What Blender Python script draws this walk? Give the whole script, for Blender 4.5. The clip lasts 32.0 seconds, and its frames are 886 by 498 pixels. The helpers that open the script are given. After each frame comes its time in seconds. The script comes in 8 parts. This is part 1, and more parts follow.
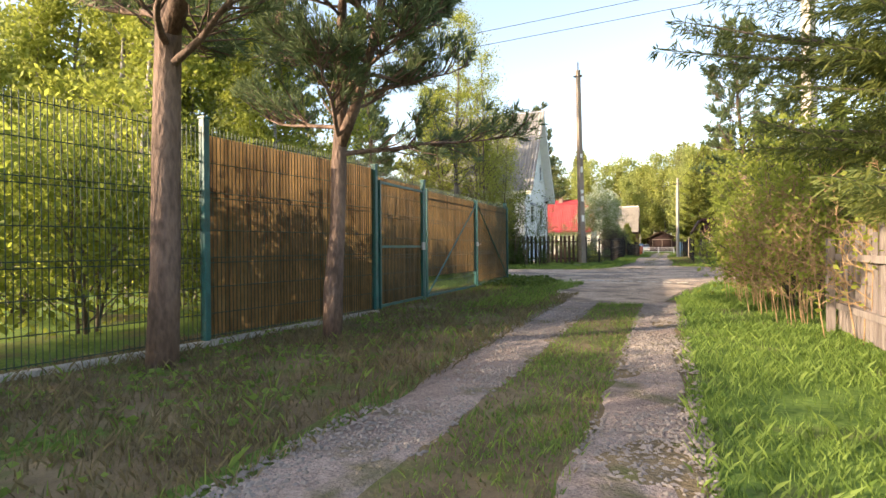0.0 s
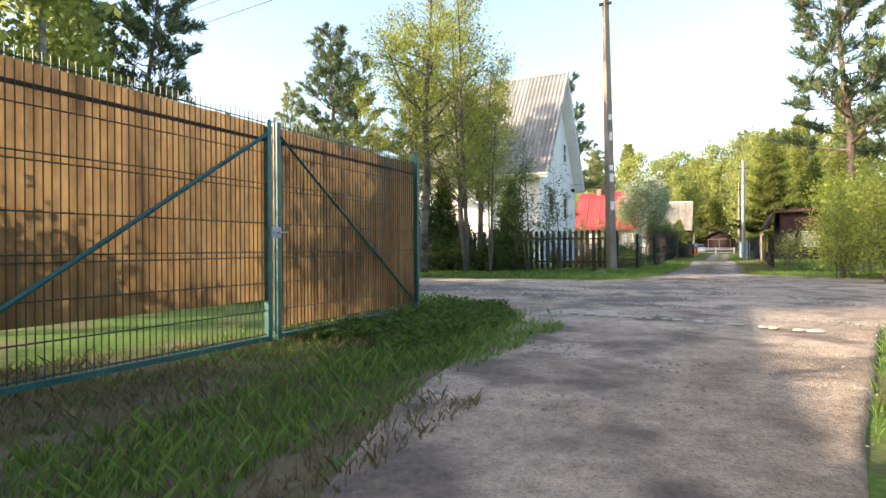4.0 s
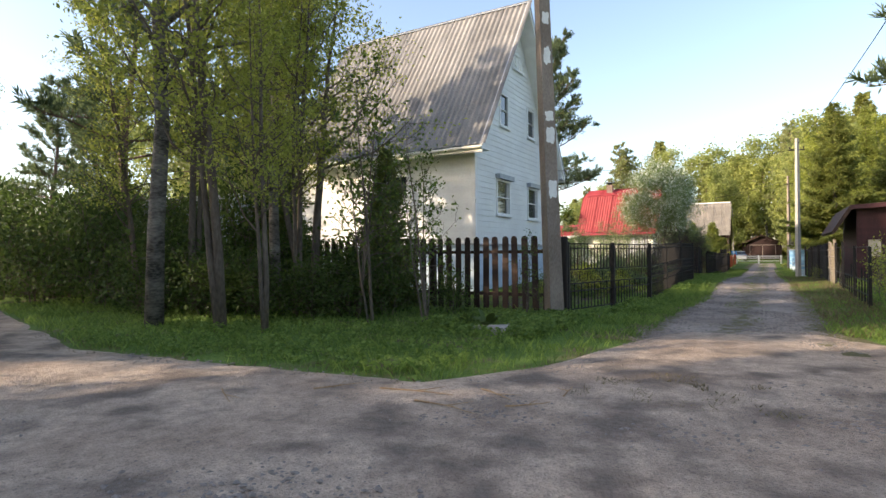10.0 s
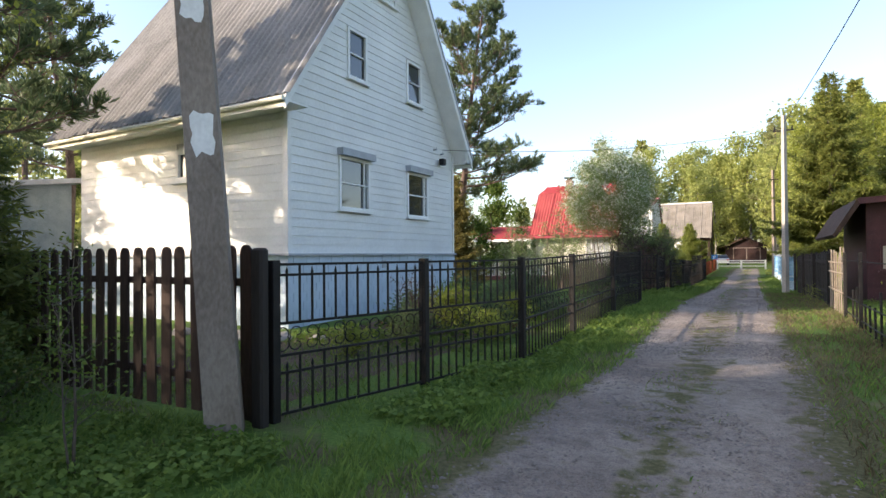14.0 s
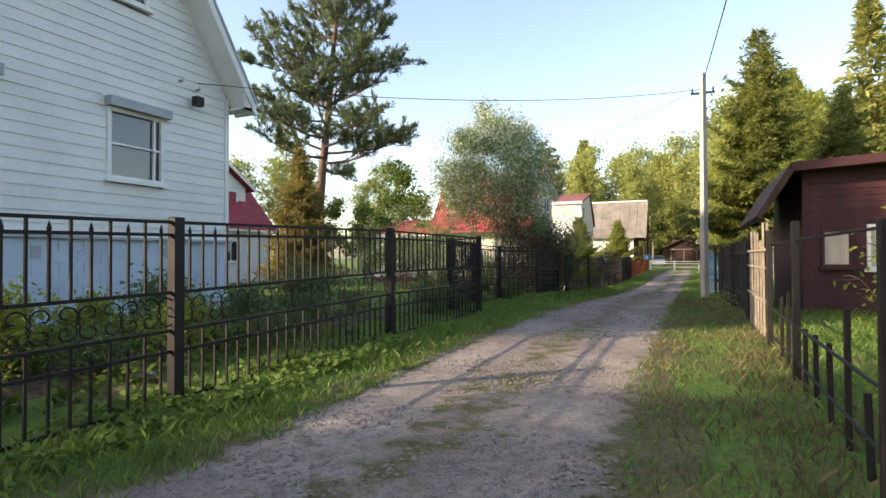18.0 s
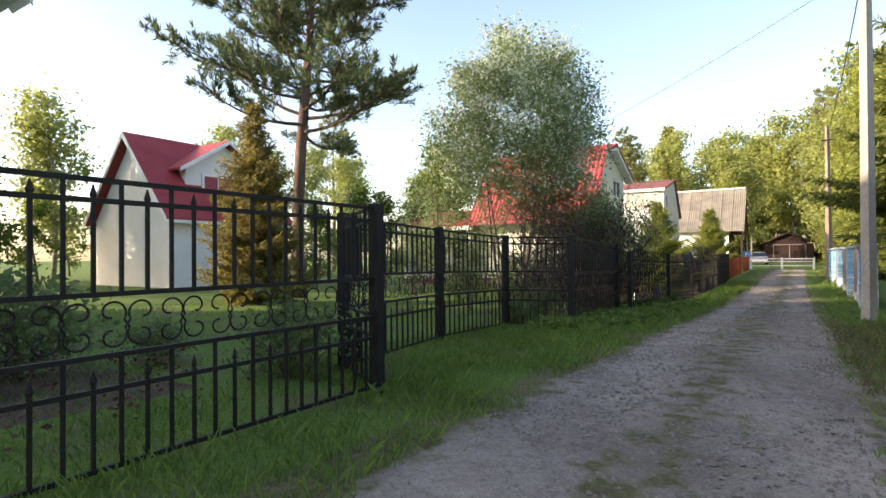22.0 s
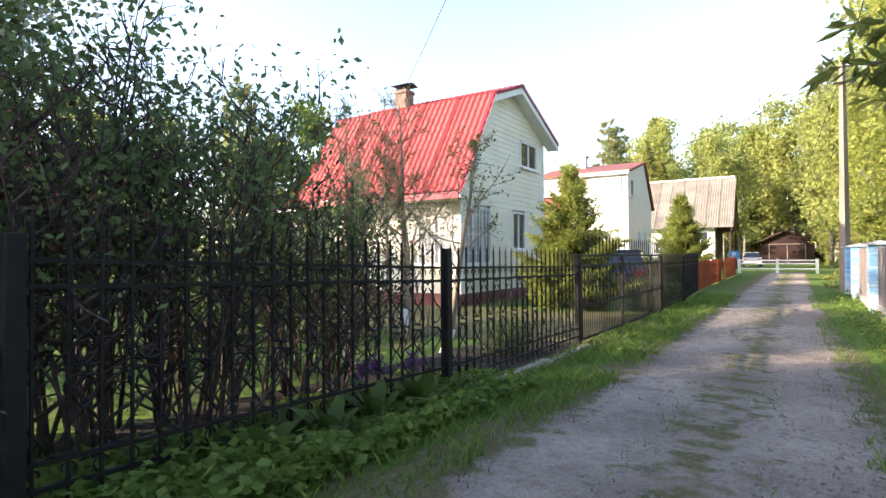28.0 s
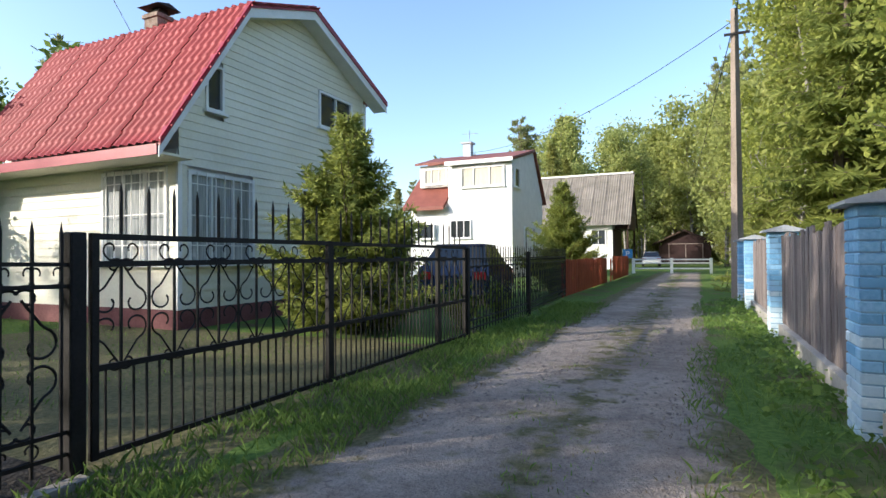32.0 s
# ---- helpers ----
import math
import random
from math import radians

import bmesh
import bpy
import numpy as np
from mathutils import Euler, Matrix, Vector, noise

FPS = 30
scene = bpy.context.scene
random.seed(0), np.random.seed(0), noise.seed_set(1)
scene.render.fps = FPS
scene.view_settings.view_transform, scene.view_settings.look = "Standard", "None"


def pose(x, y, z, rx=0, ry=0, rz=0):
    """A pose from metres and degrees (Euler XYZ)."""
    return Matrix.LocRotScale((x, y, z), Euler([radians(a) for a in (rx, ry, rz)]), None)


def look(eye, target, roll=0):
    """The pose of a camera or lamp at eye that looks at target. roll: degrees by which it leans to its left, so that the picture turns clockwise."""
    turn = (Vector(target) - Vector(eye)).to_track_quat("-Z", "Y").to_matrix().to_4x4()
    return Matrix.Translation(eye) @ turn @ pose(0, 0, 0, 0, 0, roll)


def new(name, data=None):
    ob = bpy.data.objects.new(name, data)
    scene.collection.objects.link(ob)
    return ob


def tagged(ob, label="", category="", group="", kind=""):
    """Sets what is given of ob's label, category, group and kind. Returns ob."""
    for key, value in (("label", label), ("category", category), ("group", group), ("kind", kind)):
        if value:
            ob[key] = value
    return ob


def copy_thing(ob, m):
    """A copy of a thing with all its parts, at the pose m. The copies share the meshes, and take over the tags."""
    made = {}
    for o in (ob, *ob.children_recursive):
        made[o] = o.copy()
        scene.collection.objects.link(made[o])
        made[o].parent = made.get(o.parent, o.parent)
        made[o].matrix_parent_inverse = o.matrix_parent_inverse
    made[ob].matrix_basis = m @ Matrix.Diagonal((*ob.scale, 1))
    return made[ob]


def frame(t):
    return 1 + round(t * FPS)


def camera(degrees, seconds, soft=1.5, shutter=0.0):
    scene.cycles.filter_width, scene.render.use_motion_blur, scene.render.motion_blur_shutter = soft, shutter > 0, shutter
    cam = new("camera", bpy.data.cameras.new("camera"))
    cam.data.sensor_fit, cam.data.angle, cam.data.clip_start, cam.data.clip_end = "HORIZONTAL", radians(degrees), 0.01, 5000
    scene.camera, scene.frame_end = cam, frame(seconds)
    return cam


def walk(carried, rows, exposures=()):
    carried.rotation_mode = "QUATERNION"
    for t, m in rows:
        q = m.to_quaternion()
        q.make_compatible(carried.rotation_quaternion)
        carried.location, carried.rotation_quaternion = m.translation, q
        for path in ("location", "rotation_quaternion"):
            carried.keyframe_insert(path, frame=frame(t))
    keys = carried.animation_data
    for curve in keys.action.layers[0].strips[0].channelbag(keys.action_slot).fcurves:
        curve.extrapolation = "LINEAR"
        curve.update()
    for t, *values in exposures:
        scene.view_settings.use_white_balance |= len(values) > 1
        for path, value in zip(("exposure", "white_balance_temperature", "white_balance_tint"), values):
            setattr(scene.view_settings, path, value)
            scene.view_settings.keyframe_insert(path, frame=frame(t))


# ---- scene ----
EXPOSURES = [(0.0, 1.84, 7500, 15), (3.0, 2.0, 6900, 12), (6.0, 1.70, 6900, 13), (7.0, 1.5, 6900, 14), (9.0, 1.36, 6900, 15), (12.0, 1.58, 6800, 15), (14.0, 1.52, 6600, 16), (20.0, 1.54, 7300, 16), (24.0, 1.88, 7000, 14), (26.5, 2.2, 6800, 15), (28.0, 2.14, 6700, 16), (29.0, 1.78, 6800, 18), (30.0, 1.44, 6500, 15), (31.0, 1.26, 6000, 13), (32.0, 1.2, 5800, 10)]
cam = camera(77.35, 32.0)
PATH = [
    (0, (1.151, -6.343, 1.131), (0.394, -4.492, 1.125), -0.49),
    (0.5, (0.935, -5.217, 1.106), (0.082, -3.408, 1.092), -0.30),
    (1, (0.795, -4.075, 1.084), (-0.081, -2.278, 1.071), -0.29),
    (1.5, (0.707, -2.960, 1.064), (-0.181, -1.168, 1.054), -0.22),
    (2, (0.658, -1.870, 1.053), (-0.236, -0.081, 1.046), -0.22),
    (2.5, (0.668, -0.797, 1.054), (-0.230, 0.990, 1.050), -0.32),
    (3, (0.683, 0.174, 1.050), (-0.218, 1.959, 1.048), -0.22),
    (3.5, (0.709, 1.139, 1.048), (-0.194, 2.924, 1.044), -0.24),
    (5.5, (0.517, 4.929, 1.078), (-0.423, 6.694, 1.079), -0.40),
    (6, (0.465, 5.852, 1.091), (-0.486, 7.612, 1.094), -0.32),
    (6.5, (0.504, 6.735, 1.102), (-0.455, 8.490, 1.105), -0.31),
    (7, (0.554, 7.606, 1.119), (-0.417, 9.354, 1.126), -0.29),
    (7.5, (0.593, 8.486, 1.144), (-0.372, 10.237, 1.152), -0.35),
    (8, (0.600, 9.369, 1.176), (-0.373, 11.117, 1.186), -0.28),
    (8.5, (0.606, 10.267, 1.219), (-0.367, 12.015, 1.229), -0.38),
    (9, (0.563, 11.157, 1.267), (-0.432, 12.892, 1.280), -0.36),
    (9.5, (0.553, 12.058, 1.310), (-0.446, 13.791, 1.325), -0.37),
    (10, (0.563, 12.979, 1.341), (-0.451, 14.703, 1.359), -0.46),
    (10.5, (0.621, 13.942, 1.367), (-0.393, 15.666, 1.387), -0.53),
    (11, (0.672, 14.907, 1.391), (-0.338, 16.633, 1.406), -0.31),
    (11.5, (0.718, 15.850, 1.421), (-0.231, 17.610, 1.437), -0.31),
    (12, (0.743, 16.751, 1.458), (-0.213, 18.508, 1.476), -0.33),
    (12.5, (0.808, 17.669, 1.502), (-0.153, 19.423, 1.521), -0.42),
    (13, (0.831, 18.592, 1.547), (-0.136, 20.343, 1.563), -0.33),
    (13.5, (0.810, 19.515, 1.588), (-0.157, 21.266, 1.608), -0.47),
    (14, (0.778, 20.420, 1.599), (-0.202, 22.163, 1.623), -0.47),
    (14.5, (0.810, 21.329, 1.568), (-0.166, 23.075, 1.593), -0.56),
    (15, (0.946, 22.252, 1.504), (-0.021, 24.002, 1.529), -0.64),
    (15.5, (1.074, 23.062, 1.428), (0.153, 24.837, 1.452), -0.65),
    (17.5, (1.696, 26.317, 1.329), (0.842, 28.126, 1.358), -0.32),
    (18, (1.635, 26.941, 1.298), (0.801, 28.759, 1.328), -0.21),
    (18.5, (1.457, 27.496, 1.277), (0.667, 29.334, 1.303), 0.03),
    (19, (1.262, 28.105, 1.282), (0.417, 29.918, 1.309), -0.16),
    (19.5, (1.077, 28.809, 1.295), (0.142, 30.577, 1.315), -0.08),
    (20, (0.911, 29.610, 1.319), (-0.115, 31.326, 1.338), -0.12),
    (20.5, (0.803, 30.490, 1.337), (-0.256, 32.187, 1.355), -0.22),
    (21, (0.736, 31.357, 1.337), (-0.331, 33.049, 1.359), -0.33),
    (21.5, (0.724, 32.213, 1.309), (-0.345, 33.904, 1.332), -0.39),
    (22, (0.737, 33.103, 1.276), (-0.343, 34.785, 1.301), -0.49),
    (22.5, (0.811, 34.059, 1.252), (-0.261, 35.747, 1.275), -0.54),
    (23, (0.844, 34.987, 1.243), (-0.228, 36.675, 1.271), -0.57),
    (23.5, (0.886, 35.926, 1.248), (-0.183, 37.616, 1.278), -0.67),
    (24, (0.846, 36.821, 1.258), (-0.232, 38.505, 1.288), -0.61),
    (24.5, (0.838, 37.752, 1.268), (-0.245, 39.433, 1.300), -0.71),
    (26.5, (0.696, 41.465, 1.235), (-0.387, 43.146, 1.261), -0.36),
    (27, (0.654, 42.372, 1.239), (-0.430, 44.052, 1.268), -0.44),
    (27.5, (0.647, 43.215, 1.227), (-0.428, 44.902, 1.258), -0.49),
    (28, (0.655, 43.952, 1.211), (-0.421, 45.637, 1.238), -0.41),
    (28.5, (0.633, 44.699, 1.185), (-0.425, 46.395, 1.211), -0.50),
    (29, (0.618, 45.543, 1.166), (-0.451, 47.234, 1.190), -0.43),
    (29.5, (0.595, 46.302, 1.156), (-0.454, 48.005, 1.180), -0.38),
    (30, (0.621, 47.074, 1.142), (-0.433, 48.774, 1.164), -0.38),
    (30.5, (0.661, 47.827, 1.129), (-0.383, 49.532, 1.154), -0.36),
    (31, (0.748, 48.628, 1.118), (-0.293, 50.335, 1.138), -0.22),
    (31.5, (0.885, 49.361, 1.108), (-0.083, 51.111, 1.135), -0.42),
    (32, (1.061, 50.051, 1.078), (0.225, 51.867, 1.105), -0.40),
]
walk(cam, [(t, look(eye, target, roll)) for t, eye, target, roll in PATH], EXPOSURES)

# ---- light: low evening sun from behind the gardens, clear sky ----
SUN_AZ = math.atan2(-0.66, -0.75)
SUN_EL = radians(20.5)
world = bpy.data.worlds.new("sky")
scene.world = world
world.use_nodes = True
wn = world.node_tree
wn.nodes.clear()
sky = wn.nodes.new("ShaderNodeTexSky")
sky.sky_type = "NISHITA"
sky.sun_disc = False
sky.sun_elevation = SUN_EL
sky.sun_rotation = math.pi / 2 - SUN_AZ
sky.air_density, sky.dust_density, sky.ozone_density = 1.0, 1.6, 1.0
bg = wn.nodes.new("ShaderNodeBackground")
bg.inputs["Strength"].default_value = 0.15
wout = wn.nodes.new("ShaderNodeOutputWorld")
wn.links.new(sky.outputs[0], bg.inputs[0])
wn.links.new(bg.outputs[0], wout.inputs[0])
sun_data = bpy.data.lights.new("sun", "SUN")
sun_data.energy, sun_data.angle, sun_data.color = 3.3, radians(0.6), (1.0, 0.86, 0.66)
sun = new("sun", sun_data)
sun.matrix_world = look((math.cos(SUN_AZ) * math.cos(SUN_EL) * 60, math.sin(SUN_AZ) * math.cos(SUN_EL) * 60 + 30, math.sin(SUN_EL) * 60), (0, 30, 0))


# ---- materials ----
def material(name, dark, light, scale=3.0, rough=0.8, grain=40.0, bump=0.2, metal=0.0, depth=0.01, spread=0.0, stretch=(1, 1, 1), streak=0.0, spec=0.35):
    """A surface that varies at two scales between two colours, with fine relief; spread varies it from piece to piece."""
    m = bpy.data.materials.new(name)
    m.use_nodes = True
    nt = m.node_tree
    n, l = nt.nodes, nt.links
    b = n["Principled BSDF"]
    b.inputs["Roughness"].default_value, b.inputs["Metallic"].default_value = rough, metal
    b.inputs["Specular IOR Level"].default_value = spec
    geo = n.new("ShaderNodeNewGeometry")
    mp = n.new("ShaderNodeMapping")
    mp.inputs["Scale"].default_value = stretch
    l.new(geo.outputs["Position"], mp.inputs[0])
    big, fine = n.new("ShaderNodeTexNoise"), n.new("ShaderNodeTexNoise")
    big.inputs["Scale"].default_value, fine.inputs["Scale"].default_value = scale, grain
    big.inputs["Detail"].default_value, fine.inputs["Detail"].default_value = 4.0, 3.0
    for t in (big, fine):
        l.new(mp.outputs[0], t.inputs["Vector"])
    mix = n.new("ShaderNodeMath")
    mix.operation = "MULTIPLY_ADD"
    mix.inputs[1].default_value = 0.45
    l.new(fine.outputs[0], mix.inputs[0])
    half = n.new("ShaderNodeMath")
    half.operation = "MULTIPLY"
    half.inputs[1].default_value = 0.55
    l.new(big.outputs[0], half.inputs[0])
    l.new(half.outputs[0], mix.inputs[2])
    value = mix.outputs[0]
    if spread:
        info = n.new("ShaderNodeObjectInfo")
        add = n.new("ShaderNodeMath")
        add.operation = "MULTIPLY_ADD"
        add.inputs[1].default_value = spread
        l.new(info.outputs["Random"], add.inputs[0])
        l.new(value, add.inputs[2])
        off = n.new("ShaderNodeMath")
        off.inputs[1].default_value = -spread / 2
        l.new(add.outputs[0], off.inputs[0])
        value = off.outputs[0]
    ramp = n.new("ShaderNodeValToRGB")
    ramp.color_ramp.elements[0].position, ramp.color_ramp.elements[1].position = 0.36, 0.64
    ramp.color_ramp.elements[0].color, ramp.color_ramp.elements[1].color = (*dark, 1), (*light, 1)
    l.new(value, ramp.inputs[0])
    l.new(ramp.outputs[0], b.inputs["Base Color"])
    if bump:
        bp = n.new("ShaderNodeBump")
        bp.inputs["Strength"].default_value, bp.inputs["Distance"].default_value = bump, depth
        l.new(fine.outputs[0], bp.inputs["Height"])
        l.new(bp.outputs[0], b.inputs["Normal"])
    return m


def leafy(name, dark, light, through_light=0.35, scale=1.5):
    """Leaves or needles: colour from clump to clump and leaf to leaf, some light passing through."""
    m = bpy.data.materials.new(name)
    m.use_nodes = True
    n, l = m.node_tree.nodes, m.node_tree.links
    b = n["Principled BSDF"]
    b.inputs["Roughness"].default_value = 0.6
    b.inputs["Specular IOR Level"].default_value = 0.25
    geo, big = n.new("ShaderNodeNewGeometry"), n.new("ShaderNodeTexNoise")
    big.inputs["Scale"].default_value = scale
    l.new(geo.outputs["Position"], big.inputs["Vector"])
    mix = n.new("ShaderNodeMath")
    mix.operation = "MULTIPLY_ADD"
    mix.inputs[1].default_value = 0.5
    l.new(geo.outputs["Random Per Island"], mix.inputs[0])
    half = n.new("ShaderNodeMath")
    half.operation = "MULTIPLY"
    half.inputs[1].default_value = 0.5
    l.new(big.outputs[0], half.inputs[0])
    l.new(half.outputs[0], mix.inputs[2])
    ramp = n.new("ShaderNodeValToRGB")
    ramp.color_ramp.elements[0].position, ramp.color_ramp.elements[1].position = 0.2, 0.8
    ramp.color_ramp.elements[0].color, ramp.color_ramp.elements[1].color = (*dark, 1), (*light, 1)
    l.new(mix.outputs[0], ramp.inputs[0])
    l.new(ramp.outputs[0], b.inputs["Base Color"])
    tr, sh = n.new("ShaderNodeBsdfTranslucent"), n.new("ShaderNodeMixShader")
    sh.inputs[0].default_value = through_light
    l.new(ramp.outputs[0], tr.inputs[0])
    l.new(b.outputs[0], sh.inputs[1])
    l.new(tr.outputs[0], sh.inputs[2])
    l.new(sh.outputs[0], n["Material Output"].inputs[0])
    return m


def ground_material(name, soil_dark, soil_light, green_dark, green_light, cover, pebble=0.0, scale=1.2, rut=None):
    """Soil or grit with patches of short growth, and pebbles of two sizes in the relief."""
    m = bpy.data.materials.new(name)
    m.use_nodes = True
    n, l = m.node_tree.nodes, m.node_tree.links
    b = n["Principled BSDF"]
    b.inputs["Roughness"].default_value = 0.95
    b.inputs["Specular IOR Level"].default_value = 0.15
    geo = n.new("ShaderNodeNewGeometry")

    def tex(kind, s, detail=5.0):
        t = n.new(kind)
        t.inputs["Scale"].default_value = s
        if "Detail" in t.inputs:
            t.inputs["Detail"].default_value = detail
        l.new(geo.outputs["Position"], t.inputs["Vector"])
        return t

    def ramp(src, lo, hi, c0, c1):
        r = n.new("ShaderNodeValToRGB")
        r.color_ramp.elements[0].position, r.color_ramp.elements[1].position = lo, hi
        r.color_ramp.elements[0].color, r.color_ramp.elements[1].color = (*c0, 1), (*c1, 1)
        l.new(src, r.inputs[0])
        return r

    soft, fine, patch = tex("ShaderNodeTexNoise", 0.7), tex("ShaderNodeTexNoise", 26.0), tex("ShaderNodeTexNoise", scale, 8.0)
    stones = tex("ShaderNodeTexVoronoi", 34.0)
    cells = tex("ShaderNodeTexVoronoi", 90.0)
    grain = tex("ShaderNodeTexNoise", 120.0)
    grit = ramp(soft.outputs[0], 0.35, 0.65, soil_dark, soil_light)
    speck = ramp(cells.outputs["Color"], 0.2, 0.95, (0.55, 0.55, 0.55), (1.5, 1.45, 1.4))
    mottle = tex("ShaderNodeTexNoise", 5.0, 9.0)
    mottle.inputs["Roughness"].default_value = 0.72
    tone = ramp(mottle.outputs[0], 0.32, 0.68, (0.70, 0.69, 0.68), (1.22, 1.21, 1.19))
    chips = ramp(stones.outputs["Color"], 0.1, 0.95, (0.72, 0.72, 0.74), (1.3, 1.27, 1.22))
    worn, stony = n.new("ShaderNodeMix"), n.new("ShaderNodeMix")
    for q, src, tone_, amount in ((worn, grit, tone, 1.0), (stony, worn, chips, pebble)):
        q.data_type, q.blend_type = "RGBA", "MULTIPLY"
        q.inputs[0].default_value = amount
        l.new(src.outputs[0] if src is grit else src.outputs[2], q.inputs[6])
        l.new(tone_.outputs[0], q.inputs[7])
    mul = n.new("ShaderNodeMix")
    mul.data_type, mul.blend_type = "RGBA", "MULTIPLY"
    mul.inputs[0].default_value = pebble
    l.new(stony.outputs[2], mul.inputs[6])
    l.new(speck.outputs[0], mul.inputs[7])
    grass = ramp(fine.outputs[0], 0.3, 0.7, green_dark, green_light)
    growth = patch.outputs[0]
    if rut:
        sep, off, away, bell, tall = n.new("ShaderNodeSeparateXYZ"), n.new("ShaderNodeMath"), n.new("ShaderNodeMath"), n.new("ShaderNodeMapRange"), n.new("ShaderNodeMath")
        l.new(geo.outputs["Position"], sep.inputs[0])
        off.operation, away.operation, tall.operation = "SUBTRACT", "ABSOLUTE", "MULTIPLY_ADD"
        off.inputs[1].default_value = rut
        l.new(sep.outputs[0], off.inputs[0])
        l.new(off.outputs[0], away.inputs[0])
        bell.inputs["From Min"].default_value, bell.inputs["From Max"].default_value = 0.06, 0.48
        bell.inputs["To Min"].default_value, bell.inputs["To Max"].default_value = 1.0, -0.3
        l.new(away.outputs[0], bell.inputs["Value"])
        tall.inputs[1].default_value = 0.17
        l.new(bell.outputs[0], tall.inputs[0])
        l.new(patch.outputs[0], tall.inputs[2])
        rim, wide_ = n.new("ShaderNodeMapRange"), n.new("ShaderNodeMath")
        rim.inputs["From Min"].default_value, rim.inputs["From Max"].default_value = 0.82, 1.55
        rim.inputs["To Min"].default_value, rim.inputs["To Max"].default_value = 0.0, 1.0
        l.new(away.outputs[0], rim.inputs["Value"])
        wide_.operation = "MULTIPLY_ADD"
        wide_.inputs[1].default_value = 0.75
        l.new(rim.outputs[0], wide_.inputs[0])
        l.new(tall.outputs[0], wide_.inputs[2])
        growth = wide_.outputs[0]
    mask = ramp(growth, 0.58 - cover * 0.34, 0.74 - cover * 0.34, (0, 0, 0), (1, 1, 1))
    mix = n.new("ShaderNodeMix")
    mix.data_type = "RGBA"
    l.new(mask.outputs[0], mix.inputs[0])
    l.new(mul.outputs[2], mix.inputs[6])
    l.new(grass.outputs[0], mix.inputs[7])
    l.new(mix.outputs[2], b.inputs["Base Color"])
    bp, bp2 = n.new("ShaderNodeBump"), n.new("ShaderNodeBump")
    bp.inputs["Strength"].default_value, bp.inputs["Distance"].default_value = 0.5, 0.02
    bp2.inputs["Strength"].default_value, bp2.inputs["Distance"].default_value = 0.25 + 0.6 * pebble, 0.015
    l.new(fine.outputs[0], bp.inputs["Height"])
    rough_mix = n.new("ShaderNodeMath")
    rough_mix.operation = "MULTIPLY_ADD"
    rough_mix.inputs[1].default_value = 1.0
    l.new(stones.outputs["Distance"], rough_mix.inputs[0])
    l.new(grain.outputs[0], rough_mix.inputs[2])
    l.new(rough_mix.outputs[0], bp2.inputs["Height"])
    l.new(bp.outputs[0], bp2.inputs["Normal"])
    l.new(bp2.outputs[0], b.inputs["Normal"])
    return m


def glass_material(name, tint=(0.02, 0.03, 0.04)):
    m = bpy.data.materials.new(name)
    m.use_nodes = True
    b = m.node_tree.nodes["Principled BSDF"]
    b.inputs["Base Color"].default_value = (*tint, 1)
    b.inputs["Roughness"].default_value = 0.04
    b.inputs["Specular IOR Level"].default_value = 0.9
    return m


M_GROUND = ground_material("meadow", (0.11, 0.085, 0.05), (0.17, 0.14, 0.08), (0.06, 0.115, 0.022), (0.14, 0.21, 0.045), 0.78)
M_VERGE = ground_material("verge", (0.11, 0.085, 0.052), (0.19, 0.15, 0.095), (0.065, 0.085, 0.024), (0.14, 0.165, 0.05), 0.22, 0.3, 2.6)
M_ROAD = ground_material("packed_dirt_road", (0.215, 0.175, 0.148), (0.31, 0.262, 0.224), (0.155, 0.122, 0.10), (0.235, 0.19, 0.158), 0.30, 1.0, 1.7)
M_LANE = ground_material("gravel_lane", (0.165, 0.145, 0.135), (0.245, 0.22, 0.205), (0.10, 0.098, 0.045), (0.19, 0.17, 0.088), 0.05, 0.8, 5.0, 0.12)
M_TRACK = ground_material("gravel_track", (0.155, 0.128, 0.122), (0.25, 0.215, 0.205), (0.10, 0.095, 0.045), (0.17, 0.155, 0.08), 0.12, 1.0, 2.6)
M_STONE = material("grey_fieldstone", (0.20, 0.18, 0.16), (0.38, 0.34, 0.30), 4, 0.9, 30, 0.4)
M_CONCRETE = material("weathered_concrete", (0.30, 0.28, 0.25), (0.46, 0.43, 0.39), 2.5, 0.9, 45, 0.35, stretch=(1, 1, 0.4))
M_PATCH = material("white_paint_patch", (0.68, 0.68, 0.66), (0.82, 0.82, 0.8), 5, 0.8, 30, 0.1)
M_IRON = material("black_painted_iron", (0.008, 0.007, 0.007), (0.02, 0.017, 0.016), 6, 0.6, 60, 0.25, 0.0, 0.004, spec=0.3)
M_SIDING = material("pale_white_siding", (0.69, 0.69, 0.67), (0.80, 0.80, 0.78), 1.2, 0.55, 20, 0.08, spread=0.12)
M_CREAM = material("cream_vinyl_siding", (0.72, 0.69, 0.56), (0.82, 0.79, 0.66), 1.2, 0.5, 20, 0.06, spread=0.12)
M_WHITE = material("white_painted_wood", (0.72, 0.72, 0.70), (0.84, 0.84, 0.82), 3, 0.5, 40, 0.1)
M_GREYTRIM = material("grey_sheet_metal", (0.30, 0.32, 0.35), (0.42, 0.44, 0.47), 3, 0.45, 40, 0.08)
# pale blocks whose colour carries the blue of skylit shade
M_PLINTH = material("pale_block_blued_by_skylight", (0.44, 0.53, 0.62), (0.58, 0.67, 0.76), 1.5, 0.85, 35, 0.25)
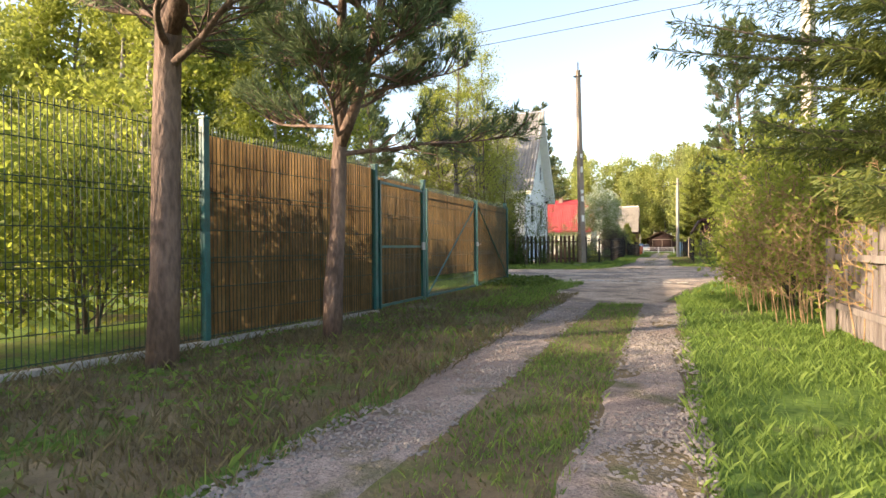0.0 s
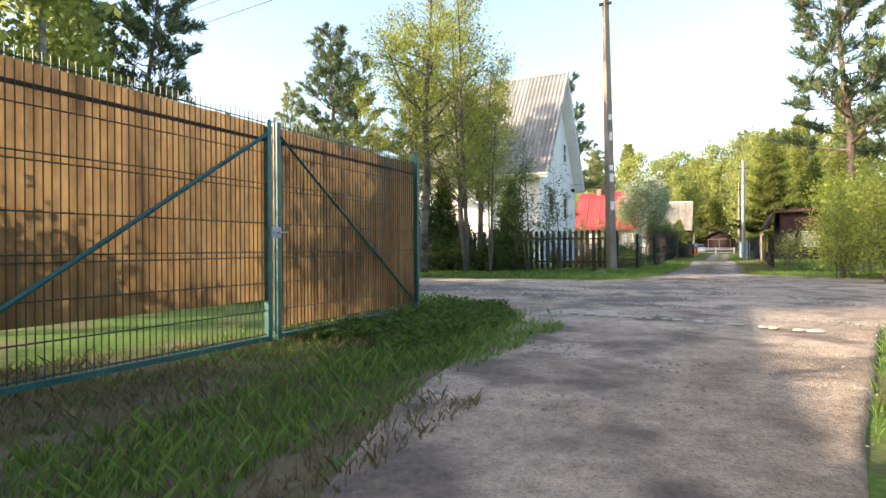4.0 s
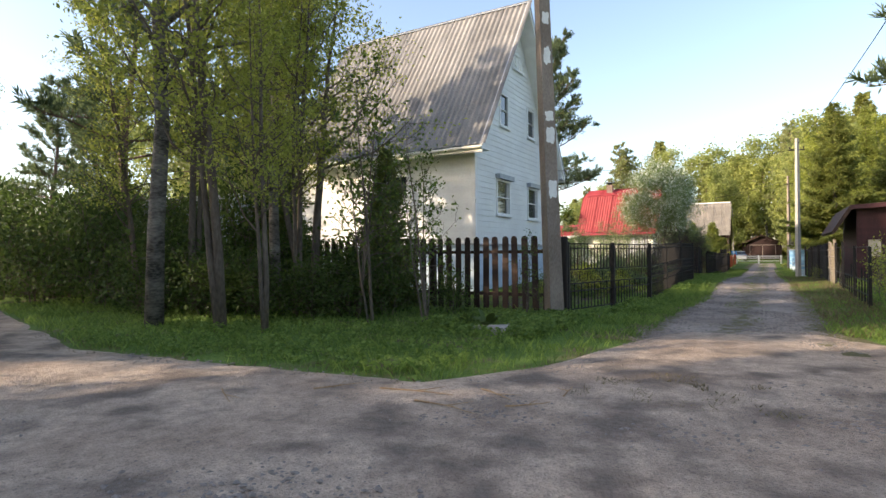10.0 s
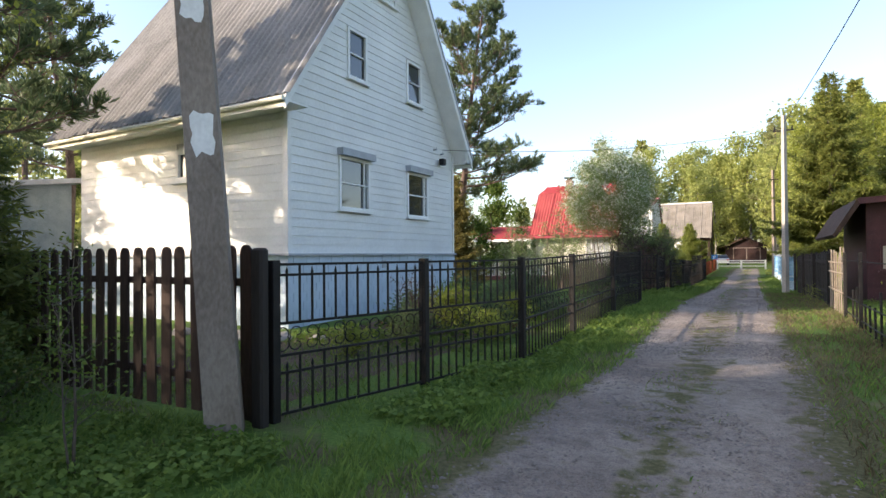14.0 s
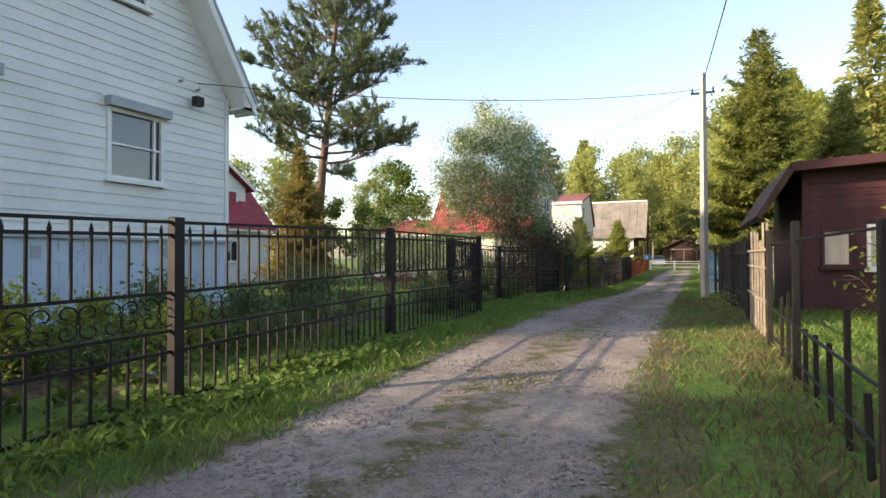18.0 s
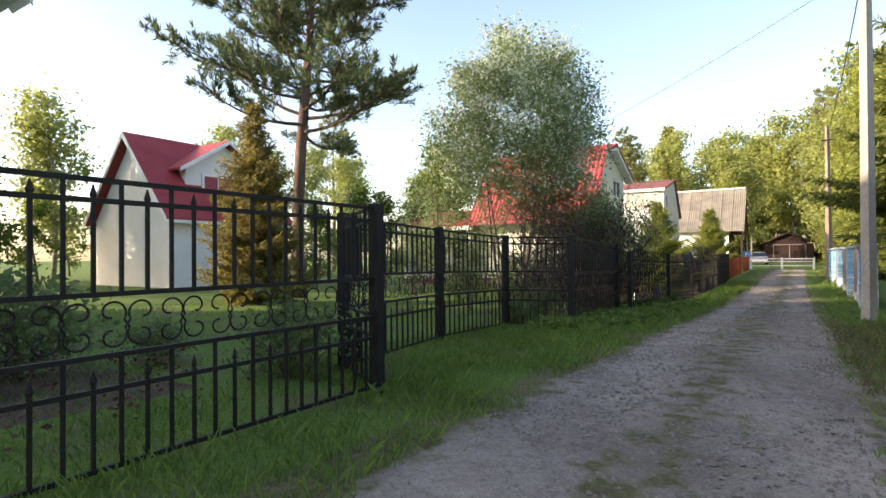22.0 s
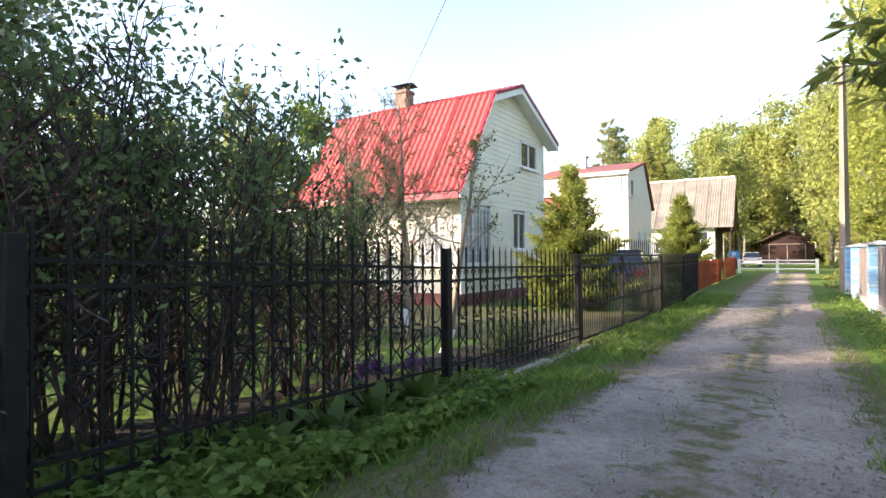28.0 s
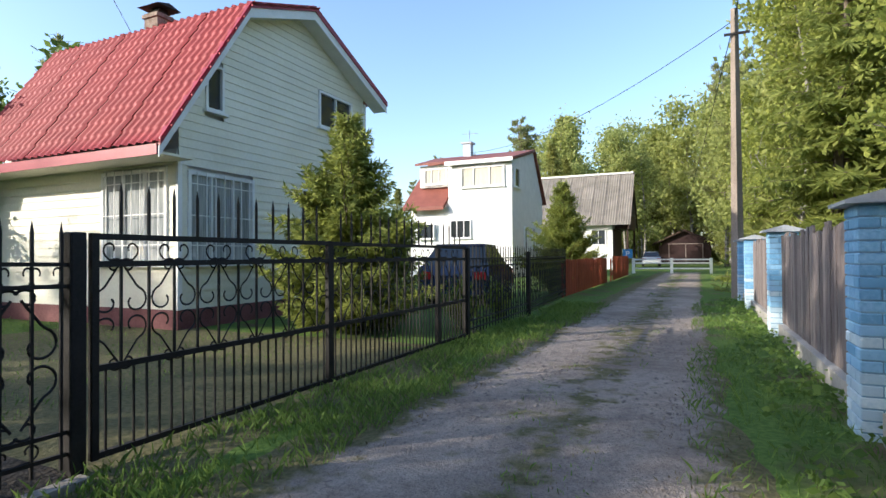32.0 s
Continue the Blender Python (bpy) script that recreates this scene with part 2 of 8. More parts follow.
M_SLATE = material("weathered_corrugated_sheet", (0.15, 0.145, 0.14), (0.265, 0.256, 0.245), 1.3, 0.85, 22, 0.3, spread=0.16, stretch=(1, 1, 0.5))
M_ASBEST = material("pale_corrugated_sheet", (0.145, 0.13, 0.112), (0.24, 0.218, 0.19), 1.3, 0.85, 22, 0.3, spread=0.16)
M_RED = material("raspberry_red_metal_tile", (0.27, 0.034, 0.042), (0.37, 0.06, 0.064), 1.2, 0.6, 30, 0.05, spread=0.06, spec=0.25)
M_REDTRIM = material("dark_raspberry_trim", (0.26, 0.03, 0.05), (0.34, 0.045, 0.07), 2, 0.4, 30, 0.05)
M_BROWNROOF = material("brown_red_roof", (0.17, 0.055, 0.04), (0.26, 0.09, 0.065), 1.5, 0.6, 30, 0.1)
M_PURPLEPL = material("plum_painted_plinth", (0.16, 0.06, 0.06), (0.25, 0.10, 0.10), 3, 0.7, 30, 0.2)
M_MAROON = material("maroon_painted_boards", (0.042, 0.014, 0.017), (0.072, 0.024, 0.029), 3, 0.6, 40, 0.2, spread=0.2, stretch=(1, 1, 0.3))
M_DARKWOOD = material("dark_brown_wood", (0.028, 0.015, 0.011), (0.07, 0.04, 0.028), 4, 0.75, 50, 0.4, spread=0.3, stretch=(1, 1, 0.15))
M_GREYWOOD = material("weathered_grey_wood", (0.13, 0.105, 0.10), (0.27, 0.23, 0.215), 6, 0.9, 60, 0.5, spread=0.3, stretch=(1, 1, 0.1))
M_REDWOOD = material("faded_red_boards", (0.26, 0.045, 0.02), (0.42, 0.09, 0.04), 4, 0.8, 40, 0.3, spread=0.25)
M_BLUE = material("sky_blue_painted_brick", (0.16, 0.36, 0.58), (0.30, 0.53, 0.74), 3.5, 0.7, 35, 0.3, spread=0.35)
M_BLUEWORN = material("worn_pale_blue_brick", (0.42, 0.56, 0.66), (0.62, 0.72, 0.78), 5, 0.75, 35, 0.35, spread=0.35)
M_MORTAR = material("blue_washed_mortar", (0.17, 0.30, 0.43), (0.26, 0.40, 0.53), 5, 0.9, 50, 0.3)
M_GREENPAINT = material("green_painted_steel", (0.005, 0.062, 0.062), (0.012, 0.12, 0.115), 5, 0.45, 50, 0.15, spec=0.5)
M_WIRE = material("dark_green_wire", (0.012, 0.03, 0.022), (0.025, 0.055, 0.04), 5, 0.5, 50, 0.0)
M_STEM = material("tan_dry_stem", (0.26, 0.16, 0.09), (0.44, 0.30, 0.17), 6, 0.9, 40, 0.2)
M_BLACKWOOD = material("blackened_boards", (0.012, 0.010, 0.009), (0.035, 0.028, 0.024), 4, 0.8, 50, 0.4, spread=0.3, stretch=(1, 1, 0.15))
M_BARK_PINE = material("orange_pine_bark", (0.085, 0.058, 0.048), (0.22, 0.15, 0.12), 5, 0.95, 30, 0.9, depth=0.03, stretch=(1, 1, 0.35))
M_BARK_GREY = material("grey_brown_bark", (0.07, 0.055, 0.045), (0.16, 0.13, 0.105), 6, 0.95, 30, 0.7, depth=0.02, stretch=(1, 1, 0.35))
M_BARK_BIRCH = material("white_birch_bark", (0.06, 0.052, 0.045), (0.42, 0.40, 0.365), 3, 0.85, 18, 0.4, stretch=(0.6, 0.6, 2.2))
M_WHITEWASH = material("whitewashed_bark", (0.60, 0.60, 0.58), (0.78, 0.78, 0.76), 6, 0.9, 30, 0.5)
L_BIRCH = leafy("young_birch_leaf", (0.17, 0.21, 0.038), (0.40, 0.43, 0.095), 0.55)
L_BUSH = leafy("bush_leaf", (0.05, 0.09, 0.018), (0.15, 0.21, 0.04), 0.5)
L_BRIGHT = leafy("sunny_bush_leaf", (0.17, 0.22, 0.035), (0.38, 0.42, 0.085), 0.6)
L_DARK = leafy("lilac_leaf", (0.10, 0.155, 0.06), (0.235, 0.305, 0.125), 0.6)
L_PINE = leafy("pine_needle", (0.06, 0.10, 0.05), (0.19, 0.235, 0.11), 0.4)
L_SPRUCE = leafy("spruce_needle", (0.065, 0.095, 0.03), (0.2, 0.225, 0.06), 0.4)
L_FRESH = leafy("light_spruce_needle", (0.15, 0.19, 0.04), (0.35, 0.38, 0.095), 0.55)
L_THUJA = leafy("brownish_juniper_scale", (0.15, 0.135, 0.04), (0.34, 0.28, 0.09), 0.5)
L_BLOSSOM = leafy("white_blossom", (0.62, 0.66, 0.54), (0.82, 0.84, 0.76), 0.45)
L_CHERRY = leafy("bird_cherry_leaf", (0.15, 0.215, 0.085), (0.34, 0.41, 0.19), 0.6)
L_GRASS = leafy("grass_blade", (0.085, 0.155, 0.032), (0.24, 0.335, 0.078), 0.5, 0.8)
L_DRY = leafy("dry_grass_blade", (0.10, 0.08, 0.042), (0.23, 0.19, 0.10), 0.35, 0.8)
L_REDLEAF = leafy("reddish_shrub_leaf", (0.05, 0.02, 0.015), (0.14, 0.06, 0.035), 0.25)
M_GLASS = glass_material("window_glass", (0.035, 0.04, 0.045))
M_CURTAIN = material("pale_curtain", (0.42, 0.38, 0.32), (0.62, 0.57, 0.48), 2, 0.9, 30, 0.1, stretch=(3, 3, 0.2))
M_DRAPED = material("draped_window_glass", (0.20, 0.22, 0.23), (0.52, 0.54, 0.54), 4, 0.08, 20, 0.0, stretch=(2.5, 2.5, 0.1), spec=0.8)
M_CARBLUE = material("dark_blue_car_paint", (0.02, 0.03, 0.07), (0.03, 0.045, 0.10), 2, 0.25, 30, 0.0, spec=0.6)
M_CARSILVER = material("silver_car_paint", (0.45, 0.46, 0.48), (0.58, 0.59, 0.61), 2, 0.3, 30, 0.0, spec=0.6)
M_RUBBER = material("black_rubber", (0.015, 0.015, 0.015), (0.03, 0.03, 0.03), 4, 0.85, 40, 0.1)
M_CABLE = material("black_cable", (0.012, 0.012, 0.012), (0.02, 0.02, 0.02), 4, 0.7, 40, 0.0)
M_BLUEBAG = material("blue_plastic", (0.03, 0.16, 0.42), (0.06, 0.25, 0.55), 3, 0.5, 40, 0.1)
M_BRICKRED = material("red_lamp_plastic", (0.45, 0.02, 0.02), (0.6, 0.04, 0.04), 3, 0.3, 40, 0.0)
M_POLE = material("stained_brown_concrete", (0.17, 0.135, 0.11), (0.30, 0.25, 0.21), 2.0, 0.9, 40, 0.4, stretch=(1, 1, 0.5))
L_FLOWER = leafy("purple_flower", (0.16, 0.06, 0.22), (0.30, 0.14, 0.38), 0.3)
# bush leaf darkened for the thicket: its shade is painted into the colour
L_THICKET = leafy("shade_darkened_thicket_leaf", (0.032, 0.058, 0.014), (0.105, 0.155, 0.036), 0.4)
L_HOSTA = leafy("broad_green_leaf", (0.05, 0.09, 0.02), (0.12, 0.17, 0.045), 0.3)
# pale shed boards, with the shade of the trees put in as darker blue-grey
M_BLUEGREY = material("shade_dimmed_blue_grey_boards", (0.16, 0.20, 0.23), (0.27, 0.32, 0.35), 3, 0.8, 40, 0.3, spread=0.2, stretch=(0.3, 1, 1))
M_GARAGE = material("dark_maroon_timber", (0.02, 0.008, 0.009), (0.034, 0.014, 0.014), 3, 0.7, 40, 0.2, stretch=(1, 1, 0.3))
# far pine and birch: haze and brightness painted in as paler leaf colours
L_FARPINE = leafy("haze_paled_pine_needle", (0.17, 0.195, 0.085), (0.33, 0.35, 0.15), 0.5)
L_FARBIRCH = leafy("haze_paled_birch_leaf", (0.20, 0.24, 0.07), (0.42, 0.45, 0.15), 0.55)
M_LILACBARK = material("purplish_lilac_bark", (0.045, 0.032, 0.03), (0.13, 0.095, 0.085), 6, 0.9, 30, 0.5, stretch=(1, 1, 0.3))
M_CHIMNEY = material("sooty_brick", (0.12, 0.085, 0.065), (0.30, 0.24, 0.20), 8, 0.9, 30, 0.3)
# spruce needle made lighter, so the sun on the lane spruces is in the colour
L_MIDSPRUCE = leafy("sun_lightened_spruce_needle", (0.10, 0.13, 0.03), (0.28, 0.30, 0.075), 0.5)
# far spruce, likewise lightened in its colour to suggest haze
L_FARSPRUCE = leafy("haze_paled_spruce_needle", (0.15, 0.17, 0.045), (0.32, 0.33, 0.10), 0.5)


def ribbed_sheet(name):
    """Brown translucent plastic with narrow upright ribs and blotches of old dirt."""
    m = bpy.data.materials.new(name)
    m.use_nodes = True
    n, l = m.node_tree.nodes, m.node_tree.links
    b = n["Principled BSDF"]
    b.inputs["Roughness"].default_value, b.inputs["Specular IOR Level"].default_value = 0.38, 0.4
    geo = n.new("ShaderNodeNewGeometry")

    def tex(stretch, scale, detail):
        mp, t = n.new("ShaderNodeMapping"), n.new("ShaderNodeTexNoise")
        mp.inputs["Scale"].default_value = stretch
        t.inputs["Scale"].default_value, t.inputs["Detail"].default_value = scale, detail
        l.new(geo.outputs["Position"], mp.inputs[0])
        l.new(mp.outputs[0], t.inputs["Vector"])
        return t

    ribs, dirt, speck = tex((1, 1, 0.012), 11.0, 2.0), tex((1, 1, 0.8), 1.1, 7.0), tex((1, 1, 0.5), 14.0, 5.0)
    sums = []
    for src, share in ((ribs, 0.38), (dirt, 0.5), (speck, 0.22)):
        q = n.new("ShaderNodeMath")
        q.operation = "MULTIPLY_ADD"
        q.inputs[1].default_value = share
        q.inputs[2].default_value = -0.05 if not sums else 0.0
        l.new(src.outputs[0], q.inputs[0])
        if sums:
            l.new(sums[-1].outputs[0], q.inputs[2])
        sums.append(q)
    ramp = n.new("ShaderNodeValToRGB")
    ramp.color_ramp.elements[0].position, ramp.color_ramp.elements[1].position = 0.36, 0.64
    ramp.color_ramp.elements[0].color, ramp.color_ramp.elements[1].color = (0.035, 0.021, 0.012, 1), (0.245, 0.16, 0.075, 1)
    l.new(sums[-1].outputs[0], ramp.inputs[0])
    l.new(ramp.outputs[0], b.inputs["Base Color"])
    bp = n.new("ShaderNodeBump")
    bp.inputs["Strength"].default_value, bp.inputs["Distance"].default_value = 0.5, 0.012
    l.new(ribs.outputs[0], bp.inputs["Height"])
    l.new(bp.outputs[0], b.inputs["Normal"])
    tr, sh = n.new("ShaderNodeBsdfTranslucent"), n.new("ShaderNodeMixShader")
    sh.inputs[0].default_value = 0.6
    l.new(ramp.outputs[0], tr.inputs[0])
    l.new(b.outputs[0], sh.inputs[1])
    l.new(tr.outputs[0], sh.inputs[2])
    l.new(sh.outputs[0], n["Material Output"].inputs[0])
    return m


M_PLASTIC = ribbed_sheet("brown_translucent_sheet")


# ---- building tools ----
GROUND_Y = [-60, -2, 5, 12, 23, 28, 34, 38, 42, 46, 50, 58, 80]
GROUND_Z = [0.1, 0.1, 0.15, 0.15, 0.12, 0.12, 0.25, 0.22, 0.12, 0.0, -0.13, -0.14, -0.1]


def gz(y):
    """The height of the ground, which rises and falls a little along the way."""
    return float(np.interp(y, GROUND_Y, GROUND_Z))


class Shape:
    """Collects the corners and faces of one mesh."""

    def __init__(self):
        self.v, self.f, self.n = [], [], 0

    def add(self, verts, faces):
        self.v.append(np.asarray(verts, float).reshape(-1, 3))
        self.f.extend([tuple(i + self.n for i in f) for f in faces])
        self.n += len(self.v[-1])
        return self

    def box(self, x0, y0, z0, x1, y1, z1, m=None):
        c = [(x, y, z) for x in (x0, x1) for y in (y0, y1) for z in (z0, z1)]
        if m is not None:
            c = [tuple(m @ Vector(p)) for p in c]
        return self.add(c, [(0, 1, 3, 2), (4, 6, 7, 5), (0, 4, 5, 1), (2, 3, 7, 6), (0, 2, 6, 4), (1, 5, 7, 3)])

    def bevel_box(self, x0, y0, z0, x1, y1, z1, r):
        """A box whose upright edges and top edges are taken off."""
        ring = [(x0 + r, y0), (x1 - r, y0), (x1, y0 + r), (x1, y1 - r), (x1 - r, y1), (x0 + r, y1), (x0, y1 - r), (x0, y0 + r)]
        cx, cy = (x0 + x1) / 2, (y0 + y1) / 2
        rings = [[(x, y, z0) for x, y in ring], [(x, y, z1 - r) for x, y in ring], [(cx + (x - cx) * (1 - 2 * r / (x1 - x0)), cy + (y - cy) * (1 - 2 * r / (y1 - y0)), z1) for x, y in ring]]
        f = [(k * 8 + i, k * 8 + (i + 1) % 8, k * 8 + 8 + (i + 1) % 8, k * 8 + 8 + i) for k in (0, 1) for i in range(8)]
        return self.add(sum(rings, []), f + [tuple(range(16, 24)), tuple(reversed(range(8)))])

    def prism(self, poly, axis, a, b):
        """A polygon given in the two other axes, drawn out along one axis from a to b."""
        def at(p, q):
            return (q, p[0], p[1]) if axis == "x" else (p[0], q, p[1]) if axis == "y" else (p[0], p[1], q)
        n = len(poly)
        return self.add([at(p, a) for p in poly] + [at(p, b) for p in poly], [tuple(range(n)), tuple(reversed(range(n, 2 * n)))] + [(i, i + n, (i + 1) % n + n, (i + 1) % n) for i in range(n)])

    def tube(self, pts, radii, sides=6, cap=True):
        """A tapered tube along points."""
        pts = np.asarray(pts, float)
        if np.isscalar(radii):
            radii = [radii] * len(pts)
        d = np.gradient(pts, axis=0)
        d /= np.linalg.norm(d, axis=1)[:, None] + 1e-9
        ref = np.array([0.0, 0.0, 1.0]) if abs(d[0][2]) < 0.9 else np.array([1.0, 0.0, 0.0])
        a = np.linspace(0, 2 * math.pi, sides, endpoint=False)
        out = []
        for p, t, r in zip(pts, d, radii):
            u = np.cross(t, ref)
            u /= np.linalg.norm(u) + 1e-9
            w = np.cross(t, u)
            out.append(p + r * (np.cos(a)[:, None] * u + np.sin(a)[:, None] * w))
        f = [(k * sides + i, k * sides + (i + 1) % sides, (k + 1) * sides + (i + 1) % sides, (k + 1) * sides + i) for k in range(len(pts) - 1) for i in range(sides)]
        if cap:
            f += [tuple(reversed(range(sides))), tuple(range((len(pts) - 1) * sides, len(pts) * sides))]
        return self.add(np.concatenate(out), f)

    def quads(self, corners):
        """Loose four-cornered leaves: an array of n x 4 x 3."""
        c = np.asarray(corners, float)
        n = len(c)
        return self.add(c.reshape(-1, 3), [(4 * i, 4 * i + 1, 4 * i + 2, 4 * i + 3) for i in range(n)])

    def mesh(self, name, mat, smooth=False):
        me = bpy.data.meshes.new(name)
        me.from_pydata(np.concatenate(self.v).tolist(), [], self.f)
        me.materials.append(mat)
        if smooth:
            me.polygons.foreach_set("use_smooth", [True] * len(me.polygons))
        me.update()
        return me


def part(name, shape, mat, parent, label="", smooth=False, at=None):
    """One mesh object under a thing or under a part; shape may be a finished mesh that several share."""
    me = shape if isinstance(shape, bpy.types.Mesh) else shape.mesh(name, mat, smooth)
    ob = new(name, me)
    ob.parent = parent
    if at is not None:
        ob.matrix_basis = at
    return tagged(ob, label)


def thing(name, label, category, group="", at=None, kind=""):
    ob = new(name)
    ob.empty_display_size = 0.2
    if at is not None:
        ob.matrix_basis = at
    return tagged(ob, label, category, group, kind)


def solo(name, shape, mat, label, category="", group="", kind="", smooth=False, at=None):
    """A thing that is one mesh."""
    me = shape if isinstance(shape, bpy.types.Mesh) else shape.mesh(name, mat, smooth)
    ob = new(name, me)
    if at is not None:
        ob.matrix_basis = at
    return tagged(ob, label, category, group, kind)


RNG = np.random.default_rng(7)


def leaf_quads(centres, size, rng, flat=0.0, long=1.5, jitter=0.4):
    """Small pointed leaves about the centres, turned every way."""
    n = len(centres)
    a = rng.normal(size=(n, 3))
    a[:, 2] *= 1 - flat
    a /= np.linalg.norm(a, axis=1)[:, None] + 1e-9
    b = np.cross(a, rng.normal(size=(n, 3)))
    b /= np.linalg.norm(b, axis=1)[:, None] + 1e-9
    s = size * (1 + jitter * rng.uniform(-1, 1, n))[:, None]
    return np.stack([centres - a * s * long / 2, centres + b * s * 0.42 - a * s * 0.1, centres + a * s * long / 2, centres - b * s * 0.42 - a * s * 0.1], 1)


def bent(p, d, length, rng, steps=4, up=0.0, wild=0.18):
    """A line of points that wanders as a limb does."""
    pts = [np.array(p, float)]
    d = np.array(d, float)
    for _ in range(steps):
        d = d + rng.normal(size=3) * wild + np.array([0, 0, up])
        d /= np.linalg.norm(d)
        pts.append(pts[-1] + d * length / steps)
    return np.array(pts), d


def along(pts, f):
    x = f * (len(pts) - 1)
    i = min(int(x), len(pts) - 2)
    return pts[i] + (x - i) * (pts[i + 1] - pts[i])


def broadleaf(seed, height, spread, trunk_r, leaves, leaf, first=0.25, limbs=14, up=0.25, lean=(0, 0), stems=1, twigs=5, flat=0.0, clump=0.3):
    """A leafy tree about the origin: tapered stems, limbs and twigs, and loose leaves about the twigs."""
    rng = np.random.default_rng(seed)
    wood, crown, anchors = Shape(), Shape(), []
    for s in range(stems):
        ang = rng.uniform(0, 6.28)
        tilt = (0.0 if stems == 1 else 0.16) * rng.uniform(0.5, 1.4)
        d = np.array([math.cos(ang) * tilt + lean[0], math.sin(ang) * tilt + lean[1], 1.0])
        pts, _ = bent((0.06 * s * math.cos(ang), 0.06 * s * math.sin(ang), -0.1), d, height * (1 if s == 0 else rng.uniform(0.7, 0.95)), rng, 7, 0.05, 0.05)
        r0 = trunk_r * (1 if s == 0 else 0.75)
        wood.tube(pts, np.linspace(r0, r0 * 0.12, len(pts)), 7)
        for k in range(limbs):
            f = first + (1 - first) * (k + rng.uniform(0, 1)) / limbs
            a = rng.uniform(0, 6.28)
            ln = spread * (1.15 - 0.75 * (f - first) / (1 - first)) * rng.uniform(0.6, 1.15)
            lp, ld = bent(along(pts, min(f, 0.97)), (math.cos(a), math.sin(a), 0.35 + rng.uniform(0, 0.5)), ln, rng, 4, up * 0.3)
            r = max(r0 * (1 - f) * 0.55, 0.008)
            wood.tube(lp, np.linspace(r, r * 0.25, len(lp)), 5, False)
            for j in range(twigs):
                g = rng.uniform(0.3, 1.0)
                tp, _ = bent(along(lp, g), ld + rng.normal(size=3) * 0.7, ln * 0.38, rng, 2)
                wood.tube(tp, [max(r * 0.3, 0.004), 0.003], 3, False) if len(tp) == 2 else wood.tube(tp, np.linspace(max(r * 0.3, 0.004), 0.003, len(tp)), 3, False)
                anchors += [along(tp, u) for u in rng.uniform(0.1, 1.0, 3)]
    anchors = np.array(anchors)
    pick = anchors[rng.integers(0, len(anchors), leaves)]
    crown.quads(leaf_quads(pick + rng.normal(size=(leaves, 3)) * clump * np.array([1, 1, 0.8]), leaf, rng, flat))
    return wood, crown


def needles(centres, dirs, size, rng, per=7, thin=0.07):
    """Tufts of thin needle blades about twigs that point along dirs."""
    n = len(centres)
    c, d = np.repeat(centres, per, 0), np.repeat(dirs, per, 0)
    a = d + rng.normal(size=(n * per, 3)) * 0.55
    a /= np.linalg.norm(a, axis=1)[:, None]
    b = np.cross(a, rng.normal(size=(n * per, 3)))
    b /= np.linalg.norm(b, axis=1)[:, None] + 1e-9
    s = (size * rng.uniform(0.7, 1.3, n * per))[:, None]
    w = s * thin
    return np.stack([c - b * w * 0.5, c + a * s * 0.55 - b * w, c + a * s, c + a * s * 0.55 + b * w], 1)


def spruce(seed, height, radius, trunk_r, gap=0.32, bare=0.06, needle=0.16, sag=-0.28, density=1.0, thin=0.1, step=0.11, per=5):
    """A conical conifer about the origin: whorls of drooping boughs clad in needle tufts."""
    rng = np.random.default_rng(seed)
    wood, crown = Shape(), Shape()
    pts, _ = bent((0, 0, -0.1), (0, 0, 1), height, rng, 6, 0.3, 0.02)
    wood.tube(pts, np.linspace(trunk_r, 0.012, len(pts)), 8)
    cs, ds = [], []
    z = bare * height
    while z < height * 0.985:
        f = z / height
        ln = radius * (1 - f) ** 0.85 * rng.uniform(0.8, 1.12) + 0.06
        for k in range(int(5 + 3 * (1 - f))):
            a = rng.uniform(0, 6.28)
            out = np.array([math.cos(a), math.sin(a), sag + 0.75 * f * f + rng.uniform(-0.12, 0.12)])
            lp, ld = bent(along(pts, f), out, ln * rng.uniform(0.7, 1.15), rng, 3, 0.05, 0.06)
            wood.tube(lp, np.linspace(max(0.02 * ln, 0.006), 0.004, len(lp)), 3, False)
            side = np.array([-math.sin(a), math.cos(a), 0])
            m = max(int(ln * 13 * density), 3)
            for g in np.linspace(0.12, 1.0, m):
                p = along(lp, g)
                reach = ln * 0.34 * (1.05 - g) + 0.05
                for sgn in (-1, 1):
                    tw = (side * sgn * 0.9 + ld * 0.6 + np.array([0, 0, -0.25]))
                    tw /= np.linalg.norm(tw)
                    for u in np.arange(0.03, reach, step):
                        cs.append(p + tw * u)
                        ds.append(tw)
        z += gap * (1.1 - 0.55 * f)
    crown.quads(needles(np.array(cs), np.array(ds), needle, rng, per, thin))
    return wood, crown


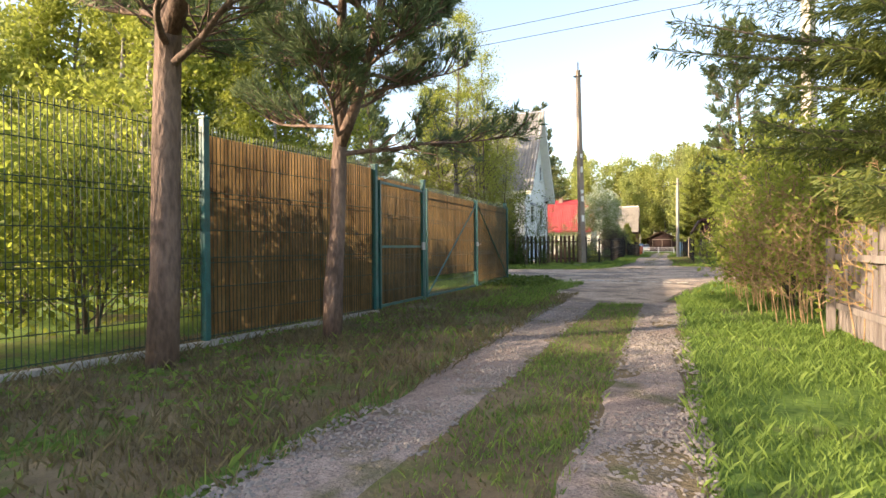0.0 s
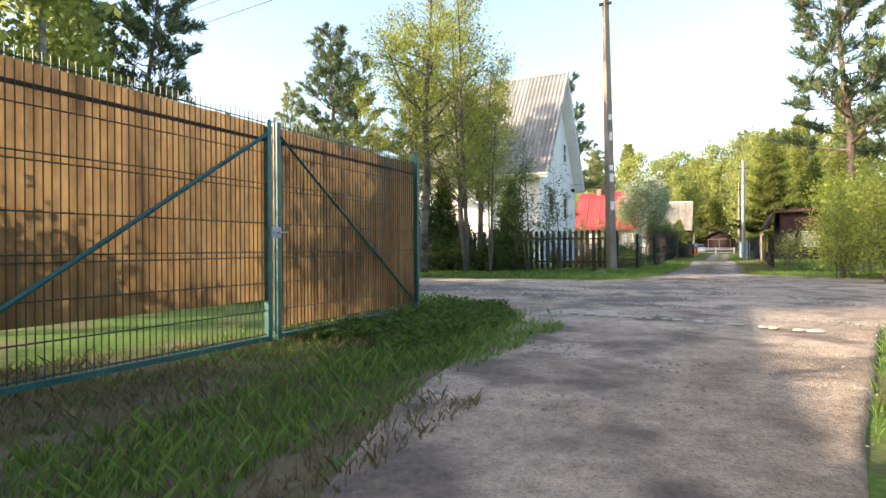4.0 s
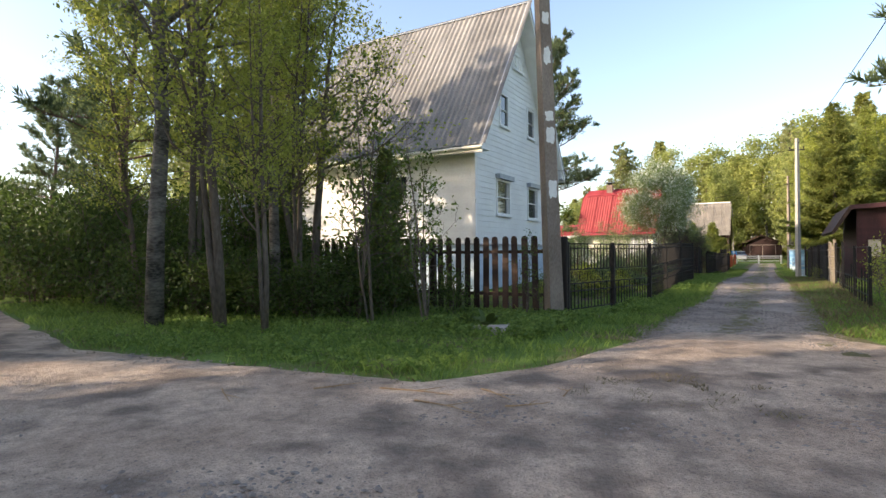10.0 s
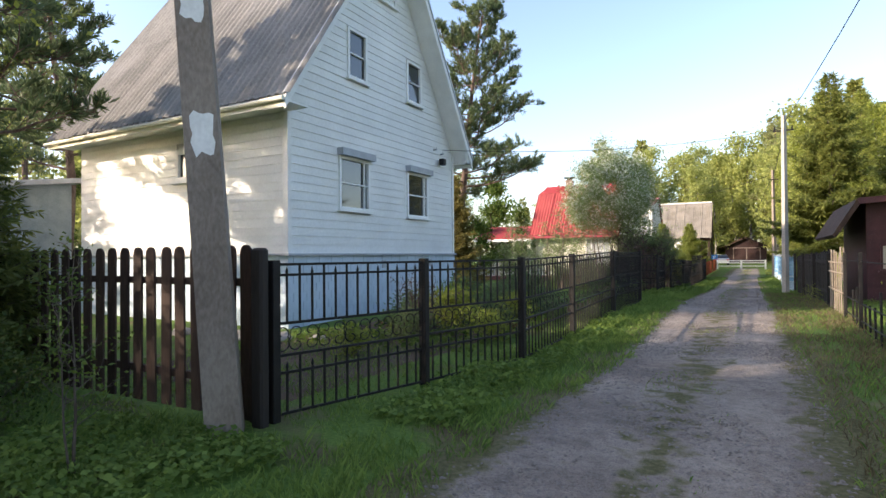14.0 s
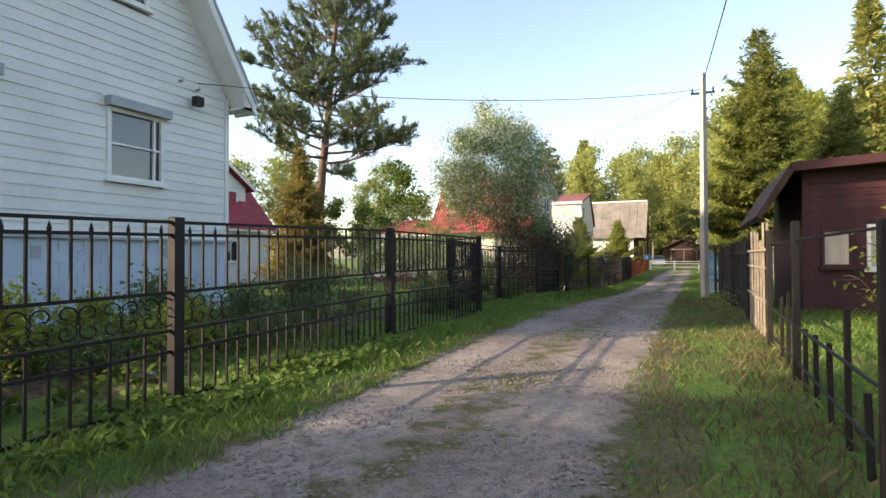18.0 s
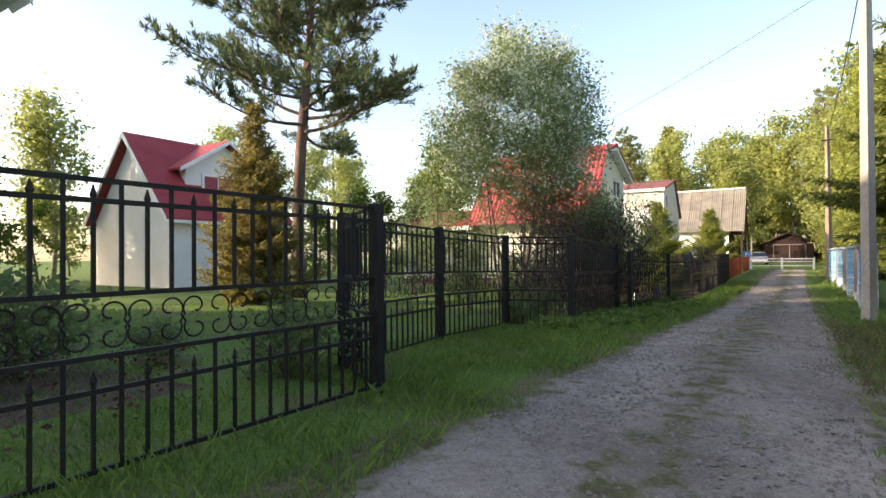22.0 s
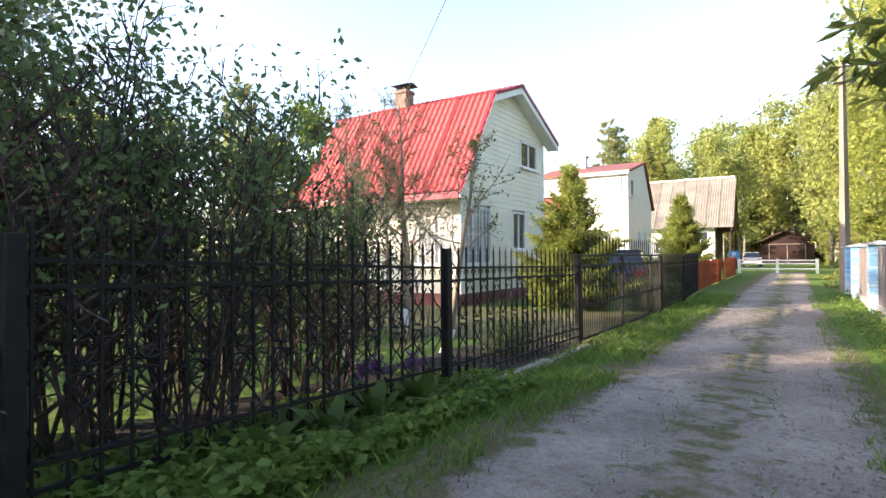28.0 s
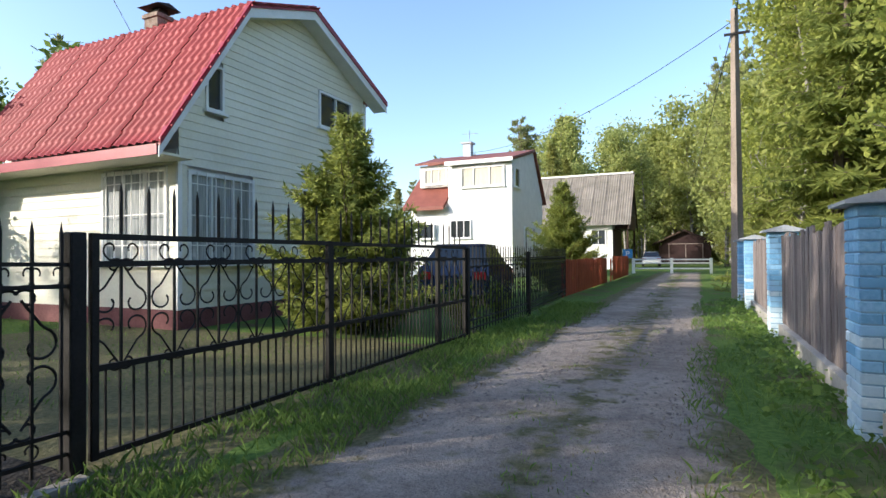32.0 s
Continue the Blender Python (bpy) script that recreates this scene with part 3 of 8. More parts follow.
def layered_pine(seed, height, radius, trunk_r, low, limbs=44, needle=0.15, thin=0.06, per=13, fork=0.0, droop=0.05, taper=0.8, sides=3.0):
    """A pine about the origin whose long limbs carry side shoots with clumps of needles, in loose layers."""
    rng = np.random.default_rng(seed)
    wood, crown = Shape(), Shape()
    pts, _ = bent((0, 0, -0.1), (0, 0, 1), height, rng, 9, 0.12, 0.045)
    wood.tube(pts, np.linspace(trunk_r, trunk_r * 0.16, len(pts)) * (1 + 0.05 * rng.normal(size=len(pts))), 12)
    stems = [pts]
    if fork:
        fp, _ = bent(along(pts, fork), (0.8, -0.35, 0.7), height * (1 - fork) * 0.75, rng, 6, 0.16, 0.1)
        wood.tube(fp, np.linspace(trunk_r * 0.62, trunk_r * 0.12, len(fp)), 9)
        stems.append(fp)
    cs, ds = [], []
    for k in range(limbs):
        u = (k + rng.uniform(0, 1)) / limbs
        stem = stems[k % len(stems)]
        f = low + (0.985 - low) * u if stem is pts else 0.25 + 0.72 * u
        a = k * 2.4 + rng.uniform(-0.5, 0.5)
        ln = radius * (1 - taper * u ** 1.3) * rng.uniform(0.55, 1.1) * (1.0 if stem is pts else 0.55)
        lp, ld = bent(along(stem, f), (math.cos(a), math.sin(a), droop + 0.5 * u), ln, rng, 6, 0.05, 0.13)
        r = max(trunk_r * 0.26 * (1.1 - u), 0.012)
        wood.tube(lp, np.linspace(r, r * 0.2, len(lp)), 5, False)
        for j in range(int(6 + ln * sides)):
            g = rng.uniform(0.2, 1.0)
            sg = rng.choice((-1, 1))
            d = ld * 0.7 + np.array([-math.sin(a) * sg, math.cos(a) * sg, 0.25]) * rng.uniform(0.4, 1.0)
            sl = ln * 0.30 * (1.25 - g) + 0.22
            sp, sd = bent(along(lp, g), d, sl, rng, 3, 0.08, 0.2)
            wood.tube(sp, np.linspace(0.013, 0.004, len(sp)), 3, False)
            for q in np.linspace(0.35, 1.0, int(4 + sl * 5)):
                cs.append(along(sp, q) + rng.normal(size=3) * 0.035)
                ds.append(sd + np.array([0, 0, 0.35]))
    crown.quads(needles(np.array(cs), np.array(ds), needle, rng, per, thin))
    return wood, crown


def clumped_crown(seed, cz, rr, rz, clumps, per, leaf, hollow=0.5, size=0.2, low_cut=-0.75):
    """Leaves in many small clumps spread through an egg-shaped crown, most of them near its skin, and the clump centres."""
    rng = np.random.default_rng(seed)
    u = rng.normal(size=(clumps * 2, 3))
    u /= np.linalg.norm(u, axis=1)[:, None]
    u = u[u[:, 2] > low_cut][:clumps]
    shell = hollow + (1 - hollow) * rng.uniform(0, 1, len(u)) ** 0.5
    bulge = 1 + 0.16 * np.array([noise.noise(Vector(v * 2.3) + Vector((seed, 0, 0))) for v in u]) * 2
    c = u * (shell * bulge)[:, None] * np.array([rr, rr, rz])
    c[:, :2] *= (1.0 - 0.22 * c[:, 2] / rz)[:, None]
    c[:, 2] += cz
    p = np.repeat(c, per, 0) + rng.normal(size=(len(c) * per, 3)) * size * np.array([1, 1, 0.75])
    return Shape().quads(leaf_quads(p, leaf, rng, 0.3)), c


def plant(name, label, category, shapes, mats, at, group="", turn=0.0, size=1.0):
    """A tree as a thing, with its trunk and crown as parts."""
    ob = thing(name, label, category, group, pose(*at, 0, 0, turn) @ Matrix.Diagonal((size, size, size, 1)))
    part("trunk", shapes[0], mats[0], ob, smooth=True)
    part("crown", shapes[1], mats[1], ob)
    return ob


def blades(name, spots, mat, low, high, label, seed, wide=0.004, lean=0.6):
    """Grass: one thin bent blade at each spot."""
    rng = np.random.default_rng(seed)
    p = np.asarray(spots, float)
    n = len(p)
    h = rng.uniform(low, high, n) * rng.uniform(0.6, 1.2, n)
    a = rng.uniform(0, 6.28, n)
    d = np.stack([np.cos(a), np.sin(a), np.zeros(n)], 1)
    q = np.stack([-np.sin(a), np.cos(a), np.zeros(n)], 1) * (wide * rng.uniform(0.6, 1.4, n))[:, None]
    ln = (lean * rng.uniform(0.1, 1.6, n) * h)[:, None]
    up = np.stack([np.zeros(n), np.zeros(n), h], 1)
    c = np.stack([p - q, p + q, p + up * 0.6 + d * ln * 0.35 + q * 0.7, p + up + d * ln], 1)
    s = Shape()
    s.quads(c)
    return solo(name, s, mat, label, "grass", kind="stuff")


def spots(n, x0, x1, y0, y1, seed, keep=None):
    """Random places on the ground in a rectangle, in uneven tufts."""
    rng = np.random.default_rng(seed)
    p = np.stack([rng.uniform(x0, x1, n), rng.uniform(y0, y1, n)], 1)
    dense = np.array([noise.noise((x * 1.3, y * 1.3, seed)) for x, y in p])
    ok = dense + rng.uniform(-0.55, 0.55, n) > -0.15
    if keep is not None:
        ok &= np.array([keep(x, y) for x, y in p])
    p = p[ok]
    return np.stack([p[:, 0], p[:, 1], [gz(y) - 0.005 for y in p[:, 1]]], 1)


# ---- ground, road, lane ----
def wavy(y, seed, amount=0.1):
    return amount * (noise.noise((y * 0.9, seed, 0.3)) + 0.6 * noise.noise((y * 3.1, seed, 7.3)))


def strip(name, mat, ys, left, right, lift, label, across=10, seed=1, wob=0.1):
    """A ribbon of surface along y between two wavering edges; its rim dips under the ground."""
    s, rows = Shape(), []
    for y in ys:
        a, b = left(y) + wavy(y, seed, wob), right(y) + wavy(y, seed + 5, wob)
        for k in range(across + 1):
            f = k / across
            bump_ = 0.012 * noise.noise((a + (b - a) * f * 2.0, y * 1.5, seed))
            edge = -0.05 if k in (0, across) else 0.0
            rows.append((a + (b - a) * f, y, gz(y) + lift + bump_ + edge))
    n = across + 1
    s.add(rows, [(i * n + k, i * n + k + 1, (i + 1) * n + k + 1, (i + 1) * n + k) for i in range(len(ys) - 1) for k in range(across)])
    return solo(name, s, mat, label, "road", kind="structure", smooth=True)


def build_ground():
    xs = sorted({*np.linspace(-400, -40, 7), *np.arange(-40, 40.1, 2.0), *np.linspace(40, 400, 7)})
    ys = sorted({*np.linspace(-300, -30, 6), *np.arange(-30, 150.1, 1.0), *np.linspace(150, 700, 8)})
    s = Shape()
    s.add([(x, y, gz(y)) for y in ys for x in xs], [(j * len(xs) + i, j * len(xs) + i + 1, (j + 1) * len(xs) + i + 1, (j + 1) * len(xs) + i) for j in range(len(ys) - 1) for i in range(len(xs) - 1)])
    solo("ground", s, M_GROUND, "uneven green and brown meadow ground", "ground", kind="structure", smooth=True)


build_ground()
LANE_Y = [21.0, 25, 29, 32, 40, 52, 63, 75, 90]
LANE_L = [-1.30, -1.0, -0.8, -0.95, -0.98, -1.0, -1.0, -1.0, -1.0]
LANE_R = [1.55, 1.35, 1.40, 1.15, 1.1, 1.06, 0.75, 0.8, 0.9]


def lane_left(y):
    return float(np.interp(y, LANE_Y, LANE_L))


def lane_right(y):
    return float(np.interp(y, LANE_Y, LANE_R))


strip("lane", M_LANE, np.arange(20.8, 90, 0.15), lambda y: lane_left(y) - 0.5, lambda y: lane_right(y) + 0.5, 0.012, "gravel lane with a thin grassy middle", 14, 3, 0.13)
strip("wheel_track", M_TRACK, np.arange(-20, 3.9, 0.12), lambda y: -0.66, lambda y: 0.04, 0.012, "stony wheel track of the drive", 8, 11, 0.1)
strip("wheel_track", M_TRACK, np.arange(-20, 3.9, 0.12), lambda y: 0.70, lambda y: 1.30, 0.012, "stony wheel track of the drive", 8, 17, 0.1)

ROAD_X = [-60, -14, -7.3, -2.2, -1.5, -1.0, -0.6, 1.0, 1.25, 2.2, 6, 60]
ROAD_NEAR = [15.0, 14.0, 12.6, 9.7, 8.4, 4.6, 3.3, 3.3, 5.0, 9.5, 11.5, 14.0]
ROAD_FAR = [23.0, 18.6, 16.8, 17.4, 18.6, 21.0, 22.2, 22.7, 22.8, 21.6, 20.6, 22.0]


def road_near(x):
    return float(np.interp(x, ROAD_X, ROAD_NEAR))


def road_far(x):
    return float(np.interp(x, ROAD_X, ROAD_FAR))


def build_road():
    xs = sorted({*np.arange(-60, -16, 1.0), *np.arange(-16, 8, 0.12), *np.arange(8, 60, 1.0)})
    s, n, rows = Shape(), 61, []
    for x in xs:
        a, b = road_near(x) + wavy(x, 23, 0.2), road_far(x) + wavy(x, 29, 0.12)
        for k in range(n):
            y = a + (b - a) * k / (n - 1)
            rows.append((x, y, gz(y) + 0.022 + 0.02 * noise.noise((x * 1.1, y * 1.1, 4.0)) + (-0.06 if k in (0, n - 1) else 0)))
    s.add(rows, [(i * n + k, (i + 1) * n + k, (i + 1) * n + k + 1, i * n + k + 1) for i in range(len(xs) - 1) for k in range(n - 1)])
    solo("road", s, M_ROAD, "wide packed-dirt road with worn patches", "road", kind="structure", smooth=True)


build_road()
strip("verge", M_VERGE, np.arange(-20, 6, 0.2), lambda y: -4.6, lambda y: -0.3, 0.005, "worn earthy verge of the drive", 8, 71)
strip("verge", M_VERGE, np.arange(-20, 4.5, 0.2), lambda y: -0.3, lambda y: 1.5, 0.007, "worn earthy middle of the drive", 8, 75)


def pebbles(name, n, x0, x1, y0, y1, lo, hi, mat, seed, label, keep=None):
    """Loose stones lying on the surface."""
    rng = np.random.default_rng(seed)
    s = Shape()
    base = np.array([(1, 0, 0), (-1, 0, 0), (0, 1, 0), (0, -1, 0), (0, 0, 1), (0, 0, -1)], float)
    faces = [(0, 2, 4), (2, 1, 4), (1, 3, 4), (3, 0, 4), (2, 0, 5), (1, 2, 5), (3, 1, 5), (0, 3, 5)]
    for _ in range(n):
        x, y = rng.uniform(x0, x1), rng.uniform(y0, y1)
        if (keep and not keep(x, y)) or noise.noise((x * 0.8, y * 0.8, seed)) + rng.uniform(-0.3, 0.3) < 0.0:
            continue
        r = rng.uniform(lo, hi) * rng.uniform(0.5, 1.0)
        a = rng.uniform(0, 6.28)
        v = base * rng.uniform(0.6, 1.2, (6, 1)) * r * np.array([1.2, 0.9, 0.55])
        c, q = math.cos(a), math.sin(a)
        v = np.stack([v[:, 0] * c - v[:, 1] * q, v[:, 0] * q + v[:, 1] * c, v[:, 2]], 1)
        s.add(v + np.array([x, y, gz(y) + 0.016]), faces)
    return solo(name, s, mat, label, "gravel", kind="stuff")


M_PEBBLE = material("mixed_gravel_stone", (0.15, 0.128, 0.115), (0.29, 0.255, 0.232), 9, 0.9, 60, 0.2)
pebbles("gravel", 26000, -1.2, 1.5, 21, 42, 0.008, 0.028, M_PEBBLE, 3, "loose gravel stones on the lane", lambda x, y: lane_left(y) < x < lane_right(y))
pebbles("gravel", 6000, -1.1, 1.2, 42, 62, 0.01, 0.028, M_PEBBLE, 4, "loose gravel stones on the lane", lambda x, y: lane_left(y) < x < lane_right(y))
pebbles("gravel", 30000, -0.7, 1.35, -7, 3.6, 0.009, 0.03, M_PEBBLE, 5, "loose stones on the wheel tracks", lambda x, y: x < 0.02 or x > 0.72)
pebbles("gravel", 34000, -6.5, 3.5, 5, 22, 0.006, 0.03, M_PEBBLE, 6, "loose stones and clods on the dirt road", lambda x, y: road_near(x) < y < road_far(x))


def heap(x, y, rx, ry, n, seed):
    """A patch of coarse stones worn out of the road."""
    rng = np.random.default_rng(seed)
    w = {(round(a, 3), round(b, 3)) for a, b in zip(x + rng.normal(size=n) * rx, y + rng.normal(size=n) * ry)}
    s = Shape()
    base = np.array([(1, 0, 0), (-1, 0, 0), (0, 1, 0), (0, -1, 0), (0, 0, 1), (0, 0, -1)], float)
    faces = [(0, 2, 4), (2, 1, 4), (1, 3, 4), (3, 0, 4), (2, 0, 5), (1, 2, 5), (3, 1, 5), (0, 3, 5)]
    for a, b in sorted(w):
        v = base * rng.uniform(0.5, 1.2, (6, 1)) * rng.uniform(0.008, 0.028) * np.array([1.2, 0.9, 0.6])
        s.add(v + np.array([a, b, gz(b) + 0.026]), faces)
    return solo("gravel", s, M_PEBBLE, "patch of coarse grey stones in the road", "gravel", kind="stuff")


for i_, (x_, y_, rx_, ry_, n_) in enumerate([(-0.7, 14.75, 0.5, 0.22, 900), (-4.1, 13.2, 0.8, 0.4, 1500), (-1.76, 12.0, 0.55, 0.2, 700), (-0.9, 11.65, 0.4, 0.15, 500), (-0.26, 12.15, 0.22, 0.12, 260), (-1.4, 14.4, 0.4, 0.2, 500), (0.9, 13.4, 0.5, 0.25, 260), (1.6, 17.6, 0.5, 0.2, 220), (2.6, 12.2, 0.5, 0.3, 240), (-0.6, 10.8, 0.8, 0.12, 260), (1.2, 9.6, 0.6, 0.15, 200)]):
    heap(x_, y_, rx_, ry_, n_, 900 + i_)


# ---- fences on the house side ----
def bar_mesh(name, height, r, mat, spear=False):
    s = Shape()
    s.box(-r, -r, 0, r, r, height)
    if spear:
        z = height
        ring = lambda w, h: [(-w, 0, h), (0, -w * 0.6, h), (w, 0, h), (0, w * 0.6, h)]
        s.add(ring(r * 0.9, z) + ring(r * 2.1, z + 0.028) + ring(r * 0.3, z + 0.085), [(i + 4 * k, (i + 1) % 4 + 4 * k, (i + 1) % 4 + 4 + 4 * k, i + 4 + 4 * k) for k in (0, 1) for i in range(4)] + [(8, 9, 10, 11)])
    return s.mesh(name, mat)


def curl(cx, cz, r, turns, start, sign=1, n=14):
    """Points of a flat spiral in the xz plane."""
    return [(cx + r * (1 - 0.62 * k / n) * math.cos(start + sign * turns * 6.283 * k / n), 0, cz + r * (1 - 0.62 * k / n) * math.sin(start + sign * turns * 6.283 * k / n)) for k in range(n + 1)]


def s_scroll(w, h, r):
    """One S-shaped iron scroll, w wide and h high."""
    s = Shape()
    a = curl(-w * 0.25, -h * 0.22, h * 0.26, 0.85, 0.6, -1)
    b = curl(w * 0.25, h * 0.22, h * 0.26, 0.85, 3.74, -1)
    s.tube(a[::-1] + b, r, 4, False)
    return s


BAR_R = 0.0085


def between(a, b):
    """A frame at a with x along the ground towards b, and the distance."""
    a, b = Vector(a), Vector(b)
    d = b - a
    return Matrix.Translation(a) @ pose(0, 0, 0, 0, 0, math.degrees(math.atan2(d.y, d.x))), d.xy.length, d.z


SPEAR_LONG = bar_mesh("bar", 0.50, BAR_R, M_IRON, True)
SPEAR_LOW = bar_mesh("bar", 0.46, BAR_R, M_IRON, True)
FULL_UP = bar_mesh("bar", 0.62, BAR_R, M_IRON)
FULL_LOW = bar_mesh("bar", 0.62, BAR_R, M_IRON)
def crossed_scroll(w, h, r):
    """Two S scrolls crossed in the middle, with four curled ends."""
    s = Shape()
    for sg in (-1, 1):
        o = s_scroll(w, h, r)
        for v in o.v:
            v[:, 0] *= sg
        for v in o.v:
            s.v.append(v + np.array([0, 0.004 * sg, 0]))
        s.f.extend([tuple(i + s.n for i in f) for f in o.f])
        s.n += o.n
    return s


SCROLL = crossed_scroll(0.30, 0.29, 0.0065).mesh("scroll", M_IRON)


def iron_panel(a, b, height=1.6, label="black iron fence panel with spear bars and scrolls", gate=False):
    """A panel between two ground points: five rails, bars above and below, scrollwork in the middle band."""
    m, ln, dz = between(a, b)
    ob = thing("iron_gate_leaf" if gate else "iron_fence_panel", label, "gate" if gate else "fence", "iron fence", m)
    lift = 0.06
    k = (height - lift) / 1.55
    shear = Matrix(((1, 0, 0, 0), (0, 1, 0, 0), (dz / ln, 0, 1, 0), (0, 0, 0, 1)))
    for z in (0.0, 0.42, 0.60, 0.93, 1.43, 1.54):
        s = Shape()
        s.box(0.02, -0.012, lift + z * k - 0.012, ln - 0.02, 0.012, lift + z * k + 0.012, shear)
        part("rail", s, M_IRON, ob)
    if gate:
        for x in (0.03, ln - 0.03):
            s = Shape()
            s.box(x - 0.02, -0.02, lift - 0.02, x + 0.02, 0.02, lift + 1.56 * k, shear)
            part("stile", s, M_IRON, ob)
    n = max(int(ln / 0.125), 2)
    for i in range(1, n):
        x = ln * i / n
        base = dz * x / ln + lift
        up, low = (SPEAR_LONG, SPEAR_LOW) if i % 2 else (FULL_UP, FULL_LOW)
        part("bar", up, None, ob, at=pose(x, 0, base + 0.93 * k) @ Matrix.Diagonal((1, 1, k, 1)))
        part("bar", low, None, ob, at=pose(x, 0, base) @ Matrix.Diagonal((1, 1, k * 0.97, 1)))
    c = max(round(ln / 0.30), 1)
    for i in range(c):
        x = ln * (i + 0.5) / c
        part("scroll", SCROLL, None, ob, at=pose(x, 0, dz * x / ln + lift + 0.765 * k) @ Matrix.Diagonal((ln / c / 0.30 * (1 if i % 2 else -1), 1, k, 1)))
    return ob


def iron_post(x, y, height=1.68, w=0.045, label="square black iron fence post"):
    s = Shape()
    s.bevel_box(-w, -w, -0.1, w, w, height, 0.006)
    return solo("fence_post", s, M_IRON, label, "post", "iron fence posts", at=pose(x, y, gz(y)))


solo("fence_post", Shape().bevel_box(-0.07, -0.05, -0.1, 0.07, 0.05, 1.56, 0.02), M_BLACKWOOD, "thick dark wooden end post of the picket fence", "post", at=pose(-3.0, 23.86, gz(23.9)))
P_POSTS = [(-2.98, 24.0), (-2.5, 25.8), (-2.02, 27.6), (-2.0, 29.95), (-2.02, 33.25), (-1.99, 36.4), (-2.77, 36.88), (-3.12, 39.02), (-3.17, 41.02), (-2.24, 41.42), (-2.5, 44.92)]
for (px_, py_) in P_POSTS:
    iron_post(px_, py_, 1.45)
for (a_, b_) in zip(P_POSTS, P_POSTS[1:]):
    leaf_ = a_[1] < 27 or 37 < a_[1] < 40.5
    iron_panel((*a_, gz(a_[1])), (*b_, gz(b_[1])), 1.42, "black iron gate leaf with spear bars" if leaf_ else "black iron fence panel with spear bars and scrolls", leaf_)


# ornate fence and gate of the red-roofed house
def ornament(w, h, r=0.007):
    """Two back-to-back C scrolls that make an open heart with a diamond at the foot."""
    s = Shape()
    for sg in (-1, 1):
        s.tube([(sg * 0.02, 0, h * 0.5), (sg * w * 0.3, 0, h * 0.30)] + [(sg * p[0], 0, p[2]) for p in curl(w * 0.27, h * 0.13, h * 0.15, 0.8, 1.3, -1)], r, 4, False)
        s.tube([(sg * 0.02, 0, -h * 0.5), (sg * w * 0.3, 0, -h * 0.30)] + [(sg * p[0], 0, p[2]) for p in curl(w * 0.27, -h * 0.13, h * 0.15, 0.8, -1.3, 1)], r, 4, False)
        s.tube([(sg * p[0], 0, p[2]) for p in curl(w * 0.12, h * 0.5, h * 0.09, 0.7, 2.6, -1)], r, 4, False)
        s.tube([(sg * p[0], 0, p[2]) for p in curl(w * 0.12, -h * 0.5, h * 0.09, 0.7, -2.6, 1)], r, 4, False)
    return s


ORNAMENT = ornament(0.34, 0.62).mesh("scroll", M_IRON)


def omega(w, h, r=0.0065):
    s = Shape()
    for sg in (-1, 1):
        s.tube([(0, 0, -h * 0.45), (sg * w * 0.3, 0, -h * 0.42)] + [(sg * p[0], 0, p[2]) for p in curl(w * 0.26, h * 0.05, h * 0.42, 0.75, -1.2, 1)], r, 4, False)
    return s


OMEGA = omega(0.28, 0.13).mesh("scroll", M_IRON)


def spike_mesh(height, r=0.0075):
    s = Shape()
    s.box(-r, -r, 0, r, r, height - 0.07)
    s.add([(-r, -r, height - 0.07), (r, -r, height - 0.07), (r, r, height - 0.07), (-r, r, height - 0.07), (0, 0, height)], [(0, 1, 4), (1, 2, 4), (2, 3, 4), (3, 0, 4)])
    return s.mesh("bar", M_IRON)


SPIKE = spike_mesh(1.36)


def ornate_panel(a, b):
    m, ln, dz = between(a, b)
    ob = thing("ornate_fence_panel", "black wrought-iron fence panel with scrolls and tall spikes", "fence", "ornate fence", m)
    shear = Matrix(((1, 0, 0, 0), (0, 1, 0, 0), (dz / ln, 0, 1, 0), (0, 0, 0, 1)))
    for z in (0.14, 0.26, 1.06, 1.18):
        s = Shape()
        s.box(0.0, -0.011, z - 0.011, ln, 0.011, z + 0.011, shear)
        part("rail", s, M_IRON, ob)
    n = max(int(ln / 0.145), 2)
    for i in range(n):
        x = ln * (i + 0.5) / n
        part("bar", SPIKE, None, ob, at=pose(x, 0, 0.06 + dz * x / ln))
        if i < n - 1:
            xm = ln * (i + 1) / n
            part("scroll", OMEGA, None, ob, at=pose(xm, 0, 1.12 + dz * xm / ln) @ Matrix.Diagonal((0.68, 1, 0.95, 1)))
            if i % 2 == 0:
                part("scroll", ORNAMENT, None, ob, at=pose(xm, 0, 0.66 + dz * xm / ln) @ Matrix.Diagonal((1.15, 1, 1.08, 1)))
                part("scroll", OMEGA, None, ob, at=pose(xm, 0, 0.20 + dz * xm / ln) @ Matrix.Diagonal((0.9, 1, 0.85, 1)))
    return ob


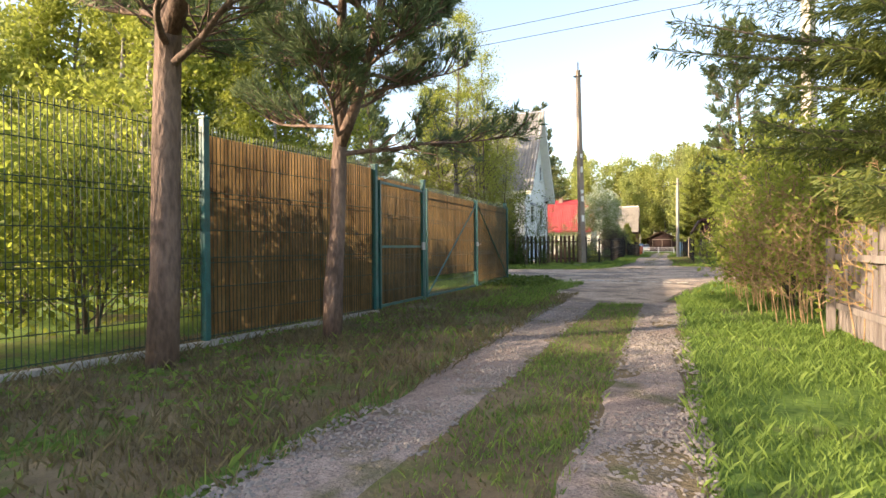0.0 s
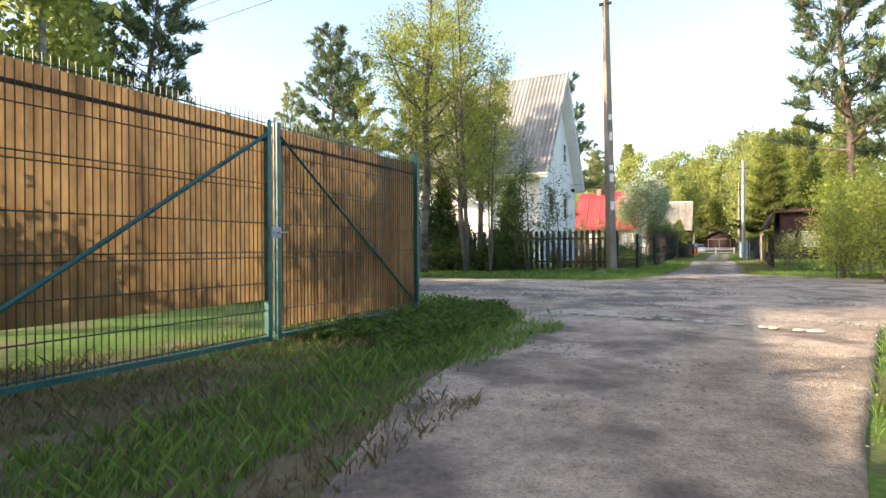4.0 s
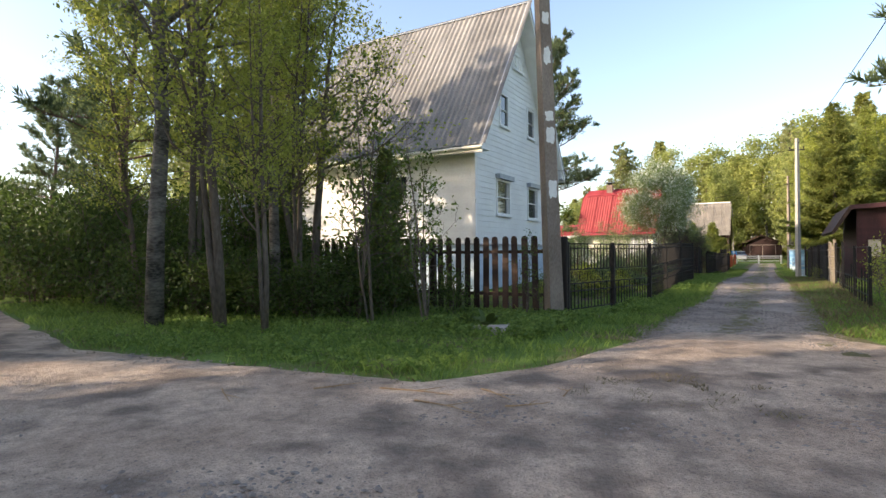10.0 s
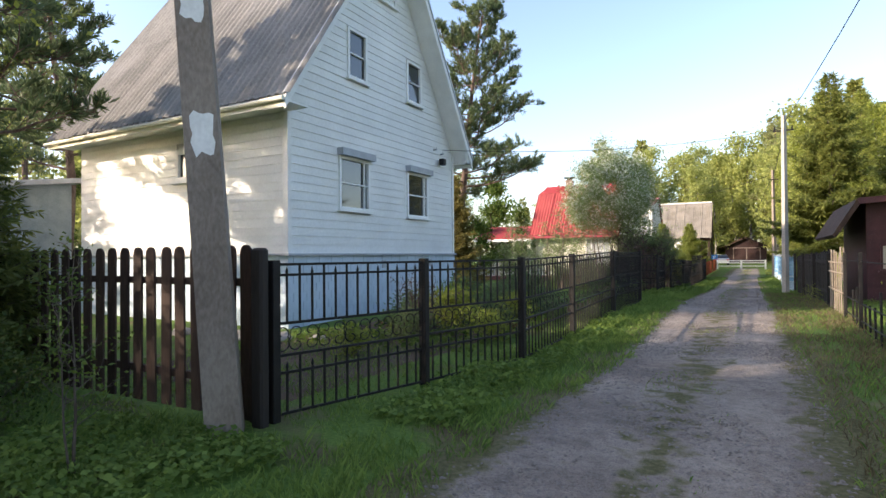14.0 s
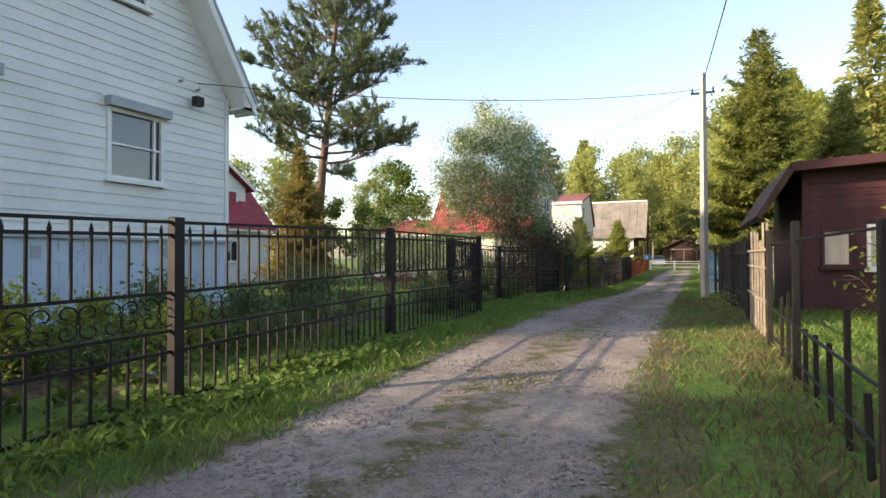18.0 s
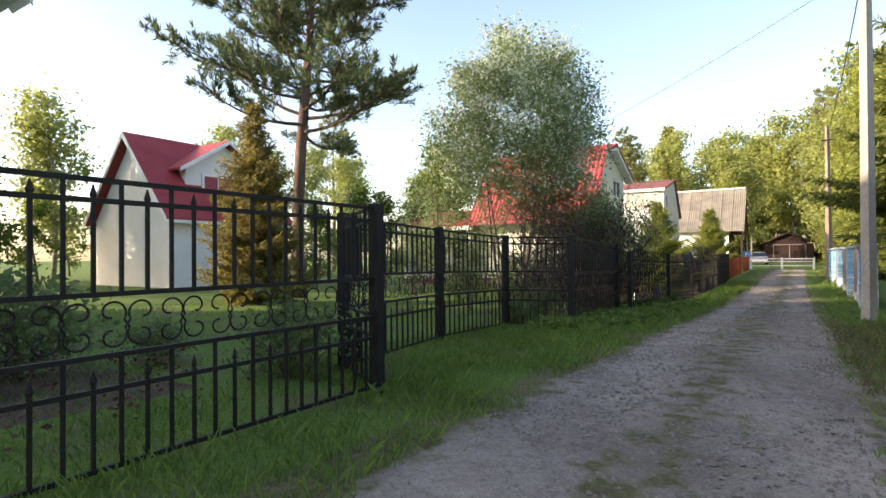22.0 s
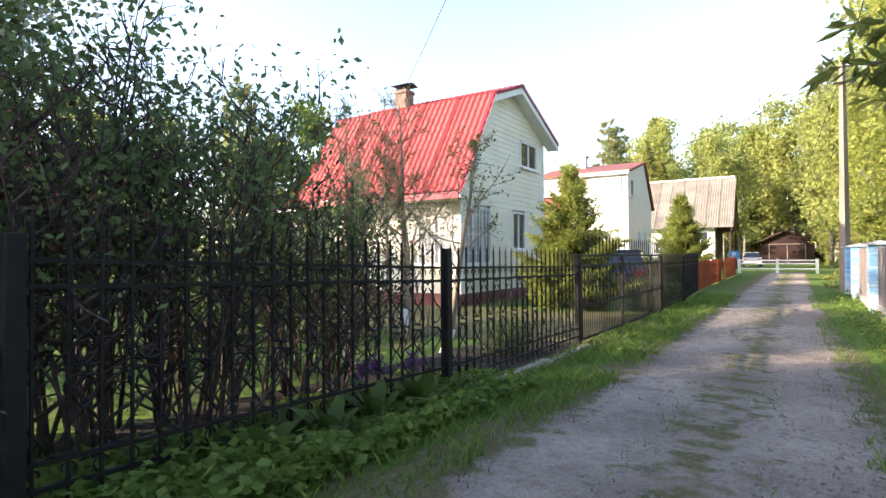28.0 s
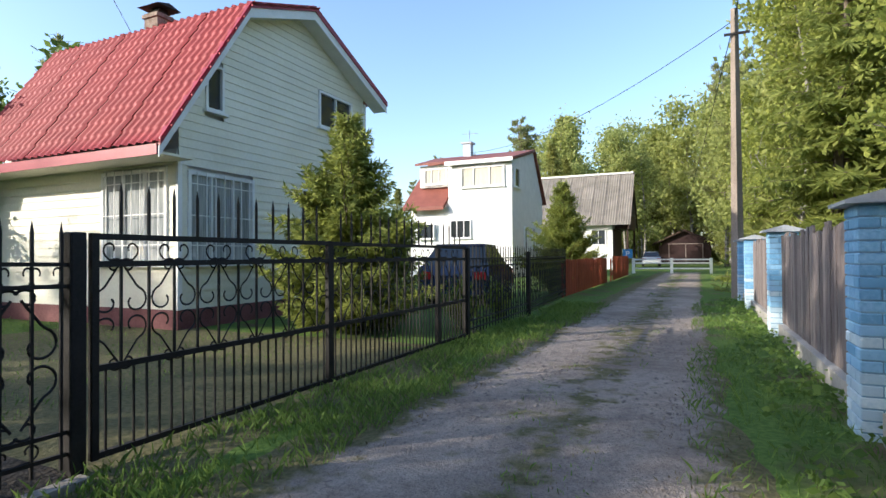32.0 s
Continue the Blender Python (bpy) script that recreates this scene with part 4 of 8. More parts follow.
def ornate_gate(a, b):
    m, ln, dz = between(a, b)
    ob = thing("ornate_gate_leaf", "black wrought-iron gate leaf with scrolls over dense bars", "gate", "ornate gate", m)
    for z in (0.08, 0.58, 1.18, 1.34):
        s = Shape()
        s.box(0.0, -0.018, z - 0.018, ln, 0.018, z + 0.018)
        part("rail", s, M_IRON, ob)
    for x in (0.02, ln - 0.02):
        s = Shape()
        s.box(x - 0.02, -0.02, 0.06, x + 0.02, 0.02, 1.36)
        part("stile", s, M_IRON, ob)
    n = max(int(ln / 0.085), 2)
    low = Shape().box(-0.006, -0.006, 0, 0.006, 0.006, 0.50).mesh("bar", M_IRON)
    for i in range(1, n):
        part("bar", low, None, ob, at=pose(ln * i / n, 0, 0.08))
    k = max(int(ln / 0.17), 2)
    tall = Shape().box(-0.007, -0.007, 0, 0.007, 0.007, 0.60).mesh("bar", M_IRON)
    tip = spike_mesh(0.34)
    for i in range(1, k):
        x = ln * i / k
        part("bar", tall, None, ob, at=pose(x, 0, 0.58))
        part("spike", tip, None, ob, at=pose(x, 0, 1.34))
        if i % 2:
            part("scroll", ORNAMENT, None, ob, at=pose(x, 0, 0.88) @ Matrix.Diagonal((0.95, 1, 0.92, 1)))
            part("scroll", OMEGA, None, ob, at=pose(x, 0, 1.26) @ Matrix.Diagonal((0.9, 1, 1.0, 1)))
    return ob


Q_POSTS = [(-2.24, 44.98), (-2.1, 48.32), (-2.1, 52.0)]
for a_, b_ in zip(Q_POSTS, Q_POSTS[1:]):
    ornate_panel((*a_, gz(a_[1])), (*b_, gz(b_[1])))
for x_, y_, h_ in ((-2.24, 44.98, 1.30), (-2.1, 48.32, 1.36), (-2.1, 52.0, 1.36), (-2.02, 57.55, 1.34), (-2.05, 60.9, 1.3)):
    iron_post(x_, y_, h_, 0.042)
G_POSTS = [(-2.09, 52.08), (-2.04, 54.27), (-2.04, 56.62), (-2.02, 57.5)]
for a_, b_ in zip(G_POSTS, G_POSTS[1:]):
    ornate_gate((*a_, gz(a_[1])), (*b_, gz(b_[1])))
ornate_panel((-2.02, 57.6, gz(57.6)), (-2.05, 60.85, gz(60.9)))
ornate_panel((-2.06, 60.95, gz(60.9)), (-2.35, 65.8, gz(65.8)))


# dark picket fence by the crossroads
def picket_mesh(h, w, t, mat, rounded=True):
    s = Shape()
    top = [(w / 2 * math.cos(a), h - w / 2 + w / 2 * math.sin(a)) for a in np.linspace(0, math.pi, 7)] if rounded else [(w / 2, h), (-w / 2, h)]
    s.prism([(-w / 2, 0), (w / 2, 0)] + top, "y", -t / 2, t / 2)
    return s.mesh("picket", mat)


def picket_fence(a, b, h, w, gap, mat, label, name="picket_fence", rails=(0.3, 1.25), rounded=True, seed=5, ragged=0.0, group=""):
    m, ln, dz = between(a, b)
    ob = thing(name, label, "fence", group, m)
    rng = np.random.default_rng(seed)
    me = picket_mesh(h, w, 0.022, mat, rounded)
    n = int(ln / gap)
    for i in range(n + 1):
        x = ln * i / n
        part("picket", me, None, ob, at=pose(x, rng.uniform(-0.004, 0.004), 0.04 + dz * x / ln, 0, rng.normal() * (0.5 + 20 * ragged), 0) @ Matrix.Diagonal((1, 1, 1 + rng.uniform(-ragged, ragged * 0.5), 1)))
    for z in rails:
        s = Shape()
        s.box(-0.05, 0.013, z, ln + 0.05, 0.055, z + 0.07)
        part("rail", s, mat, ob)
    k = max(int(ln / 2.5), 1)
    for i in range(k + 1):
        s = Shape()
        s.box(ln * i / k - 0.04, 0.057, -0.1, ln * i / k + 0.04, 0.13, h * 0.95)
        part("post", s, mat, ob)
    return ob


picket_fence((-15.0, 23.8, gz(23.8)), (-3.15, 23.85, gz(23.8)), 1.55, 0.135, 0.225, M_DARKWOOD, "dark brown picket fence with rounded tops beside the road", rails=(0.32, 1.22))


WIRE = Shape().box(-0.0032, -0.0032, 0, 0.0032, 0.0032, 1).mesh("wire", M_WIRE)


# green mesh fence with brown sheets at the start
def mesh_panel(a, b, z0, z1, sheet=True, label="green wire mesh panel backed with a brown plastic sheet", name="mesh_fence_panel", step=0.05, back=0.03, sheet_low=0.0):
    m, ln, dz = between(a, b)
    ob = thing(name, label, "fence", "green mesh fence", m)
    n = int(ln / step)
    for i in range(n + 1):
        part("wire", WIRE, None, ob, at=pose(ln * i / n, 0, z0) @ Matrix.Diagonal((1, 1, z1 + 0.07 - z0, 1)))
    zs = sorted({z0 + 0.02, z1, *[z0 + (z1 - z0) * f for f in (0.12, 0.25, 0.37, 0.395, 0.53, 0.69, 0.715, 0.86)]})
    for z in zs:
        w = Shape()
        w.tube([(0, -0.008, z), (ln, -0.008, z)], 0.0055, 5)
        part("wire", w, M_WIRE, ob)
    if sheet:
        w = Shape()
        k = max(int(ln / 0.04), 2)
        lo, hi = z0 + 0.03 + sheet_low, z1 - 0.005
        v = [(ln * i / k, back + 0.004 * math.sin(i * 1.2), z) for i in range(k + 1) for z in (lo, hi)]
        w.add(v, [(2 * i, 2 * i + 2, 2 * i + 3, 2 * i + 1) for i in range(k)])
        part("sheet", w, M_PLASTIC, ob, "brown translucent corrugated plastic sheet")
        if name == "mesh_gate_leaf":
            part("batten", Shape().box(0, back - 0.02, hi - 0.16, ln, back - 0.006, hi - 0.13), M_DARKWOOD, ob)
    return ob


def green_post(x, y, z, h, r=0.04):
    s = Shape()
    s.bevel_box(-r, -r, -0.15, r, r, h, 0.008)
    s.box(-r * 1.15, -r * 1.15, h, r * 1.15, r * 1.15, h + 0.02)
    return solo("fence_post", s, M_GREENPAINT, "square green-painted steel fence post", "post", "green fence posts", at=pose(x, y, z))


FX = -3.05
GREEN_LINE = [(-4.5, -8.6), (-3.95, -5.0), (-3.42, -1.85), (-3.03, 1.12)]
for (x_, y_), h_ in zip(GREEN_LINE, (2.42, 2.42, 2.42, 2.27)):
    green_post(x_, y_, gz(y_), h_)
green_post(FX, 2.97, gz(3), 2.22)
for i_, (a_, b_) in enumerate(zip(GREEN_LINE, GREEN_LINE[1:])):
    mesh_panel((*a_, gz(a_[1])), (*b_, gz(b_[1])), 0.08, 2.26, sheet=i_ >= 2, label="green wire mesh panel backed with a brown plastic sheet" if i_ >= 2 else "open green wire mesh fence panel before the hedge")


def swing_gate(y0, y1, brace_up):
    ob = mesh_panel((FX, y0, gz(5)), (FX, y1, gz(5)), 0.10, 2.05, True, "green steel gate leaf with mesh and brown sheet", "mesh_gate_leaf", sheet_low=0.03 if brace_up is False else 0.3)
    ln = y1 - y0
    for x in (0.03, ln - 0.03):
        part("stile", Shape().box(x - 0.025, -0.03, 0.05, x + 0.025, 0.02, 2.08), M_GREENPAINT, ob)
    for z in (0.08,):
        part("frame_rail", Shape().box(0.03, -0.028, z - 0.02, ln - 0.03, 0.018, z + 0.02), M_GREENPAINT, ob)
    za, zb = (0.12, 1.95) if brace_up else (1.95, 0.12)
    part("brace", Shape().tube([(0.05, -0.03, za), (ln - 0.05, -0.03, zb)], 0.018, 4), M_GREENPAINT, ob, "diagonal green brace")
    return ob


swing_gate(3.07, 5.93, True)
swing_gate(5.99, 8.68, False)
green_post(-3.13, 8.74, gz(8.8), 2.20, 0.045)


# ---- houses ----
def window(parent, plane, at, u0, u1, z0, z1, mullions=(0.5,), transom=None, frame=0.05, out=0.03, glass=None, curtain=0.0, bars=0, sill=True, box=False, trim=None, glassmat=None):
    """A window on a wall: plane 'x' faces +x with u along y, plane 'y' faces -y with u along x."""
    sg = 1 if plane == "x" else -1

    def blk(u_0, u_1, z_0, z_1, d0, d1):
        a, b = at + sg * d0, at + sg * d1
        a, b = min(a, b), max(a, b)
        return (a, u_0, z_0, b, u_1, z_1) if plane == "x" else (u_0, a, z_0, u_1, b, z_1)

    w = new("window")
    w.parent = parent
    tagged(w, "white-framed window")
    fr = Shape()
    for q in ((u0, u1, z1 - frame, z1), (u0, u1, z0, z0 + frame), (u0, u0 + frame, z0 + frame, z1 - frame), (u1 - frame, u1, z0 + frame, z1 - frame)):
        fr.box(*blk(*q, -0.06, out))
    part("frame", fr, trim or M_WHITE, w)
    part("pane", Shape().box(*blk(u0 + frame, u1 - frame, z0 + frame, z1 - frame, -0.045, -0.035)), glassmat or M_GLASS, w)
    for f in mullions:
        u = u0 + (u1 - u0) * f
        part("mullion", Shape().box(*blk(u - 0.018, u + 0.018, z0 + frame, z1 - frame, -0.034, out - 0.012)), trim or M_WHITE, w)
    if transom is not None:
        z = z0 + (z1 - z0) * transom
        part("transom", Shape().box(*blk(u0 + frame, u1 - frame, z - 0.016, z + 0.016, -0.034, out - 0.016)), trim or M_WHITE, w)
    for i in range(bars):
        u = u0 + frame + (u1 - u0 - 2 * frame) * (i + 0.5) / bars
        part("bar", Shape().box(*blk(u - 0.008, u + 0.008, z0, z1, out + 0.012, out + 0.028)), M_WHITE, w)
    if bars:
        for f in (0.2, 0.52, 0.86):
            z = z0 + (z1 - z0) * f
            part("bar", Shape().box(*blk(u0, u1, z - 0.008, z + 0.008, out + 0.029, out + 0.037)), M_WHITE, w)
    if sill:
        part("sill", Shape().box(*blk(u0 - 0.05, u1 + 0.05, z0 - 0.05, z0, -0.02, out + 0.06)), trim or M_WHITE, w)
    if box:
        part("shutter_box", Shape().box(*blk(u0 - 0.04, u1 + 0.06, z1, z1 + 0.16, -0.02, out + 0.14)), M_GREYTRIM, w, "grey roller shutter box")
    return w


def siding(parent, plane, at, z0, z1, span, holes, mat, pitch=0.2, name="board", proud=0.022):
    """Lapped boards on a wall; span(z) gives its edges, holes are (u0, u1, z0, z1)."""
    sg = 1 if plane == "x" else -1
    z = z0
    while z < z1 - 0.02:
        top = min(z + pitch, z1)
        lo, hi = span(z), span(top)
        runs = [(lo[0], lo[1])]
        for u0, u1, a, b in holes:
            if top > a + 0.02 and z < b - 0.02:
                nxt = []
                for r0, r1 in runs:
                    if u1 <= r0 or u0 >= r1:
                        nxt.append((r0, r1))
                    else:
                        if u0 > r0:
                            nxt.append((r0, u0))
                        if u1 < r1:
                            nxt.append((u1, r1))
                runs = nxt
        for r0, r1 in runs:
            if r1 - r0 < 0.04:
                continue
            t0 = hi[0] if r0 == lo[0] else r0
            t1 = hi[1] if r1 == lo[1] else r1
            if t1 - t0 < 0.01:
                t0 = t1 = (t0 + t1) / 2
            c = [(r0, z, 0.0), (r1, z, 0.0), (r1, z, proud), (r0, z, proud), (t0, top, 0.0), (t1, top, 0.0), (t1, top, 0.006), (t0, top, 0.006)]
            v = [(at + sg * d, u, h) if plane == "x" else (u, at + sg * d, h) for u, h, d in c]
            part(name, Shape().add(v, [(0, 1, 2, 3), (3, 2, 6, 7), (4, 7, 6, 5), (0, 3, 7, 4), (1, 5, 6, 2)]), mat, parent)
        z += pitch


def wave_sheet(name, w, h, mat, wave=0.15, amp=0.025, tile=0.0, per=6):
    """A corrugated sheet, w along the ridge and h down the slope, in its own xy plane; tile adds stepped courses."""
    s = Shape()
    nx = max(int(w / wave * per), 2)
    hs = [0.0]
    if tile:
        while hs[-1] < h - 1e-6:
            hs += [min(hs[-1] + tile - 0.02, h), min(hs[-1] + tile, h)]
    else:
        hs = [0.0, h]
    v = []
    for j, y in enumerate(hs):
        for i in range(nx + 1):
            x = w * i / nx
            z = amp * (0.5 + 0.5 * math.cos(x / wave * 6.2832))
            if tile:
                z += 0.0 if j % 2 else 0.03
            v.append((x, y, z))
    n = nx + 1
    s.add(v, [(j * n + i, j * n + i + 1, (j + 1) * n + i + 1, (j + 1) * n + i) for j in range(len(hs) - 1) for i in range(nx)])
    return s.mesh(name, mat, True)


def roof_slope(parent, low, ridge, x0, x1, mat, sheet_w, sheet_h, wave, amp, tile=0.0, name="sheet"):
    """Sheets over a slope whose ridge runs along x: low and ridge are (y, z); rows lap from the eave up."""
    dy, dz = ridge[0] - low[0], ridge[1] - low[1]
    ln = math.hypot(dy, dz)
    rows, cols = max(round(ln / sheet_h), 1), max(round((x1 - x0) / sheet_w), 1)
    h, w = ln / rows, (x1 - x0) / cols
    me = wave_sheet(name, w + wave * 0.5, h + 0.08, mat, wave, amp, tile)
    sgn = 1 if dy > 0 else -1
    tilt = math.degrees(math.atan2(dz, abs(dy)))
    for r in range(rows):
        for c in range(cols):
            f = r / rows
            base = pose(x0 + c * w, low[0] + dy * f, low[1] + dz * f + 0.012 + 0.004 * (r % 2), 0, 0, 0)
            if sgn > 0:
                m = base @ pose(0, 0, 0, tilt, 0, 0)
            else:
                m = pose(x0 + (c + 1) * w, low[0] + dy * f, low[1] + dz * f + 0.012 + 0.004 * (r % 2), 0, 0, 180) @ pose(0, 0, 0, tilt, 0, 0)
            part(name, me, None, parent, at=m @ pose(0, 0, 0.003 * (c % 2)))


# the white house by the crossroads
def build_white_house():
    h = thing("house", "white clapboard house with a steep grey corrugated gable roof", "house", at=pose(0, 0, 0))
    X0, X1, Y0, Y1 = -15.1, -7.45, 28.65, 35.75
    ym, apex = 32.05, 10.40
    part("plinth", Shape().box(X0, Y0 + 0.02, -0.1, X1 - 0.02, Y1, 1.62), M_PLINTH, h, "pale blue-white concrete block plinth")
    bl = Shape().box(0, 0, 0, 0.012, 0.37, 0.18).mesh("block", M_PLINTH)
    bl2 = Shape().box(0, 0, 0, 0.37, 0.012, 0.18).mesh("block", M_PLINTH)
    for r in range(8):
        for c in range(18):
            part("block", bl, None, h, at=pose(X1 - 0.018, Y0 + 0.06 + c * 0.39 + (0.1 if r % 2 else 0), 0.1 + r * 0.19))
        for c in range(14):
            part("block", bl2, None, h, at=pose(X1 - 0.5 - c * 0.39 - (0.15 if r % 2 else 0), Y0 + 0.006, 0.1 + r * 0.19))
    part("drip_ledge", Shape().box(X1 - 0.02, Y0 - 0.06, 1.62, X1 + 0.07, Y1 + 0.06, 1.67), M_GREYTRIM, h)
    part("drip_ledge", Shape().box(X0, Y0 - 0.07, 1.62, X1 - 0.022, Y0 + 0.02, 1.67), M_GREYTRIM, h)
    eave, near_pitch, far_pitch = 5.25, 1.4625, 1.506
    part("wall", Shape().prism([(Y0 + 0.12, 1.6), (Y1 - 0.12, 1.6), (Y1 - 0.12, 4.6), (ym, apex - 0.4), (Y0 + 0.12, eave - 0.15)], "x", X0 + 0.12, X1 - 0.12), M_WHITE, h)

    def span(z):
        return (max(Y0 + 0.05, ym - (apex - 0.12 - z) / near_pitch), min(Y1 - 0.05, ym + (apex - 0.12 - z) / far_pitch))

    wins = [(30.25, 31.40, 2.68, 3.92), (33.08, 34.18, 2.66, 3.90), (30.58, 31.32, 5.80, 7.0), (33.10, 33.86, 5.83, 6.98)]
    siding(h, "x", X1 - 0.03, 1.67, 10.1, span, wins, M_SIDING, 0.185)
    for i, (a, b, c, d) in enumerate(wins):
        window(h, "x", X1 - 0.01, a, b, c, d, (0.82,) if i < 2 else (), 0.5, 0.07, 0.03, box=i < 2, trim=M_WHITE)
    w = window(h, "x", X1 - 0.01, 31.8, 32.6, 8.15, 8.75, (0.33, 0.66), None, 0.06)
    small = [(-11.02, -9.96, 3.36, 4.11)]
    siding(h, "y", Y0 + 0.03, 1.67, 4.72, lambda z: (X0 + 0.03, X1 - 0.05), small, M_SIDING, 0.185)
    window(h, "y", Y0 + 0.01, *small[0], (), None, 0.11)
    for y, top in ((Y0 - 0.01, 5.2), (Y1 - 0.09, 4.7)):
        part("corner_board", Shape().box(X1 - 0.03, y, 1.67, X1 + 0.012, y + 0.10, top), M_WHITE, h)
    part("corner_board", Shape().box(X1 - 0.13, Y0 - 0.012, 1.67, X1 - 0.031, Y0 + 0.03, 4.6), M_WHITE, h)
    # roof with overhang, bargeboards, soffit and gutter
    ov, ry0, ry1 = 0.55, 28.05, 36.0
    z0, z1 = apex - (ym - ry0) * near_pitch, apex - (ry1 - ym) * far_pitch
    roof_slope(h, (ry0, z0 + 0.12), (ym, apex + 0.12), X0 - 0.4, X1 + ov, M_SLATE, 1.1, 1.75, 0.22, 0.05)
    roof_slope(h, (ry1, z1 + 0.12), (ym, apex + 0.12), X0 - 0.4, X1 + ov, M_SLATE, 1.1, 1.75, 0.22, 0.05)
    for sy, sz in ((ry0, z0), (ry1, z1)):
        part("bargeboard", Shape().add([(X1 + ov + d, y, z) for d in (-0.03, 0.0) for y, z in ((sy, sz - 0.14), (ym, apex - 0.14), (ym, apex + 0.11), (sy, sz + 0.11))], [(0, 1, 2, 3), (7, 6, 5, 4), (0, 4, 5, 1), (1, 5, 6, 2), (2, 6, 7, 3), (3, 7, 4, 0)]), M_WHITE, h)
        part("verge_trim", Shape().add([(X1 + ov + d, y, z) for d in (-0.06, 0.025) for y, z in ((sy, sz + 0.10), (ym, apex + 0.10), (ym, apex + 0.19), (sy, sz + 0.19))], [(0, 1, 2, 3), (7, 6, 5, 4), (0, 4, 5, 1), (1, 5, 6, 2), (2, 6, 7, 3), (3, 7, 4, 0)]), M_GREYTRIM, h)
        part("verge_soffit", Shape().add([(x, y, z) for x in (X1 - 0.05, X1 + ov - 0.03) for y, z in ((sy, sz - 0.10), (ym, apex - 0.10), (ym, apex - 0.06), (sy, sz - 0.06))], [(0, 1, 2, 3), (7, 6, 5, 4), (0, 4, 5, 1), (1, 5, 6, 2), (2, 6, 7, 3), (3, 7, 4, 0)]), M_WHITE, h)
    part("eave_soffit", Shape().box(X0 - 0.4, ry0 + 0.02, z0 + 0.02, X1 + ov - 0.04, Y0 + 0.05, z0 + 0.06), M_WHITE, h)
    part("eave_soffit", Shape().box(X0 - 0.4, Y1 - 0.02, z1 - 0.02, X1 + ov - 0.04, ry1 - 0.02, z1 + 0.02), M_WHITE, h)
    part("eave_return", Shape().prism([(ry1 - 0.02, z1 - 0.02), (Y1 - 0.02, z1 - 0.02), (Y1 - 0.02, z1 + 0.36)], "x", X1 + ov - 0.12, X1 + ov - 0.04), M_WHITE, h)
    part("fascia", Shape().box(X0 - 0.4, ry0 - 0.01, z0 - 0.08, X1 + ov - 0.035, ry0 + 0.018, z0 + 0.08), M_CREAM, h)
    gut = Shape()
    gut.tube([(X0 - 0.4, ry0 - 0.06, z0 + 0.05), (X1 + ov, ry0 - 0.06, z0 + 0.05)], 0.05, 8)
    part("gutter", gut, M_CREAM, h, "pale gutter along the eave")
    part("ridge_cap", Shape().prism([(ym - 0.12, apex + 0.10), (ym, apex + 0.20), (ym + 0.12, apex + 0.10)], "x", X0 - 0.4, X1 + ov), M_GREYTRIM, h)
    part("vent", Shape().box(X1 - 0.005, 31.9, 1.3, X1 + 0.015, 32.05, 1.5), M_GREYTRIM, h)
    part("vent", Shape().box(X1 - 0.005, 34.2, 1.3, X1 + 0.015, 34.35, 1.5), M_GREYTRIM, h)
    return h


build_white_house()


def lamp_box(x, y, z):
    ob = thing("wall_lamp", "small dark floodlight box on the white gable", "lamp", at=pose(x, y, z))
    part("body", Shape().box(0.04, -0.09, -0.09, 0.18, 0.09, 0.09), M_IRON, ob)
    part("bracket", Shape().box(0.0, -0.03, -0.04, 0.04, 0.03, 0.04), M_GREYTRIM, ob)
    part("insulator", Shape().tube([(0.0, -0.35, 0.32), (0.1, -0.35, 0.32), (0.1, -0.35, 0.40)], 0.025, 6), M_GREYTRIM, ob)
    part("insulator", Shape().tube([(0.0, 0.05, 0.25), (0.1, 0.05, 0.25), (0.1, 0.05, 0.33)], 0.025, 6), M_GREYTRIM, ob)
    return ob


lamp_box(-7.43, 34.85, 4.40)


